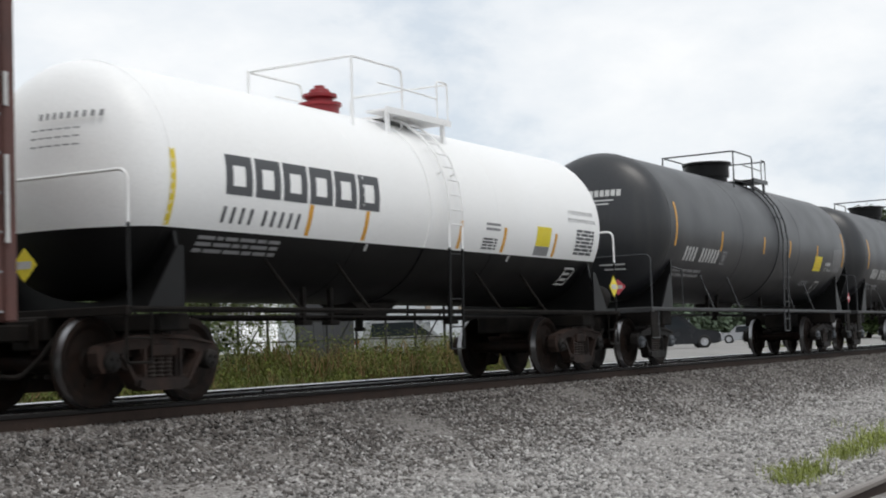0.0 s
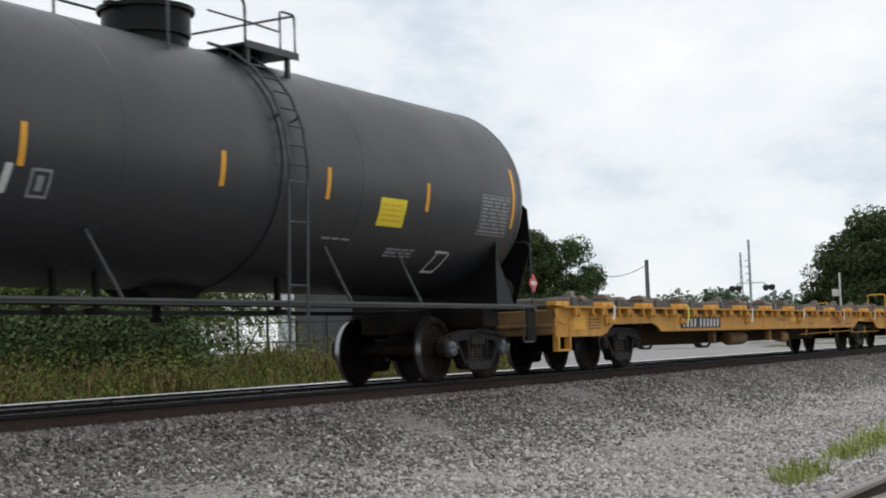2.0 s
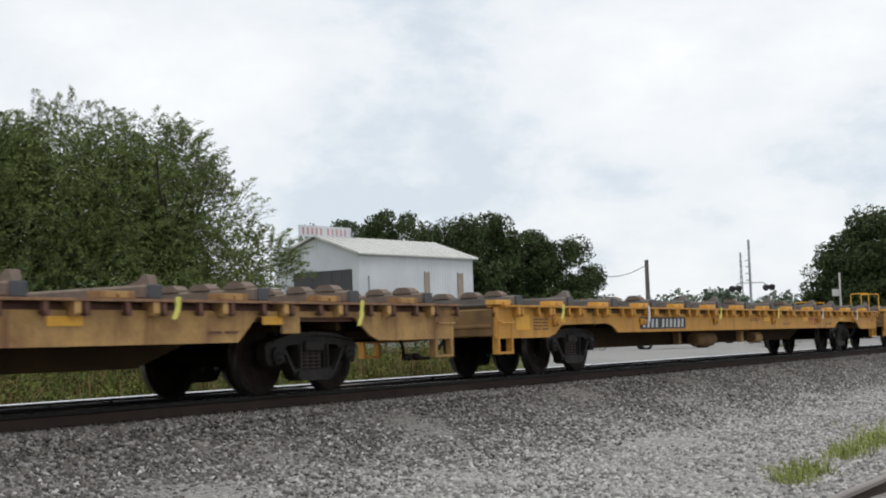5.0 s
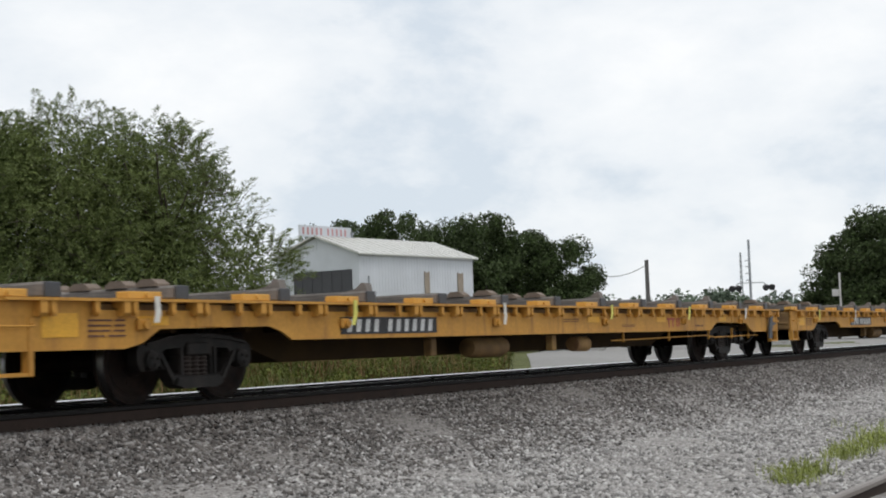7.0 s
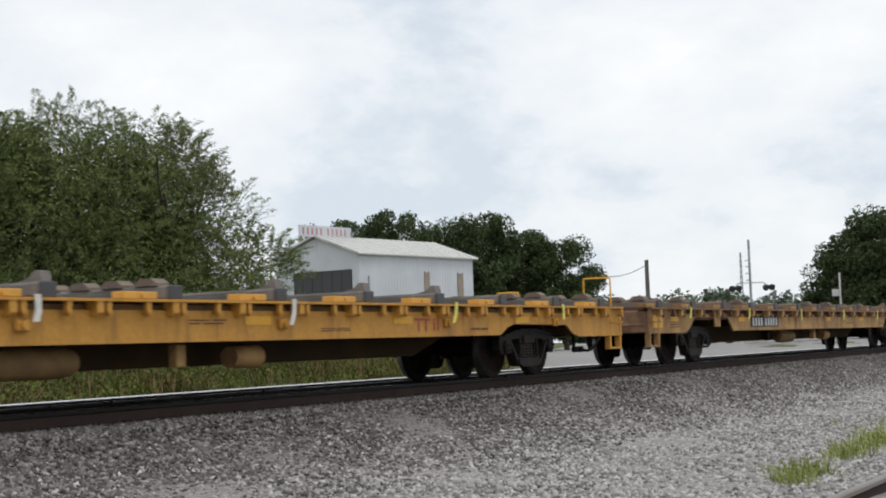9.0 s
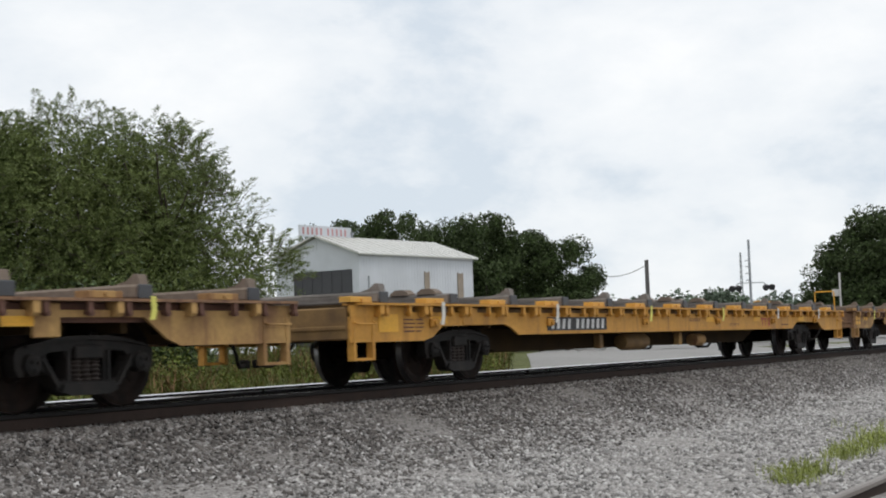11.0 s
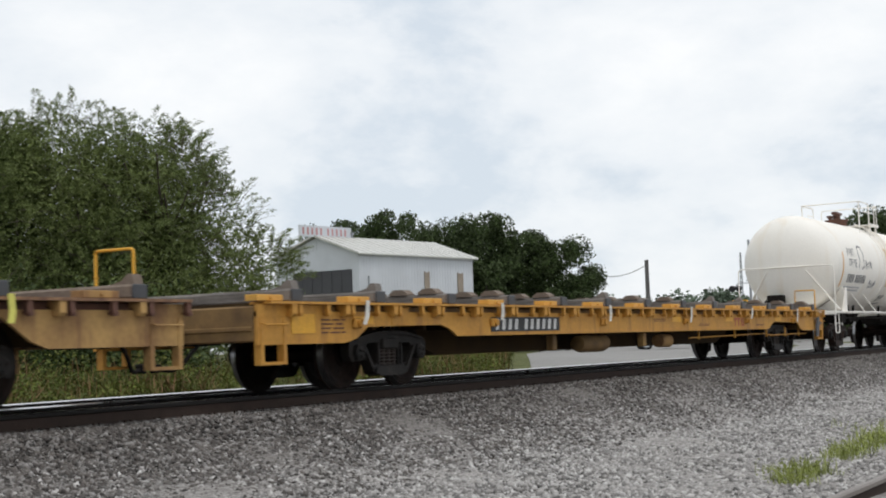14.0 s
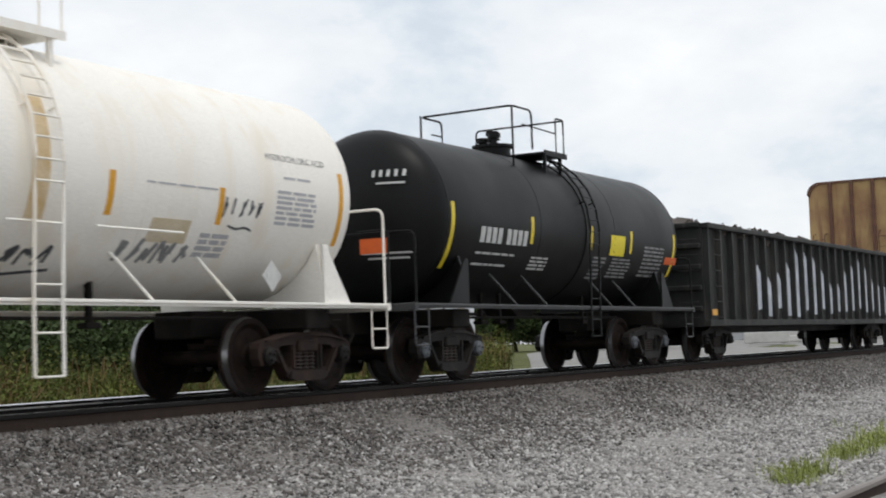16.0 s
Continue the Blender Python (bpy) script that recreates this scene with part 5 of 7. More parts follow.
        MESH[key + "_bracket"] = mesh_of("deck_bracket", bm, paint if rust else M_YELLOW3)
        bm = BM()
        # hooked stake ring under the deck edge
        prism(bm, [(-0.05, 1.127), (0.035, 1.127), (0.02, 1.05), (0.045, 1.0), (0.03, 0.965), (-0.02, 0.965), (-0.045, 1.02)], -1.485, -1.43)
        lathe(bm, [(-1.495, 0.0), (-1.495, 0.022), (-1.381, 0.022), (-1.381, 0.0)], "y", 8, (0.005, 0, 1.0))
        MESH[key + "_winch"] = mesh_of("tie_down", bm, M_RUST if rust else M_YELLOW)
    for far in (0, 1):
        part("side_sill", MESH[key], None, car, at=pose(0, 2.72 * far, 0))
        part("deck_lip", MESH[key + "_lip"], None, car, at=pose(0, 2.61 * far, 0))
        part("sill_web", MESH[key + "_web"], None, car, at=pose(0, 2.57 * far, 0))
    part("deck", MESH[key + "_deck"], None, car, "dark steel deck")
    part("centre_sill", MESH[key + "_centre"], None, car, "dark fish-bellied centre sill")
    for i in range(-8, 9):
        part("cross_bearer", MESH[key + "_cross"], None, car, at=pose(i * 1.5, 0, 0))
        part("cross_bearer", MESH[key + "_cross"], None, car, at=pose(i * 1.5, 0, 0, 0, 0, 180))
    for i in range(21):
        xx = -12.95 + i * 1.28
        part("stake_pocket", MESH[key + "_pocket"], None, car, at=pose(xx, 0, 0))
        for dx in (0.16, 0.82):
            part("tie_down", MESH[key + "_winch"], None, car, at=pose(xx + dx, 0, 0))
    for i in range(13):
        xx = -12.7 + i * 2.12
        tilt = rng.uniform(-1.2, 1.2)
        b = part("timber_bunk", MESH[key + "_bunk"], None, car, at=pose(xx, 0, 0, 0, 0, tilt))
        part("bunk_cap", MESH[key + "_cap"], None, b)
        k = rng.random()
        if k < 0.45:
            part("chock", MESH[key + "_chock"], None, b)
        if k > 0.62:
            for yy in (-0.95, -0.42, 0.11, 0.64):
                part("saddle_block", MESH[key + "_hump"], None, b, at=pose(0, yy + rng.uniform(-0.05, 0.05), 0))
        part("deck_bracket", MESH[key + "_bracket"], None, car, at=pose(xx - 0.7, 0, 0))
    for i, xx in enumerate((-11.2, -7.0, -2.4, 2.2, 6.6, 10.6)):
        bm = BM()
        w, d = 0.045, rng.uniform(-0.06, 0.06)
        y = -1.512
        L = rng.uniform(0.26, 0.36)
        prism(bm, [(-w, 1.19), (w, 1.19), (w + d * 0.5, 1.19 - L * 0.6), (w + d - 0.05, 1.19 - L), (-w + d - 0.05, 1.19 - L), (-w + d * 0.5, 1.19 - L * 0.6)], y - 0.01, y)
        part("webbing_strap", bm, M_STRAPY if rust or rng.random() < 0.3 else M_STRAP, car, at=pose(xx, 0, 0))
        if not rust:
            bm = BM()
            box(bm, xx - 0.22, xx - 0.02, -1.44, -1.38, 0.80, 0.94, 0.02)
            lathe(bm, [(-1.48, 0.0), (-1.48, 0.055), (-1.44, 0.055), (-1.44, 0.0)], "y", 10, (xx - 0.12, 0, 0.87))
            part("ratchet_winch", bm, paint, car)
    # markings
    y = -1.3855

    def flat_mark(name, material, rects, label, skew=0.0, proud=0.003):
        bm = BM()
        for a, b, c, d in rects:
            k = skew * (d - c)
            prism(bm, [(a, c), (b, c), (b + k, d), (a + k, d)], y - proud, y)
            if name in ("number_bar", "logo_bar", "small_print"):
                part(name, bm, material, car, label)
                bm = BM()
        if name not in ("number_bar", "logo_bar", "small_print"):
            part(name, bm, material, car, label)
    if rust:
        flat_mark("number_panel", M_PANEL, [(-6.55, -4.17, 0.72, 0.98)], "worn black number panel")
        flat_mark("number_bar", M_LETW, glyphs(-6.45, -4.25, 0.75, 0.95, [1, 1, 1, 1, 0, 1, 1, 1, 1, 1], 0.5), "plain white bar of the car number", proud=0.006)
    else:
        flat_mark("number_panel", M_PANEL, [(-7.2, -4.5, 0.72, 0.96)], "black number panel")
        flat_mark("number_bar", M_LETW, glyphs(-7.1, -4.6, 0.75, 0.93, [1, 1, 1, 1, 0, 1, 1, 1, 1, 1, 1], 0.52), "plain white bar of the car number", skew=0.2, proud=0.006)
        flat_mark("logo_bar", M_LETR, [(5.5, 5.98, 0.905, 0.94), (5.6, 5.65, 0.74, 0.905), (5.83, 5.88, 0.74, 0.905), (6.08, 6.13, 0.74, 0.94), (6.2, 6.25, 0.74, 0.94)], "faded red logo bar")
    for a in ((-12.9, -11.4, 1.3, 4.9, 8.9) if not rust else (-13.2, -12.2, -7.5, 0.6, 4.6, 8.4)):
        tall = (a == -13.2) or (not rust and a == -12.9)
        flat_mark("colour_patch", M_YELLOW2, [(a, a + 0.55, 0.74 if tall else 0.86, 1.0 if tall else 0.97)], "brighter yellow patch")
    flat_mark("small_print", M_RUST, lines(-12.2, -11.6, 0.72, 0.95, 4, seed, 0.35) + lines(0.2, 0.9, 0.86, 0.94, 2, seed + 1, 0.4) + lines(3.0, 3.7, 0.76, 0.82, 2, seed + 2, 0.4) + lines(7.3, 7.9, 0.74, 0.8, 1, seed + 3), "small brown print")
    # brake rigging rod, cylinder, reservoir under the viewed side
    if rod:
        bm = BM()
        tube(bm, [(2.8, -1.22, 0.50), (8.4, -1.22, 0.55), (9.0, -1.24, 0.50), (12.3, -1.24, 0.52)], 0.016, 6)
        for xx in (3.4, 6.0, 8.6, 10.3, 11.6):
            box(bm, xx - 0.022, xx + 0.022, -1.25, -1.21, 0.46, 0.70)
        part("brake_rod", bm, paint, car)
        # bent dark brake lever at the end
        bm = BM()
        prism(bm, [(12.55, 0.42), (12.75, 0.95), (12.95, 1.0), (12.9, 0.85), (13.25, 0.80), (12.9, 0.74), (12.8, 0.42)], -1.48, -1.44)
        part("brake_lever", bm, M_CAPD, car, "dark steel brake lever")
    gear = M_UNDER if rust else M_YMID
    bm = BM()
    lathe(bm, [(1.5, 0.0), (1.52, 0.14), (2.1, 0.15), (2.12, 0.0)], "x", 14, (0, -0.95, 0.46))
    part("brake_cylinder", bm, M_YRUST, car, smooth=True)
    bm = BM()
    lathe(bm, [(-2.6, 0.0), (-2.55, 0.15), (-2.4, 0.18), (-1.4, 0.18), (-1.25, 0.15), (-1.2, 0.0)], "x", 16, (0, -0.85, 0.47))
    part("air_reservoir", bm, M_YMID, car, smooth=True)
    for xx, m in ((0.4, M_YRUST), (-4.1, gear)):
        bm = BM()
        box(bm, xx - 0.09, xx + 0.09, -1.1, -0.95, 0.36, 0.64, 0.02)
        part("valve_bracket", bm, m, car)
    for s in (-1, 1):
        add_truck(car, s * 9.97, 1.727, False, "bearing_cap_dark")
        bm = BM()
        xe = s * (13.42 if rust else 13.58)
        box(bm, xe - 0.06, xe + 0.06, -1.33, 1.33, 0.64, 1.105, 0.02)
        box(bm, xe - 0.08, xe + 0.08, -1.30, 1.30, 0.78, 0.84, 0.01)
        part("end_sill", bm, M_RUSTY if rust else M_YMID, car)
        add_coupler(car, s, 13.45, 0.3)
        for yy in (-1.33, 1.33):
            bm = BM()
            a, b = s * (13.4 if rust else 13.55), s * (12.9 if rust else 13.05)
            for xx in (a, b):
                box(bm, xx - 0.035, xx + 0.035, yy - 0.06, yy + 0.05, 0.34, 0.95)
            box(bm, min(a, b), max(a, b), yy - 0.05, yy + 0.05, 0.34, 0.38)
            part("corner_step", bm, paint, car)
            bm = BM()
            o = -0.12 if yy < 0 else 0.12
            tube(bm, rounded([(a, yy, 0.90), (a, yy + o, 0.86), (b, yy + o, 0.86), (b, yy, 0.90)], 0.03), 0.014, 6)
            part("grab_iron", bm, paint, car)
    if handrail:
        s = handrail
        xr = s * (12.82 if rust else 13.58)
        bm = BM()
        tube(bm, rounded([(xr, -1.2, 1.1), (xr, -1.2, 1.76), (xr, -0.62, 1.76), (xr, -0.62, 1.1)], 0.05), 0.018, 8)
        part("brake_platform_rail", bm, M_YELLOW2, car, "bright yellow hand rail")
        bm = BM()
        tube(bm, rounded([(xr - s * 0.28, 1.2, 1.1), (xr - s * 0.28, 1.2, 1.55), (xr - s * 0.28, 0.7, 1.55), (xr - s * 0.28, 0.7, 1.1)], 0.06), 0.018, 8)
        part("brake_platform_rail", bm, M_YELLOW2, car, "bright yellow hand rail")
    return car


def gondola():
    car = thing("gondola_car", "black ribbed gondola car with graffiti, heaped with scrap", "gondola car")
    CARS.append((car, 358.65))
    h0, h1, L = 0.80, 3.12, 9.7
    for s in (-1, 1):
        bm = BM()
        y = s * 1.42
        box(bm, -L, L, y - 0.012, y + 0.012, h0, h1)
        part("side_wall", bm, M_GOND, car)
        bm = BM()
        ya, yb = sorted((y, y + s * 0.14))
        for i in range(23):
            xx = -L + 0.12 + i * (2 * L - 0.24) / 22
            prism(bm, [(xx - 0.07, ya), (xx + 0.07, ya), (xx + 0.05, yb), (xx - 0.05, yb)] if s > 0 else [(xx - 0.05, ya), (xx + 0.05, ya), (xx + 0.07, yb), (xx - 0.07, yb)], h0 + 0.1, h1 - 0.12, plane="xy")
        part("side_ribs", bm, M_GOND, car)
        bm = BM()
        box(bm, -L, L, *sorted((y - 0.05 * s, y + 0.18 * s)), h1 - 0.12, h1, 0.02)
        box(bm, -L, L, *sorted((y - 0.05 * s, y + 0.15 * s)), h0 - 0.05, h0 + 0.1, 0.01)
        part("side_rail", bm, M_GOND, car)
        bm = BM()
        box(bm, s * L - 0.02, s * L + 0.02, -1.42, 1.42, h0, h1)
        for i in range(5):
            z = h0 + 0.3 + i * 0.48
            box(bm, s * L - 0.1, s * L + 0.1, -1.4, 1.4, z, z + 0.12, 0.02)
        part("end_wall", bm, M_GOND, car)
        bm = BM()
        for i in range(6):
            tube(bm, [(s * (L - 0.75), -1.6, 0.95 + i * 0.36), (s * (L - 0.3), -1.6, 0.95 + i * 0.36)], 0.014, 6)
            tube(bm, [(s * (L + 0.16), -1.35, 0.95 + i * 0.36), (s * (L + 0.16), -0.9, 0.95 + i * 0.36)], 0.014, 6)
        part("grab_irons", bm, M_GOND, car)
        add_truck(car, s * 7.9, 1.778, False, "bearing_cap_dark")
        add_coupler(car, s, 9.65)
    bm = BM()
    box(bm, -L, L, -1.4, 1.4, h0 - 0.05, h0)
    box(bm, -L, L, -0.3, 0.3, 0.6, h0)
    part("floor_plate", bm, M_GOND, car)
    rng = random.Random(12)
    bay = (2 * L - 0.24) / 22
    for i in range(4, 21):
        bm = BM()
        a = -L + 0.12 + i * bay + 0.1
        w = bay - 0.2
        z0, z1 = 0.98 + rng.uniform(0, 0.25), 2.45 + 0.4 * math.sin(i * 0.9) + rng.uniform(-0.15, 0.1)
        prism(bm, [(a, z0), (a + w, z0 + rng.uniform(-0.05, 0.15)), (a + w, z1 - 0.2), (a + w * 0.6, z1), (a + 0.05, z1 - rng.uniform(0, 0.3))], -1.437, -1.4325)
        part("graffiti", bm, M_GRAF, car, "pale sprayed graffiti shape")
    bm = BM()
    box(bm, -L + 0.1, -L + 0.45, -1.585, -1.575, 1.0, 1.14)
    part("reflector_tape", bm, M_STRIPE, car)
    bm = BM()
    for i in range(420):
        x, y = rng.uniform(-L + 0.3, L - 0.3), rng.uniform(-1.3, 1.3)
        z = 2.95 + 0.22 * (1 - (y / 1.3) ** 2) + rng.uniform(-0.1, 0.12)
        m = pose(x, y, z, rng.uniform(-40, 40), rng.uniform(-40, 40), rng.uniform(0, 360))
        a, b, c = rng.uniform(0.08, 0.3), rng.uniform(0.05, 0.2), rng.uniform(0.01, 0.08)
        box(bm, -a, a, -b, b, -c, c, m=m)
    for i in range(60):
        x, y = rng.uniform(-L + 0.6, L - 0.6), rng.uniform(-1.1, 1.1)
        a = rng.uniform(0, 6.3)
        r = rng.uniform(0.25, 0.7)
        tube(bm, [(x + r * math.cos(a) * (t - 0.5) * 2, y + r * math.sin(a) * (t - 0.5), 3.05 + 0.22 * math.sin(math.pi * t) + rng.uniform(0, 0.03)) for t in (0, 0.25, 0.5, 0.75, 1)], 0.012, 5)
    box(bm, -L + 0.1, L - 0.1, -1.35, 1.35, 2.5, 2.9)
    part("scrap_load", bm, M_SCRAP, car, "tangled heap of dark scrap metal")


def tall_car():
    """The high rounded tan car behind the gondola."""
    car = thing("covered_hopper_car", "tall rusty tan freight car with a rounded roof", "freight car")
    CARS.append((car, 378.2))
    hw, L = 1.55, 8.9
    out = [(-hw, 1.1), (-hw, 5.45)] + [(-hw + 0.45 - 0.45 * math.cos(a), 5.45 + 0.45 * math.sin(a)) for a in (radians(d) for d in (20, 40, 60, 80))]
    out += [(-y, z) for y, z in out[::-1]]
    bm = BM()
    prism(bm, out, -L, L, plane="yz")
    part("car_body", bm, M_HOPY, car)
    for yy in (-0.75, 0.0, 0.75):
        bm = BM()
        box(bm, -L - 0.12, -L, yy - 0.06, yy + 0.06, 1.1, 5.85, 0.01)
        part("end_post", bm, M_RUST, car)
    bm = BM()
    prism(bm, [(y * 1.03, z + 0.02) for y, z in out[1:-1]] + [(y * 0.97, z - 0.05) for y, z in out[1:-1]][::-1], -L - 0.05, -L + 0.06, plane="yz")
    part("roof_edge", bm, M_RUST, car)
    bm = BM()
    for yy in (-1.35, 1.35):
        tube(bm, [(-L - 0.35, yy, 1.1), (-L - 0.35, yy, 4.0), (-L, yy, 4.05)], 0.02, 6)
        tube(bm, [(-L - 0.35, yy * 0.7, 1.1), (-L - 0.35, yy * 0.7, 4.0), (-L, yy * 0.7, 4.05)], 0.02, 6)
        for i in range(8):
            tube(bm, [(-L - 0.35, yy, 1.3 + i * 0.36), (-L - 0.35, yy * 0.7, 1.3 + i * 0.36)], 0.014, 6)
    part("end_ladder", bm, M_RUST, car)
    for s in (-1, 1):
        add_truck(car, s * 7.0, 1.778, True, "bearing_cap_dark")
        add_coupler(car, s, L)
    bm = BM()
    box(bm, -L - 0.1, L + 0.1, -0.3, 0.3, 0.65, 1.1)
    part("underframe", bm, M_UNDER, car)


def lead_car():
    """The oxide-red car whose rear corner leaves the view first."""
    car = thing("box_car", "oxide red freight car with a corner ladder", "box car")
    CARS.append((car, 3.0))
    L, hw = 7.75, 1.5
    bm = BM()
    box(bm, -L, L, -hw, hw, 1.0, 4.6, 0.03)
    part("car_body", bm, M_BROWN, car)
    bm = BM()
    box(bm, L - 0.02, L + 0.14, -hw - 0.04, -hw + 0.16, 0.9, 4.7, 0.02)
    part("corner_post", bm, M_BROWN, car)
    bm = BM()
    for i in range(9):
        tube(bm, [(L - 0.6, -hw - 0.08, 1.0 + i * 0.4), (L - 0.12, -hw - 0.08, 1.0 + i * 0.4)], 0.015, 6)
    part("corner_ladder", bm, M_LETG, car)
    bm = BM()
    box(bm, L - 0.03, L + 0.02, -hw - 0.06, -hw - 0.04, 3.1, 3.45)
    box(bm, L - 0.03, L + 0.02, -hw - 0.06, -hw - 0.04, 1.7, 2.6)
    part("side_stencil", bm, M_LETW, car)
    for s in (-1, 1):
        add_truck(car, s * 5.9, 1.778, True, "bearing_cap_dark")
        add_coupler(car, s, L)
    bm = BM()
    box(bm, -L, L, -0.3, 0.3, 0.6, 1.0)
    part("underframe", bm, M_UNDER, car)


lead_car()
procor_car()
black_tank(36.95, "long matt black tank car with amber tape", True)
black_tank(54.5, "long matt black tank car with worn lettering", False)
FLAT0, PITCH_CARS = 163.17, 28.57
flat_car(FLAT0 - 3 * PITCH_CARS, "yellow pipe flat car with grey timber bunks", False, 1, 31, True)
flat_car(FLAT0 - 2 * PITCH_CARS, "rust-stained yellow flat car with timber bunks", True, 0, 32, False)
flat_car(FLAT0 - 1 * PITCH_CARS, "yellow pipe flat car with grey timber bunks", False, 1, 33, False)
flat_car(FLAT0, "yellow pipe flat car with grey timber bunks", False, -1, 34, True)
flat_car(FLAT0 + 1 * PITCH_CARS, "yellow pipe flat car with grey timber bunks", False, 1, 35, False)
flat_car(FLAT0 + 2 * PITCH_CARS, "rust-stained yellow flat car with brown timber bunks", True, 0, 36, False)
flat_car(FLAT0 + 3 * PITCH_CARS, "yellow pipe flat car with grey timber bunks", False, 1, 37, False)
flat_car(FLAT0 + 4 * PITCH_CARS, "rusty yellow flat car with brown timber bunks", True, 1, 38, False)
flat_car(FLAT0 + 5 * PITCH_CARS, "yellow pipe flat car with grey timber bunks", False, 1, 39, True)
natx_car()
black_tank_short()
gondola()
tall_car()


# ---- the far side of the line ----
def leaf_cloud(points, size, rng, droop=0.0, aspect=0.5):
    """Small pointed leaves, each two triangles folded along the rib, at the given points."""
    k = len(points)
    a, b = rng.uniform(0, 2 * math.pi, k), rng.uniform(-0.9, 0.9, k) - droop
    d = np.stack([np.cos(a) * np.cos(b), np.sin(a) * np.cos(b), np.sin(b)], -1)
    u = rng.normal(size=(k, 3))
    u -= d * (u * d).sum(1, keepdims=True)
    u /= np.linalg.norm(u, axis=1, keepdims=True)
    n = np.cross(d, u)
    s = (size * rng.uniform(0.6, 1.3, k))[:, None]
    p0 = points
    p1 = points + d * s * 0.5 + u * s * aspect * 0.5 + n * s * 0.08
    p2 = points + d * s
    p3 = points + d * s * 0.5 - u * s * aspect * 0.5 + n * s * 0.08
    v = np.stack([p0, p1, p2, p3], 1).reshape(-1, 3)
    f = (np.arange(k)[:, None] * 4 + np.array([[0, 1, 2, 3]])).reshape(-1, 4)
    return v, f


def limb(bm, a, b, r0, r1, rng, bend=0.15, n=5):
    a, b = Vector(a), Vector(b)
    L = (b - a).length
    off = Vector((rng.uniform(-1, 1), rng.uniform(-1, 1), rng.uniform(-0.3, 0.6))) * bend * L
    pts = [a.lerp(b, t) + off * math.sin(math.pi * t) for t in (i / n for i in range(n + 1))]
    tube(bm, pts, [r0 + (r1 - r0) * i / n for i in range(n + 1)], 7)
    return pts


def big_tree():
    """The feathery tree: several stems, arching limbs, sprays of small leaflets that droop at their ends."""
    rng, pr = np.random.default_rng(21), random.Random(21)
    at = polar(42.4, 45.0, -0.1)
    tree = thing("locust_tree", "feathery green locust tree behind the line", "tree", at=Matrix.Translation(at))
    bm = BM()
    tips = []
    right = Vector((math.sin(radians(42.4)), -math.cos(radians(42.4)), 0))
    away = Vector((math.cos(radians(42.4)), math.sin(radians(42.4)), 0))
    for i in range(4):
        base = right * pr.uniform(-0.6, 0.6) + away * pr.uniform(-0.5, 0.5)
        top = base + right * (-2.4 + 1.6 * i) + away * pr.uniform(-1, 1) + Vector((0, 0, pr.uniform(3.4, 4.4)))
        stem = limb(bm, base, top, 0.17, 0.09, pr, 0.1)
        for j in range(9):
            s = stem[pr.randint(2, 5)]
            a = pr.uniform(0, 2 * math.pi)
            reach = pr.uniform(1.4, 3.0)
            e = s + right * reach * math.cos(a) + away * reach * math.sin(a) + Vector((0, 0, pr.uniform(0.8, 3.4)))
            e.z = min(e.z, 7.7)
            tips += limb(bm, s, e, 0.06, 0.02, pr, 0.15)[2:]
    part("trunk", bm, M_BARK, tree)
    # the crown: overlapping masses (across, up, half width, half height, spray density)
    masses = [(-3.6, 4.2, 2.8, 3.3, 1.0), (-1.2, 5.1, 2.9, 2.8, 1.0), (0.9, 4.8, 2.5, 2.8, 0.9), (2.9, 3.7, 1.9, 2.1, 0.55), (4.2, 2.7, 1.6, 1.5, 0.55), (-5.2, 3.6, 2.6, 2.7, 1.0), (0.6, 2.7, 3.1, 2.4, 0.9), (2.2, 5.7, 1.1, 1.4, 0.8), (-2.6, 6.0, 1.5, 1.5, 0.9), (-3.4, 2.2, 2.9, 2.0, 1.0), (3.0, 1.9, 2.1, 1.6, 0.7)]
    R3 = np.array([tuple(right), tuple(away), (0, 0, 1)])
    runs = []
    for cx, cz, rx, rz, dense in masses:
        k = int(185 * rx * dense)
        d = rng.normal(size=(k, 3))
        d /= np.linalg.norm(d, axis=1, keepdims=True)
        reach = rng.uniform(0.3, 1.0, (k, 1)) ** 0.5
        s = np.array([cx, 0, cz]) + d * reach * np.array([rx, rx * 0.9, rz])
        e = d * 0.8 + np.stack([rng.normal(0, 0.35, k), rng.normal(0, 0.35, k), rng.uniform(0.0, 0.8, k)], -1)
        e /= np.linalg.norm(e, axis=1, keepdims=True)
        # the sprays hang in clumps with darker hollows between them
        keep = np.array([noise.noise((p[0] * 0.95 + 5, p[1] * 0.95, p[2] * 1.15)) > -0.22 for p in s])
        runs.append((s[keep], e[keep], rng.uniform(0.55, 1.3, k)[keep], 0.45))
    # long whippy shoots that stand out of the top and sides
    n = 330
    pick = np.array([masses[i] for i in rng.choice((0, 1, 1, 2, 2, 3, 3, 4, 5, 7, 7, 8, 4), n)])
    a = rng.uniform(0.0, math.pi, n)
    s = np.stack([pick[:, 0] + pick[:, 2] * 0.9 * np.cos(a), rng.uniform(-0.6, 0.6, n) * pick[:, 2], pick[:, 1] + pick[:, 3] * 0.88 * np.sin(a)], -1)
    e = np.stack([np.cos(a) * 0.75 + rng.normal(0, 0.3, n), rng.normal(0, 0.3, n), 0.45 + 0.5 * np.sin(a)], -1)
    runs.append((s, e / np.linalg.norm(e, axis=1, keepdims=True), rng.uniform(0.5, 1.25, n), 0.30))
    pts, twig = [], BM()
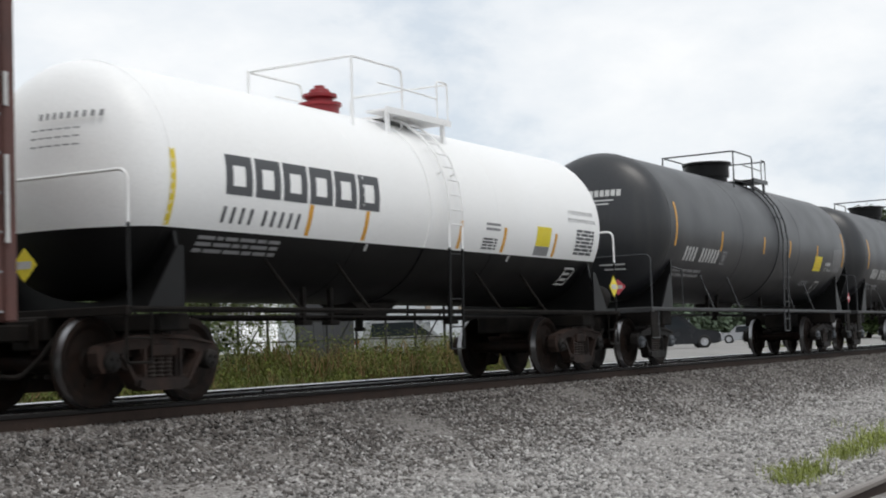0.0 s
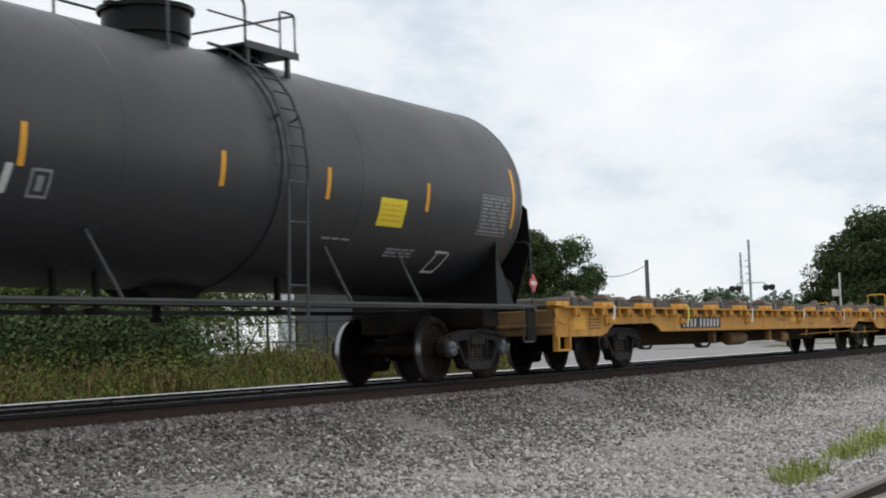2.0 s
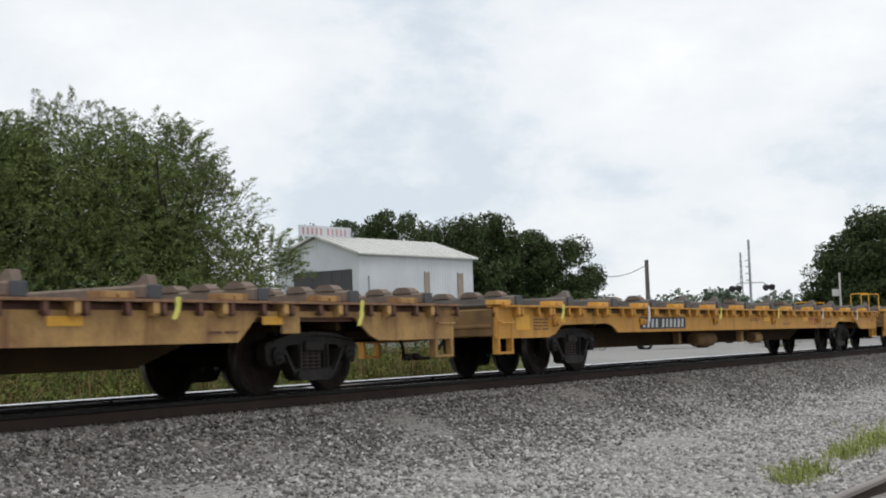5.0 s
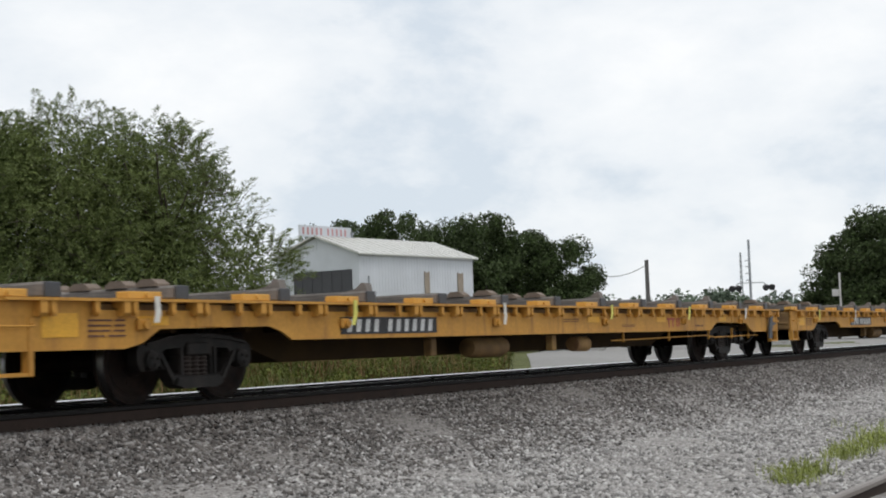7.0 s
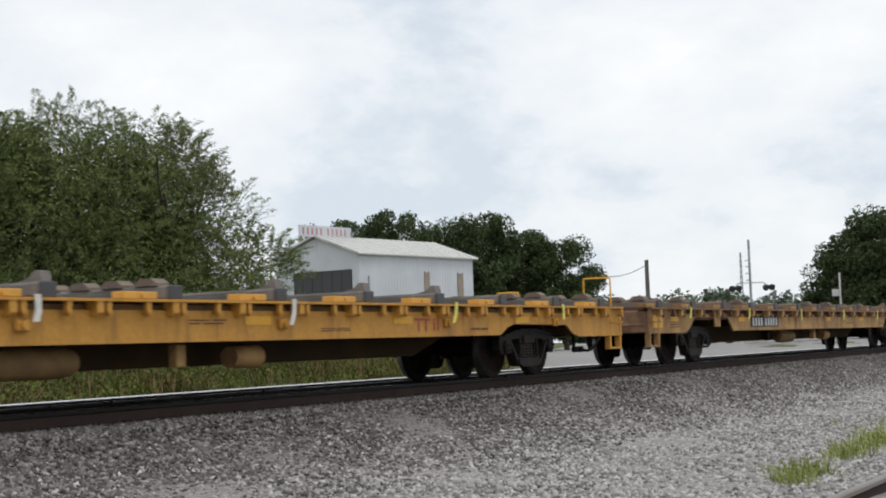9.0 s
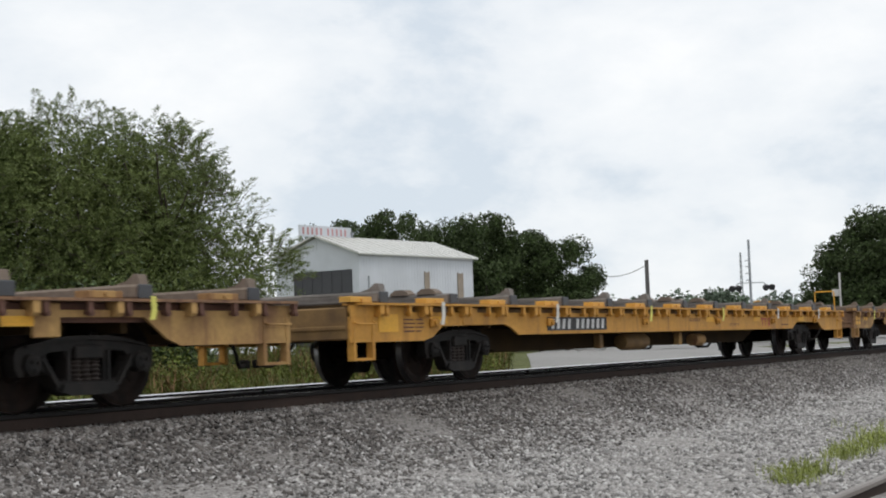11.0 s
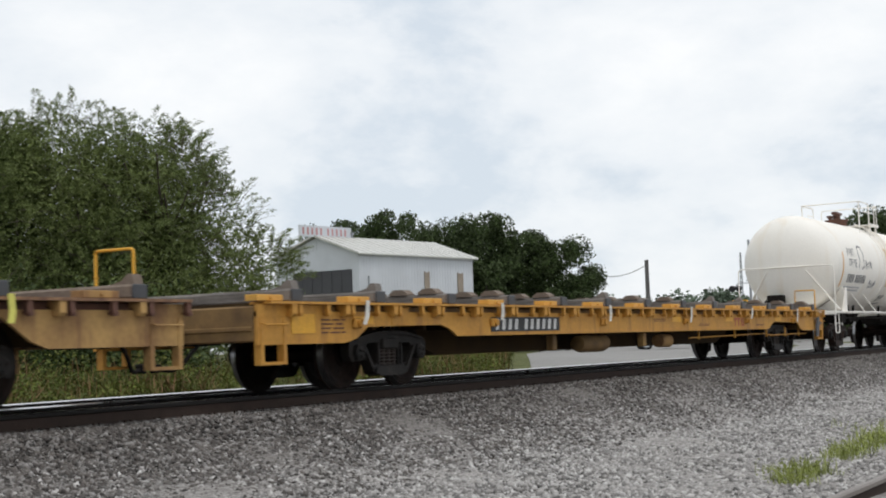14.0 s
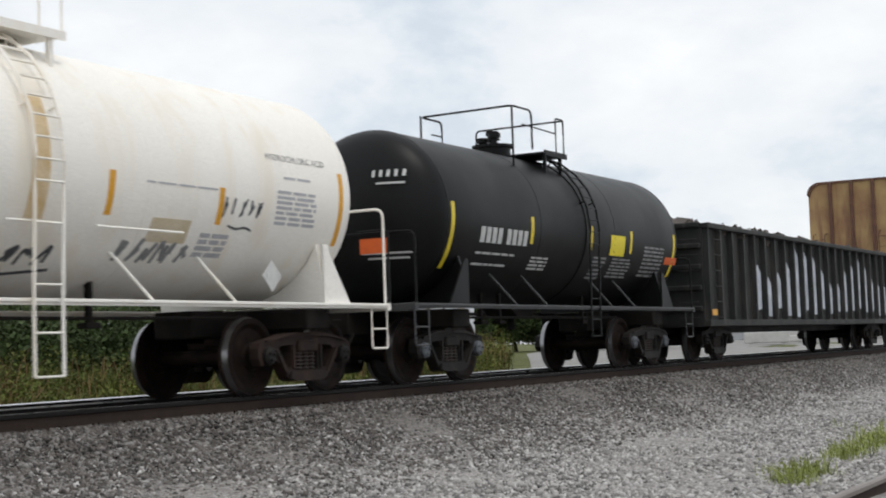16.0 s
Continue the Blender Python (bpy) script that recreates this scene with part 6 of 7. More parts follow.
    for s, e, L, sag in runs:
        k = len(s)
        per = 96
        t = rng.uniform(0, 1, (k, per, 1)) ** 0.85
        q = s[:, None] + e[:, None] * L[:, None, None] * t
        q[..., 2:] -= sag * L[:, None, None] * t * t
        q += rng.normal(0, 1, q.shape) * 0.05 * (1.15 - 0.8 * t)
        pts.append(q.reshape(-1, 3))
        for i in range(0, k, 1 if sag < 0.4 else 3):
            line = [Vector(tuple((s[i] + e[i] * L[i] * u - np.array([0, 0, sag * L[i] * u * u])) @ R3)) for u in (0, 0.35, 0.7, 1.0)]
            tube(twig, line, [0.011, 0.009, 0.006, 0.003], 3, False)
    part("twig", twig, M_BARK, tree)["kind"] = "stuff"
    outer = sum(len(p) for p in pts)
    # the shaded heart of the fuller masses
    for cx, cz, rx, rz, dense in masses:
        k = int((8200 if dense > 0.85 else 1500) * rx)
        d = rng.normal(size=(k, 3))
        d /= np.linalg.norm(d, axis=1, keepdims=True)
        d *= rng.uniform(0.02, 0.80, (k, 1)) ** 0.42
        pts.append(np.array([cx, 0, cz]) + d * np.array([rx, rx * 0.9, rz]))
    pts = np.concatenate(pts)
    size = np.concatenate([np.full(outer, 0.072), np.full(len(pts) - outer, 0.13)])
    v, f = leaf_cloud(pts * np.array([1, 1, 1.035]) @ R3, size, rng, 0.3, 0.36)
    part("crown", raw_mesh("crown", v, f, M_LEAF), None, tree)


def crown_mesh(seed, w, h, n, leaf, material, base=1.2):
    """A broad crown: lumps of leaf clusters round a domed form, with gaps and an uneven outline."""
    rng = np.random.default_rng(seed)
    pts = []
    lumps = 70
    for i in range(lumps):
        a, r = rng.uniform(0, 2 * math.pi), rng.uniform(0, 1) ** 0.5
        z = base + (h - base) * rng.uniform(0.0, 1.0)
        lim = math.sqrt(max(0.05, 1 - ((z - base) / (h - base) * 1.0 - 0.25) ** 2 / 0.9))
        c = np.array([math.cos(a) * r * w * lim * 0.85, math.sin(a) * r * w * lim * 0.85, z])
        k = int(n / lumps)
        d = rng.normal(size=(k, 3))
        d /= np.linalg.norm(d, axis=1, keepdims=True)
        size = rng.uniform(0.16, 0.34) * w
        pts.append(c + d * size * (rng.uniform(0.35, 1.0, (k, 1)) ** 0.5) * np.array([1, 1, 0.75]))
    pts = np.concatenate(pts)
    pts[:, 2] = np.clip(pts[:, 2], 0.3, None)
    v, f = leaf_cloud(pts, leaf, rng, 0.2, 0.7)
    return raw_mesh("crown", v, f, material)


def far_trees():
    crowns = [crown_mesh(41 + i, 3.2, 7.6, 21000, 0.19, M_LEAF2) for i in range(4)]
    bm = BM()
    limb(bm, (0, 0, -0.1), (0.1, 0.1, 4.5), 0.22, 0.08, random.Random(3))
    trunk = mesh_of("trunk", bm, M_BARK)
    pr = random.Random(8)

    def tree(bearing, dist, height, wide, i, label, group):
        t = thing("broadleaf_tree", label, "tree", group, at=Matrix.Translation(polar(bearing, dist, -0.05)) @ Matrix.Rotation(pr.uniform(0, 6.28), 4, "Z"))
        s = Matrix.Diagonal((wide / 3.2, wide / 3.2, height / 7.9, 1))
        part("trunk", trunk, None, t).matrix_basis = s
        part("crown", crowns[i % 4], None, t).matrix_basis = s
    for i, (b, h, w) in enumerate(((33.9, 9.0, 2.3), (32.3, 9.9, 2.9), (31.0, 9.6, 2.8), (29.8, 9.2, 3.0), (28.7, 9.3, 2.8), (27.6, 9.2, 3.0), (26.5, 8.9, 3.0), (25.5, 8.2, 3.0), (24.5, 7.5, 2.9), (23.9, 5.4, 2.0), (33.0, 8.0, 2.6), (28.0, 6.0, 3.5), (25.2, 5.2, 3.2), (30.4, 6.0, 3.5))):
        tree(b, 100 + 5 * math.sin(i * 2.3), h, w, i, "dark green broadleaf tree behind the shed", "trees behind the shed")
    for i, (b, h, w) in enumerate(((14.9, 4.2, 2.6), (14.2, 8.0, 3.2), (13.4, 9.6, 3.8), (12.4, 10.6, 4.4), (11.2, 11.2, 4.8), (9.8, 11.0, 4.6), (13.2, 5.0, 4.0), (11.8, 5.5, 4.5))):
        tree(b, 128 + 4 * math.sin(i * 1.7), h, w, i + 1, "dark green broadleaf tree at the road end", "trees at the road end")
    rng = np.random.default_rng(77)
    pts = []
    for i in range(60):
        b = 14.0 + 10.5 * i / 60 + pr.uniform(-0.15, 0.15)
        c = polar(b, pr.uniform(250, 300), 0)
        h = pr.choice((4.5, 5.5, 6.5, 7.5, 9.0))
        k = 700
        d = rng.normal(size=(k, 3))
        d /= np.linalg.norm(d, axis=1, keepdims=True)
        d *= rng.uniform(0, 1, (k, 1)) ** 0.4 * np.array([3.2, 3.2, h * 0.5])
        pts.append(np.array(tuple(c)) + d + np.array([0, 0, h * 0.5]))
    pts = np.concatenate(pts)
    pts[:, 2] = np.clip(pts[:, 2], 0, None)
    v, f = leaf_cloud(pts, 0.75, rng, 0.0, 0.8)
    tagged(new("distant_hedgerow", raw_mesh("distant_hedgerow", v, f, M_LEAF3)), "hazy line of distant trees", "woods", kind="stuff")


def blades(name, label, material, roots, heights, per, rng, spread=0.16, width=0.022):
    """Tufts of bent blades and small stem leaves, joined in one object."""
    vs, fs = [], []
    k = len(roots)
    for j in range(per):
        a = rng.uniform(0, 2 * math.pi, k)
        lean = rng.uniform(0.05, 0.55, k)
        h = heights * rng.uniform(0.5, 1.05, k)
        p = roots + np.stack([rng.normal(0, spread, k), rng.normal(0, spread, k), np.zeros(k)], -1)
        d = np.stack([np.cos(a) * lean, np.sin(a) * lean, np.ones(k)], -1)
        w = np.stack([-np.sin(a), np.cos(a), np.zeros(k)], -1) * (width * rng.uniform(0.6, 1.6, k))[:, None]
        mid_ = p + d * (h * 0.55)[:, None]
        tip = p + d * h[:, None] + np.stack([np.cos(a) * lean * h * 0.5, np.sin(a) * lean * h * 0.5, -0.1 * h], -1)
        base = len(vs) * 5 * k
        vs.append(np.stack([p - w * 0.6, p + w * 0.6, mid_ + w, tip, mid_ - w], 1).reshape(-1, 3))
        i = np.arange(k)[:, None] * 5 + j * 5 * k
        fs.append(np.concatenate([i + np.array([[0, 1, 2, 4]]), i + np.array([[4, 2, 3, 3]])], 0))
    v = np.concatenate(vs)
    f = np.concatenate(fs)
    quads = f[f[:, 2] != f[:, 3]]
    tris = f[f[:, 2] == f[:, 3]][:, :3]
    me = raw_mesh(name, v, np.concatenate([quads[:, [0, 1, 2]], quads[:, [0, 2, 3]], tris]), material)
    return tagged(new(name, me), label, "weeds", kind="stuff")


def build_weeds():
    rng = np.random.default_rng(61)
    k = 6200
    y = 15.9 + 13.0 * rng.uniform(0, 1, k) ** 1.3
    far_x = y / math.tan(radians(26.6)) - 0.6
    x = 6 + (far_x - 6) * rng.uniform(0, 1, k)
    z = np.interp(y, [a for a, _ in PROFILE], [b for _, b in PROFILE])
    lump = np.array([noise.noise((a * 0.35, b * 0.5, 1.0)) for a, b in zip(x, y)])
    h = np.clip(0.48 + 1.15 * lump + 0.025 * (y - 16), 0.12, 1.5) * np.where(y < 17, 0.6, 1.0)
    blades("weed_verge", "tall yellow-green weeds along the far side of the track", M_WEED, np.stack([x, y, z - 0.02], -1), h * 0.8, 7, rng, 0.16, 0.009)
    # leafy stems among them
    pick = rng.integers(0, k, 5200)
    pts = np.stack([x, y, z], -1)[pick]
    per = 22
    n = len(pick) * per
    pts = np.repeat(pts, per, 0) + np.stack([rng.normal(0, 0.15, n), rng.normal(0, 0.15, n), rng.uniform(0.05, 1.0, n) * np.repeat(h[pick], per) * 1.15], -1)
    keep = np.array([noise.noise((a * 1.1, b * 1.1, c * 1.6)) > -0.08 for a, b, c in pts])
    v, f = leaf_cloud(pts[keep], 0.085, rng, 0.1, 0.42)
    tagged(new("leafy_weeds", raw_mesh("leafy_weeds", v, f, M_HERB)), "leafy roadside weeds with yellowing stems", "weeds", kind="stuff")
    pick = rng.integers(0, k, 1500)
    blades("dry_stalks", "dry rust-brown seed stalks among the weeds", M_STALK, np.stack([x, y, z], -1)[pick], h[pick] * 1.2, 5, rng, 0.12, 0.008)
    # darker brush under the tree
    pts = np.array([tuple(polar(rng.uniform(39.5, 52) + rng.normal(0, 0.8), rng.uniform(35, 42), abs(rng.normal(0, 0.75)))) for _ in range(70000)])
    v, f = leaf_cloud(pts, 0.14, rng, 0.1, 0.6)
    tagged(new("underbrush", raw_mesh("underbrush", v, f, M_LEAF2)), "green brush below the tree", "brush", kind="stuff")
    # bright tufts beside the siding rail
    spots = []
    for cx, cy, r, n in ((14.1, 4.10, 0.10, 10), (14.6, 4.28, 0.14, 22), (15.1, 4.15, 0.12, 18), (15.4, 4.5, 0.15, 6), (17.0, 4.32, 0.16, 18), (17.8, 4.40, 0.25, 26), (19.0, 4.45, 0.3, 34), (20.4, 4.55, 0.4, 36), (22.5, 4.65, 0.6, 40)):
        for _ in range(n):
            spots.append((rng.normal(cx, r), rng.normal(cy, r * 0.6), -0.96))
    spots = np.array(spots)
    blades("grass_tufts", "fresh green grass tufts beside the siding rail", M_GRASS, spots, np.full(len(spots), 0.21) * rng.uniform(0.3, 1.3, len(spots)), 9, rng, 0.08, 0.004)
    n = len(spots) * 9
    pts = np.repeat(spots, 9, 0) + np.stack([rng.normal(0, 0.08, n), rng.normal(0, 0.08, n), rng.uniform(0.0, 0.17, n)], -1)
    v, f = leaf_cloud(pts, 0.035, rng, -0.2, 0.4)
    tagged(new("clover_leaves", raw_mesh("clover_leaves", v, f, M_GRASS)), "small fresh green weed leaves in the gravel", "weeds", kind="stuff")


def build_shed():
    """The white metal shed: gabled, ribbed walls, open dark bay in the gable, a name board on the roof."""
    shed = thing("metal_shed", "white ribbed metal shed with a gabled roof and dark bay", "shed", at=pose(63.25, 40.3, -0.05, 0, 0, -7.1))
    L, W, e, r = 10.1, 5.72, 5.5, 6.52
    t = 0.12

    def wall(name, pts, axis, a, b, label=""):
        bm = BM()
        prism(bm, pts, a, b, plane=axis)
        return part(name, bm, M_SHED, shed, label)
    side = wall("side_wall", [(0, 0), (L, 0), (L, e), (0, e)], "xz", 0, t)
    wall("back_wall", [(0, 0), (L, 0), (L, e), (0, e)], "xz", W - t, W)
    wall("far_gable", [(0.13, 0), (W - 0.13, 0), (W - 0.13, e), (W / 2, r - 0.05), (0.13, e)], "yz", L - t, L)
    # front gable with its bay left open
    wall("front_gable", [(0.13, 0), (0.45, 0), (0.45, 4.7), (W - 1.2, 4.7), (W - 1.2, 0), (W - 0.13, 0), (W - 0.13, e), (W / 2, r - 0.05), (0.13, e)], "yz", 0, t)
    bm = BM()
    box(bm, 0.02, 0.08, 0.46, W - 1.21, 0.0, 4.69)
    door = part("bay_door", bm, M_DOORK, shed, "dark grey bay door")
    for i in range(6):
        bm = BM()
        box(bm, -0.005, 0.02, 0.5 + i * 0.68, 0.54 + i * 0.68, 0.02, 4.67)
        part("door_batten", bm, M_DOORK, door)
    for i in range(40):
        x = 0.12 + i * L / 40
        bm = BM()
        box(bm, x, x + 0.02, -0.008, 0.0, 0.0, e - 0.02)
        part("wall_rib", bm, M_SHED, side)
    for s, y0, y1 in ((0, -0.25, W / 2), (1, W + 0.25, W / 2)):
        bm = BM()
        k = (r - e) / (W / 2)
        z0 = e - 0.25 * k
        prism(bm, [(y0, z0), (y1, r), (y1, r + 0.08), (y0, z0 + 0.08)], -0.25, L + 0.25, plane="yz")
        slope = part("roof_slope", bm, M_ROOF, shed)
        n = 18
        for i in range(n):
            x = -0.2 + (L + 0.4) * i / (n - 1)
            bm = BM()
            prism(bm, [(y0, z0 + 0.08), (y1, r + 0.08), (y1, r + 0.11), (y0, z0 + 0.11)], x - 0.02, x + 0.02, plane="yz")
            part("roof_rib", bm, M_ROOF, slope)
    for a, w in ((5.55, 0.32), (8.6, 0.4)):
        bm = BM()
        box(bm, a, a + w, -0.06, -0.012, 2.4, 4.6)
        box(bm, a - 0.05, a, -0.07, -0.012, 2.35, 4.65)
        box(bm, a + w, a + w + 0.05, -0.07, -0.012, 2.35, 4.65)
        part("boarded_window", bm, M_BEIGE, shed, "narrow beige boarded window")
    bm = BM()
    box(bm, -1.4, 2.7, W / 2 - 0.1, W / 2 - 0.05, 6.5, 7.1)
    for x in (0.0, 1.4, 2.8):
        box(bm, x - 0.04, x + 0.04, W / 2 - 0.05, W / 2 + 0.02, 5.8, 7.1)
    board = part("name_board", bm, M_SHED, shed, "white name board with faded red marks")
    bm = BM()
    for x0, x1, _, _ in glyphs(-1.25, 2.45, 0, 1, [1, 1, 1, 1, 1, 0, 1, 1, 1, 1, 1], 0.62):
        box(bm, x0, x1, W / 2 - 0.112, W / 2 - 0.102, 6.62, 6.98)
    part("name_bars", bm, M_FADED, board)
    bm = BM()
    lathe(bm, [(5.9, 0.06), (6.75, 0.06), (6.75, 0.11), (6.85, 0.11), (6.85, 0.0)], "z", 8, (2.85, W / 2 - 0.1, 0))
    part("flue", bm, M_MAST, shed)
    bm = BM()
    lathe(bm, [(0, 0.05), (4.3, 0.05), (4.3, 0.0)], "z", 8, (0.4, -0.3, 0))
    part("downpipe", bm, M_MAST, shed)


def build_fence():
    """Dark pipe gates and frames in the yard before the shed."""
    fence = thing("pipe_fence", "dark iron pipe fence with braced gates", "fence", at=Matrix.Translation(polar(35.2, 50.0, -0.05)) @ Matrix.Rotation(radians(-58), 4, "Z"))
    rng = random.Random(6)
    n = 11
    for i in range(n):
        x = -4.8 + i * 1.0
        bm = BM()
        tube(bm, [(x, 0, 0), (x, 0, rng.choice((1.85, 1.85, 2.0)))], 0.045, 8)
        part("post", bm, M_IRON, fence)
    for z in (0.9, 1.55, 1.82):
        bm = BM()
        tube(bm, [(-4.8, 0.05, z), (5.2, 0.05, z)], 0.028, 6)
        part("rail", bm, M_IRON, fence)
    for a in (-2.8, -1.8, 1.2, 4.2):
        bm = BM()
        tube(bm, [(a, 0, 0.2), (a + 0.95, 0.02, 1.8)], 0.03, 6)
        part("brace", bm, M_IRON, fence)


def car_shape(name, label, paint, at, long, tall, van):
    """A parked car in side view order: body shell, glass, four wheels, lamps."""
    car = thing(name, label, "car", at=at)
    h = tall
    L = long / 2
    hood = 0.56 * h
    prof = [(-L, 0.32), (-L + 0.05, hood * 0.95), (-L + 0.18, hood + 0.05)]
    prof += [(-L + 0.35, h - 0.06), (-L + 0.7, h), (L * 0.15, h), (L * 0.48, hood + 0.06)] if van else [(-L + 0.9, hood + 0.06), (-L + 1.5, h - 0.05), (0.1, h), (L * 0.45, hood + 0.04)]
    prof += [(L - 0.25, hood - 0.08), (L - 0.02, hood * 0.72), (L, 0.34), (L - 0.35, 0.24), (-L + 0.35, 0.24)]
    bm = BM()
    prism(bm, prof, -0.88, 0.88)
    bmesh.ops.bevel(bm, geom=[e for e in bm.edges if abs(e.verts[0].co.y) == abs(e.verts[1].co.y) and e.verts[0].co.y == e.verts[1].co.y and e.is_boundary is False and len(e.link_faces) == 2 and e.calc_face_angle(0) > 0.5], offset=0.06, segments=2, affect="EDGES")
    body = part("body", bm, paint, car, smooth=True)
    for s in (-1, 1):
        bm = BM()
        y0, y1 = sorted((s * 0.885, s * 0.89))
        a, b = (-L + 0.5, L * 0.38) if van else (-L + 1.35, L * 0.33)
        prism(bm, [(a, hood + 0.06), (a + 0.12, h - 0.12), (0.05, h - 0.1), (b, hood + 0.08)], y0, y1)
        part("side_window", bm, M_GLASS, car)
    bm = BM()
    prism(bm, [(-0.7, hood + 0.1), (0.7, hood + 0.1), (0.6, h - 0.1), (-0.6, h - 0.1)], L * 0.33, L * 0.335, plane="yz")
    part("windscreen", bm, M_GLASS, car)
    for x in (-L + 0.85, L - 0.9):
        for s in (-1, 1):
            bm = BM()
            lathe(bm, [(s * 0.66, 0.0), (s * 0.66, 0.3), (s * 0.69, 0.35), (s * 0.88, 0.35), (s * 0.905, 0.31), (s * 0.90, 0.23), (s * 0.86, 0.22)], "y", 20, (x, 0, 0.35))
            w = part("wheel", bm, M_TYRE, car)
            bm = BM()
            lathe(bm, [(s * 0.87, 0.22), (s * 0.90, 0.20), (s * 0.885, 0.08), (s * 0.905, 0.05), (s * 0.905, 0.0)], "y", 14, (x, 0, 0.35))
            part("hub", bm, M_HUB, w)
    for s in (-0.65, 0.65):
        bm = BM()
        box(bm, L - 0.05, L + 0.015, s - 0.16, s + 0.16, hood * 0.66, hood * 0.84, 0.02)
        part("headlight", bm, M_HUB, car)
        bm = BM()
        box(bm, -L - 0.01, -L + 0.05, s - 0.12, s + 0.12, hood * 0.75, hood * 0.98, 0.02)
        part("tail_light", bm, M_CARR, car)


def build_lot():
    # pale gravel lot beyond the weeds, reaching to the road
    a = [polar(26.2, 33.5), polar(25.9, 47), polar(26.1, 72), polar(24.5, 180), polar(8.0, 330), polar(2.6, 330), polar(5.6, 150), polar(9.5, 88), polar(16.5, 54), polar(23.0, 39)]
    bm = BM()
    vs = [bm.verts.new((p.x, p.y, max(ground_z(p.y), -0.62) + 0.03)) for p in a]
    bm.faces.new(vs)
    bmesh.ops.triangulate(bm, faces=bm.faces[:])
    bmesh.ops.subdivide_edges(bm, edges=bm.edges[:], cuts=12, use_grid_fill=True)
    for v in bm.verts:
        v.co.z = ground_z(v.co.y) + 0.045 + 0.015 * noise.noise((v.co.x * 0.3, v.co.y * 0.3, 7))
    tagged(part("gravel_lot", bm, M_LOT), "pale gravel lot and road beyond the line", "gravel lot", kind="structure")
    car_shape("parked_suv", "dark parked sport utility car on the gravel lot", M_CARP, Matrix.Translation(polar(20.4, 79, -0.06)) @ Matrix.Rotation(radians(-62), 4, "Z"), 4.8, 1.75, True)
    car_shape("parked_car", "silver parked car on the gravel lot", M_CARS, Matrix.Translation(polar(17.6, 118, -0.05)) @ Matrix.Rotation(radians(-75), 4, "Z"), 4.5, 1.45, False)
    car_shape("parked_car", "red parked car on the gravel lot", M_CARR, Matrix.Translation(polar(16.2, 122, -0.05)) @ Matrix.Rotation(radians(-78), 4, "Z"), 4.5, 1.5, False)
    car_shape("parked_van", "silver parked van by the yard fence", M_CARS, Matrix.Translation(polar(30.6, 66, -0.05)) @ Matrix.Rotation(radians(-50), 4, "Z"), 4.9, 1.8, True)
    for b, dist, w, h in ((16.9, 88, 1.3, 0.7), (16.4, 92, 1.6, 0.45), (15.6, 96, 1.3, 0.75), (23.6, 80, 0.9, 0.4)):
        bm = BM()
        box(bm, -w, w, -0.35, 0.35, 0.06, h, 0.05)
        for x in (-w * 0.7, w * 0.7):
            box(bm, x - 0.12, x + 0.12, -0.3, 0.3, 0, 0.06)
        ob = part("concrete_block", bm, M_CONC, at=Matrix.Translation(polar(b, dist, 0.0)) @ Matrix.Rotation(radians(-70), 4, "Z"))
        tagged(ob, "pale concrete block lying on the lot", "concrete block", "blocks on the lot")


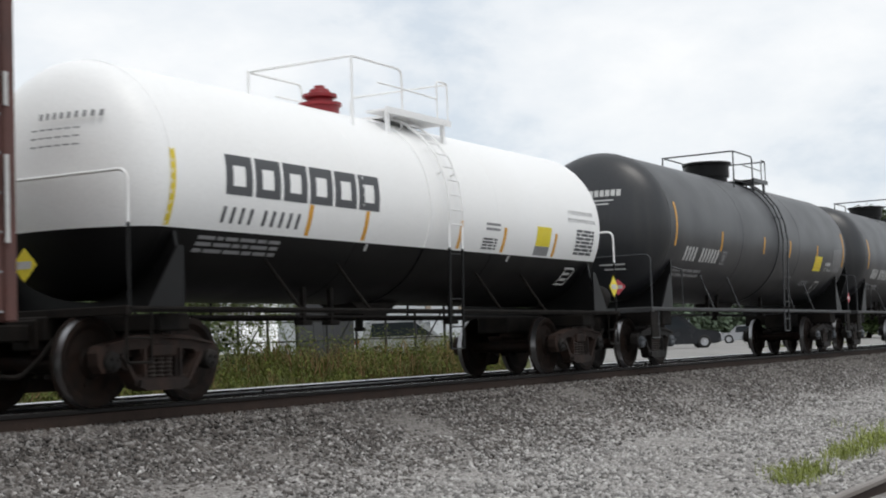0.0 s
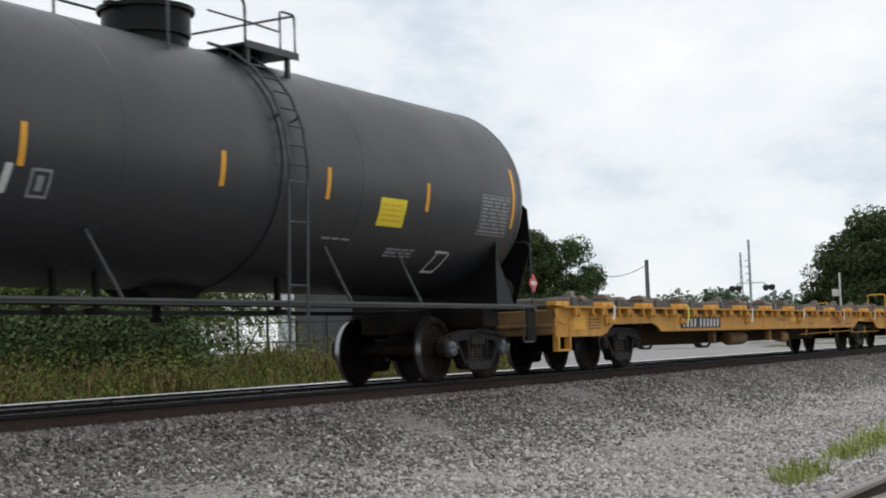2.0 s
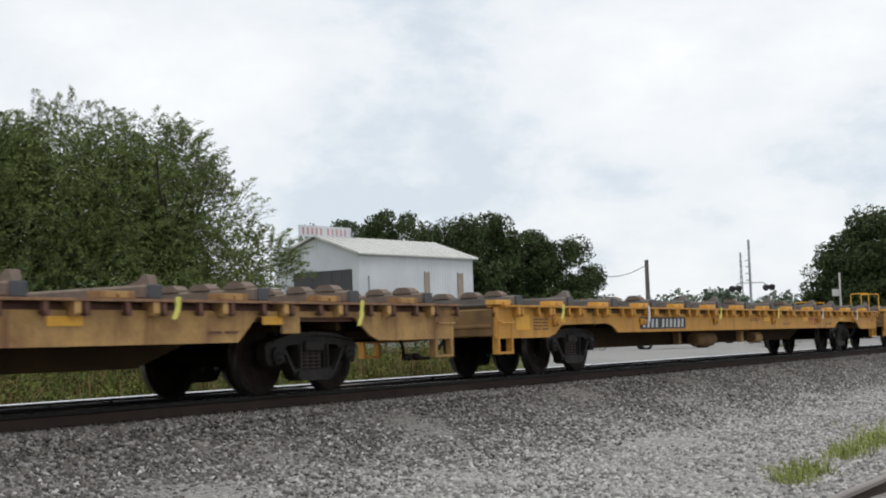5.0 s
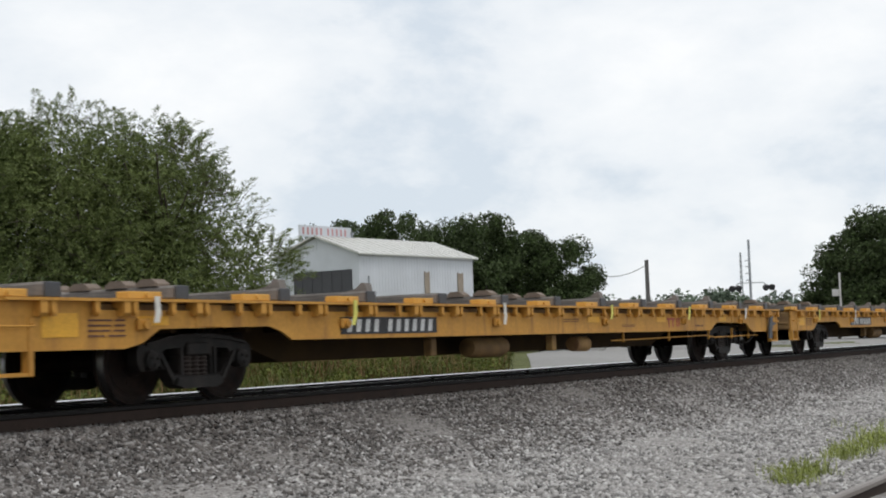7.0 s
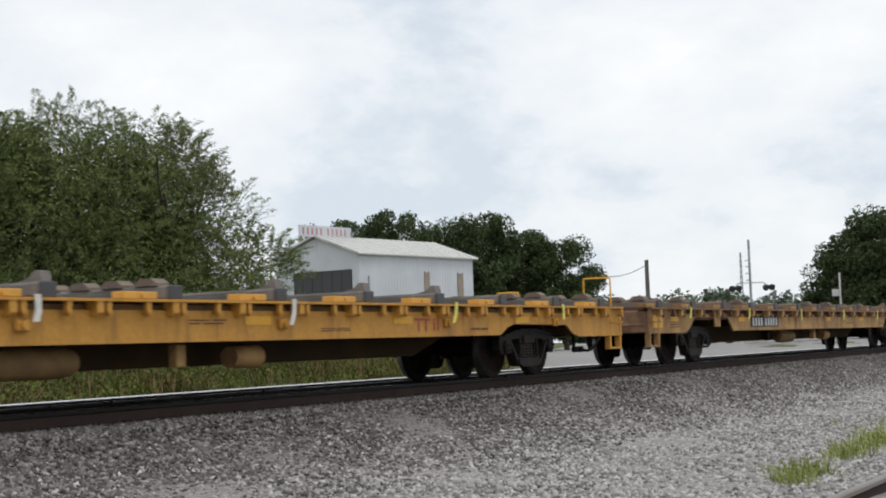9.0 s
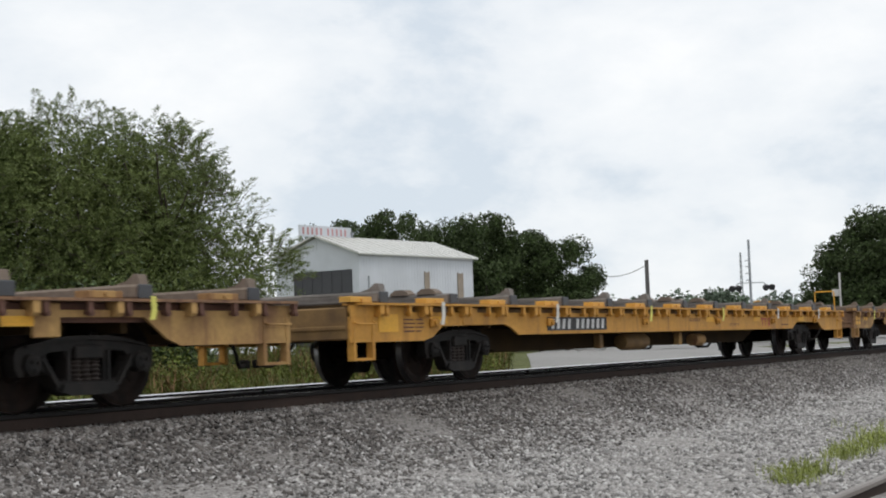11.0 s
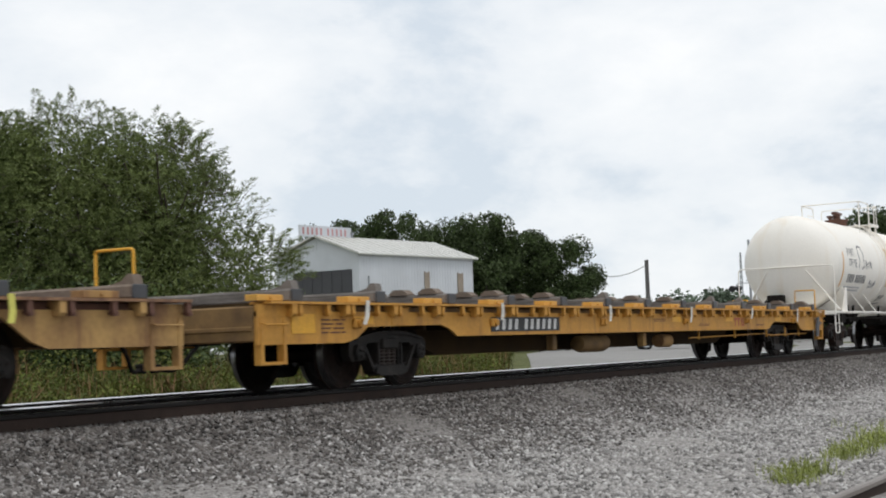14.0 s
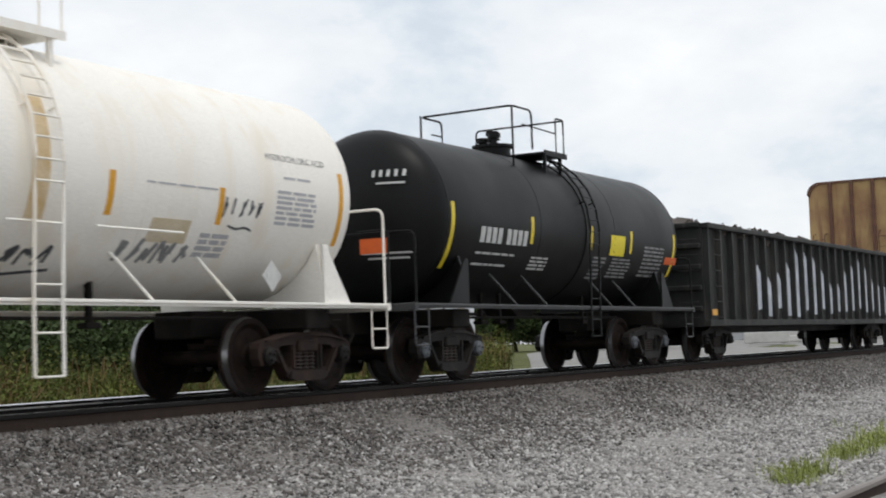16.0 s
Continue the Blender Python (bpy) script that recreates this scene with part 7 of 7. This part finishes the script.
def build_poles():
    p = thing("utility_pole", "plain grey wooden utility pole", "pole", at=Matrix.Translation(polar(21.3, 150, -0.05)))
    bm = BM()
    lathe(bm, [(0, 0.25), (8.6, 0.20), (8.65, 0.0)], "z", 10)
    part("pole_shaft", bm, M_POLE, p)
    bm = BM()
    a, b = Vector((0, 0, 8.1)), polar(24.4, 118, 7.0) - polar(21.3, 150, 0)
    tube(bm, [a.lerp(b, t) - Vector((0, 0, 1.2 * math.sin(math.pi * t))) for t in (i / 8 for i in range(9))], 0.035, 5)
    part("wire", bm, M_POLE, p)
    m = thing("radio_mast", "slender pale metal mast with side antennas", "mast", at=Matrix.Translation(polar(17.4, 200, -0.05)))
    bm = BM()
    tube(bm, [(0, 0, 0), (0, 0, 13.4)], [0.20, 0.16], 8)
    part("mast_tube", bm, M_MAST, m)
    for z in (8.0, 8.9, 9.8, 10.6):
        bm = BM()
        tube(bm, [(0, 0, z), (-0.15, 0.55, z)], 0.07, 6)
        part("antenna_arm", bm, M_MAST, m)
    m = thing("radio_mast", "faint thin lattice mast far away", "mast", at=Matrix.Translation(polar(17.72, 330, -0.05)))
    bm = BM()
    for a in (0, 2.09, 4.19):
        tube(bm, [(0.5 * math.cos(a), 0.5 * math.sin(a), 0), (0.15 * math.cos(a), 0.15 * math.sin(a), 19.0)], 0.08, 5)
    for i in range(16):
        k = 0.5 - 0.35 * i / 16
        for a in (0, 2.09, 4.19):
            tube(bm, [(k * math.cos(a), k * math.sin(a), i * 1.18), (k * math.cos(a + 2.09), k * math.sin(a + 2.09), (i + 1) * 1.18)], 0.05, 4)
    part("lattice", bm, M_MAST, m)
    # cantilever crossing signal
    c = thing("crossing_signal", "crossing signal mast with dark lamp heads on arms", "signal", at=Matrix.Translation(polar(17.4, 140, -0.05)) @ Matrix.Rotation(radians(-72.6), 4, "Z"))
    bm = BM()
    tube(bm, [(0, 0, 0), (0, 0, 6.6)], 0.10, 8)
    part("signal_post", bm, M_MAST, c)
    bm = BM()
    tube(bm, rounded([(-1.5, 0, 4.9), (-1.2, 0, 5.5), (1.3, 0, 5.5), (1.6, 0, 4.9)], 0.3), 0.05, 6)
    part("signal_arm", bm, M_MAST, c)
    for s in (-1.7, -1.1, 1.4, 1.95):
        bm = BM()
        lathe(bm, [(-0.1, 0.0), (-0.1, 0.3), (-0.06, 0.3), (-0.06, 0.16), (0.16, 0.15), (0.16, 0.0)], "y", 14, (s, 0, 5.0))
        tube(bm, [(s, -0.1, 5.2), (s + 0.25, -0.55, 5.15)], 0.08, 6)
        part("lamp_head", bm, M_IRON, c)
    t = thing("yard_lamp", "pale post with a small box lamp", "lamp", at=Matrix.Translation(polar(14.1, 110, -0.05)))
    bm = BM()
    tube(bm, [(0, 0, 0), (0, 0, 4.9)], 0.075, 8)
    part("lamp_post", bm, M_CONC, t)
    bm = BM()
    box(bm, -0.15, 0.15, 0.1, 0.55, 3.2, 3.7, 0.03)
    part("lamp_box", bm, M_CONC, t)


big_tree()
far_trees()
build_weeds()
build_shed()
build_fence()
build_lot()
build_poles()


# ---- movement ----
def motions():
    for car, x in CARS:
        walk(car, [(t, pose(x - SPEED * (t + d), TRACK_Y, 0)) for t, d in TIMING])
    # the wheels roll: one turn of the tread for its length of rail
    step = 1.0 / 30.0
    turn = -math.degrees(SPEED * step / WHEEL_R)
    for w, x in WHEELSETS:
        walk(w, [(i * step, pose(x, 0, 0.457, 0, turn * i, 0)) for i in range(481)])


# seconds, and by how much the train runs ahead of an even pace
TIMING = [(0.0, 0.0), (0.5, 0.016), (1.0, 0.018), (1.5, 0.006), (2.0, 0.004), (2.5, -0.008), (3.0, 0.0), (3.5, 0.0), (4.0, 0.008), (6.5, 0.012), (7.0, 0.016), (7.5, -0.012), (8.0, -0.016), (8.5, -0.012), (9.0, -0.002), (11.5, 0.004), (13.0, 0.002), (16.0, 0.003)]
motions()
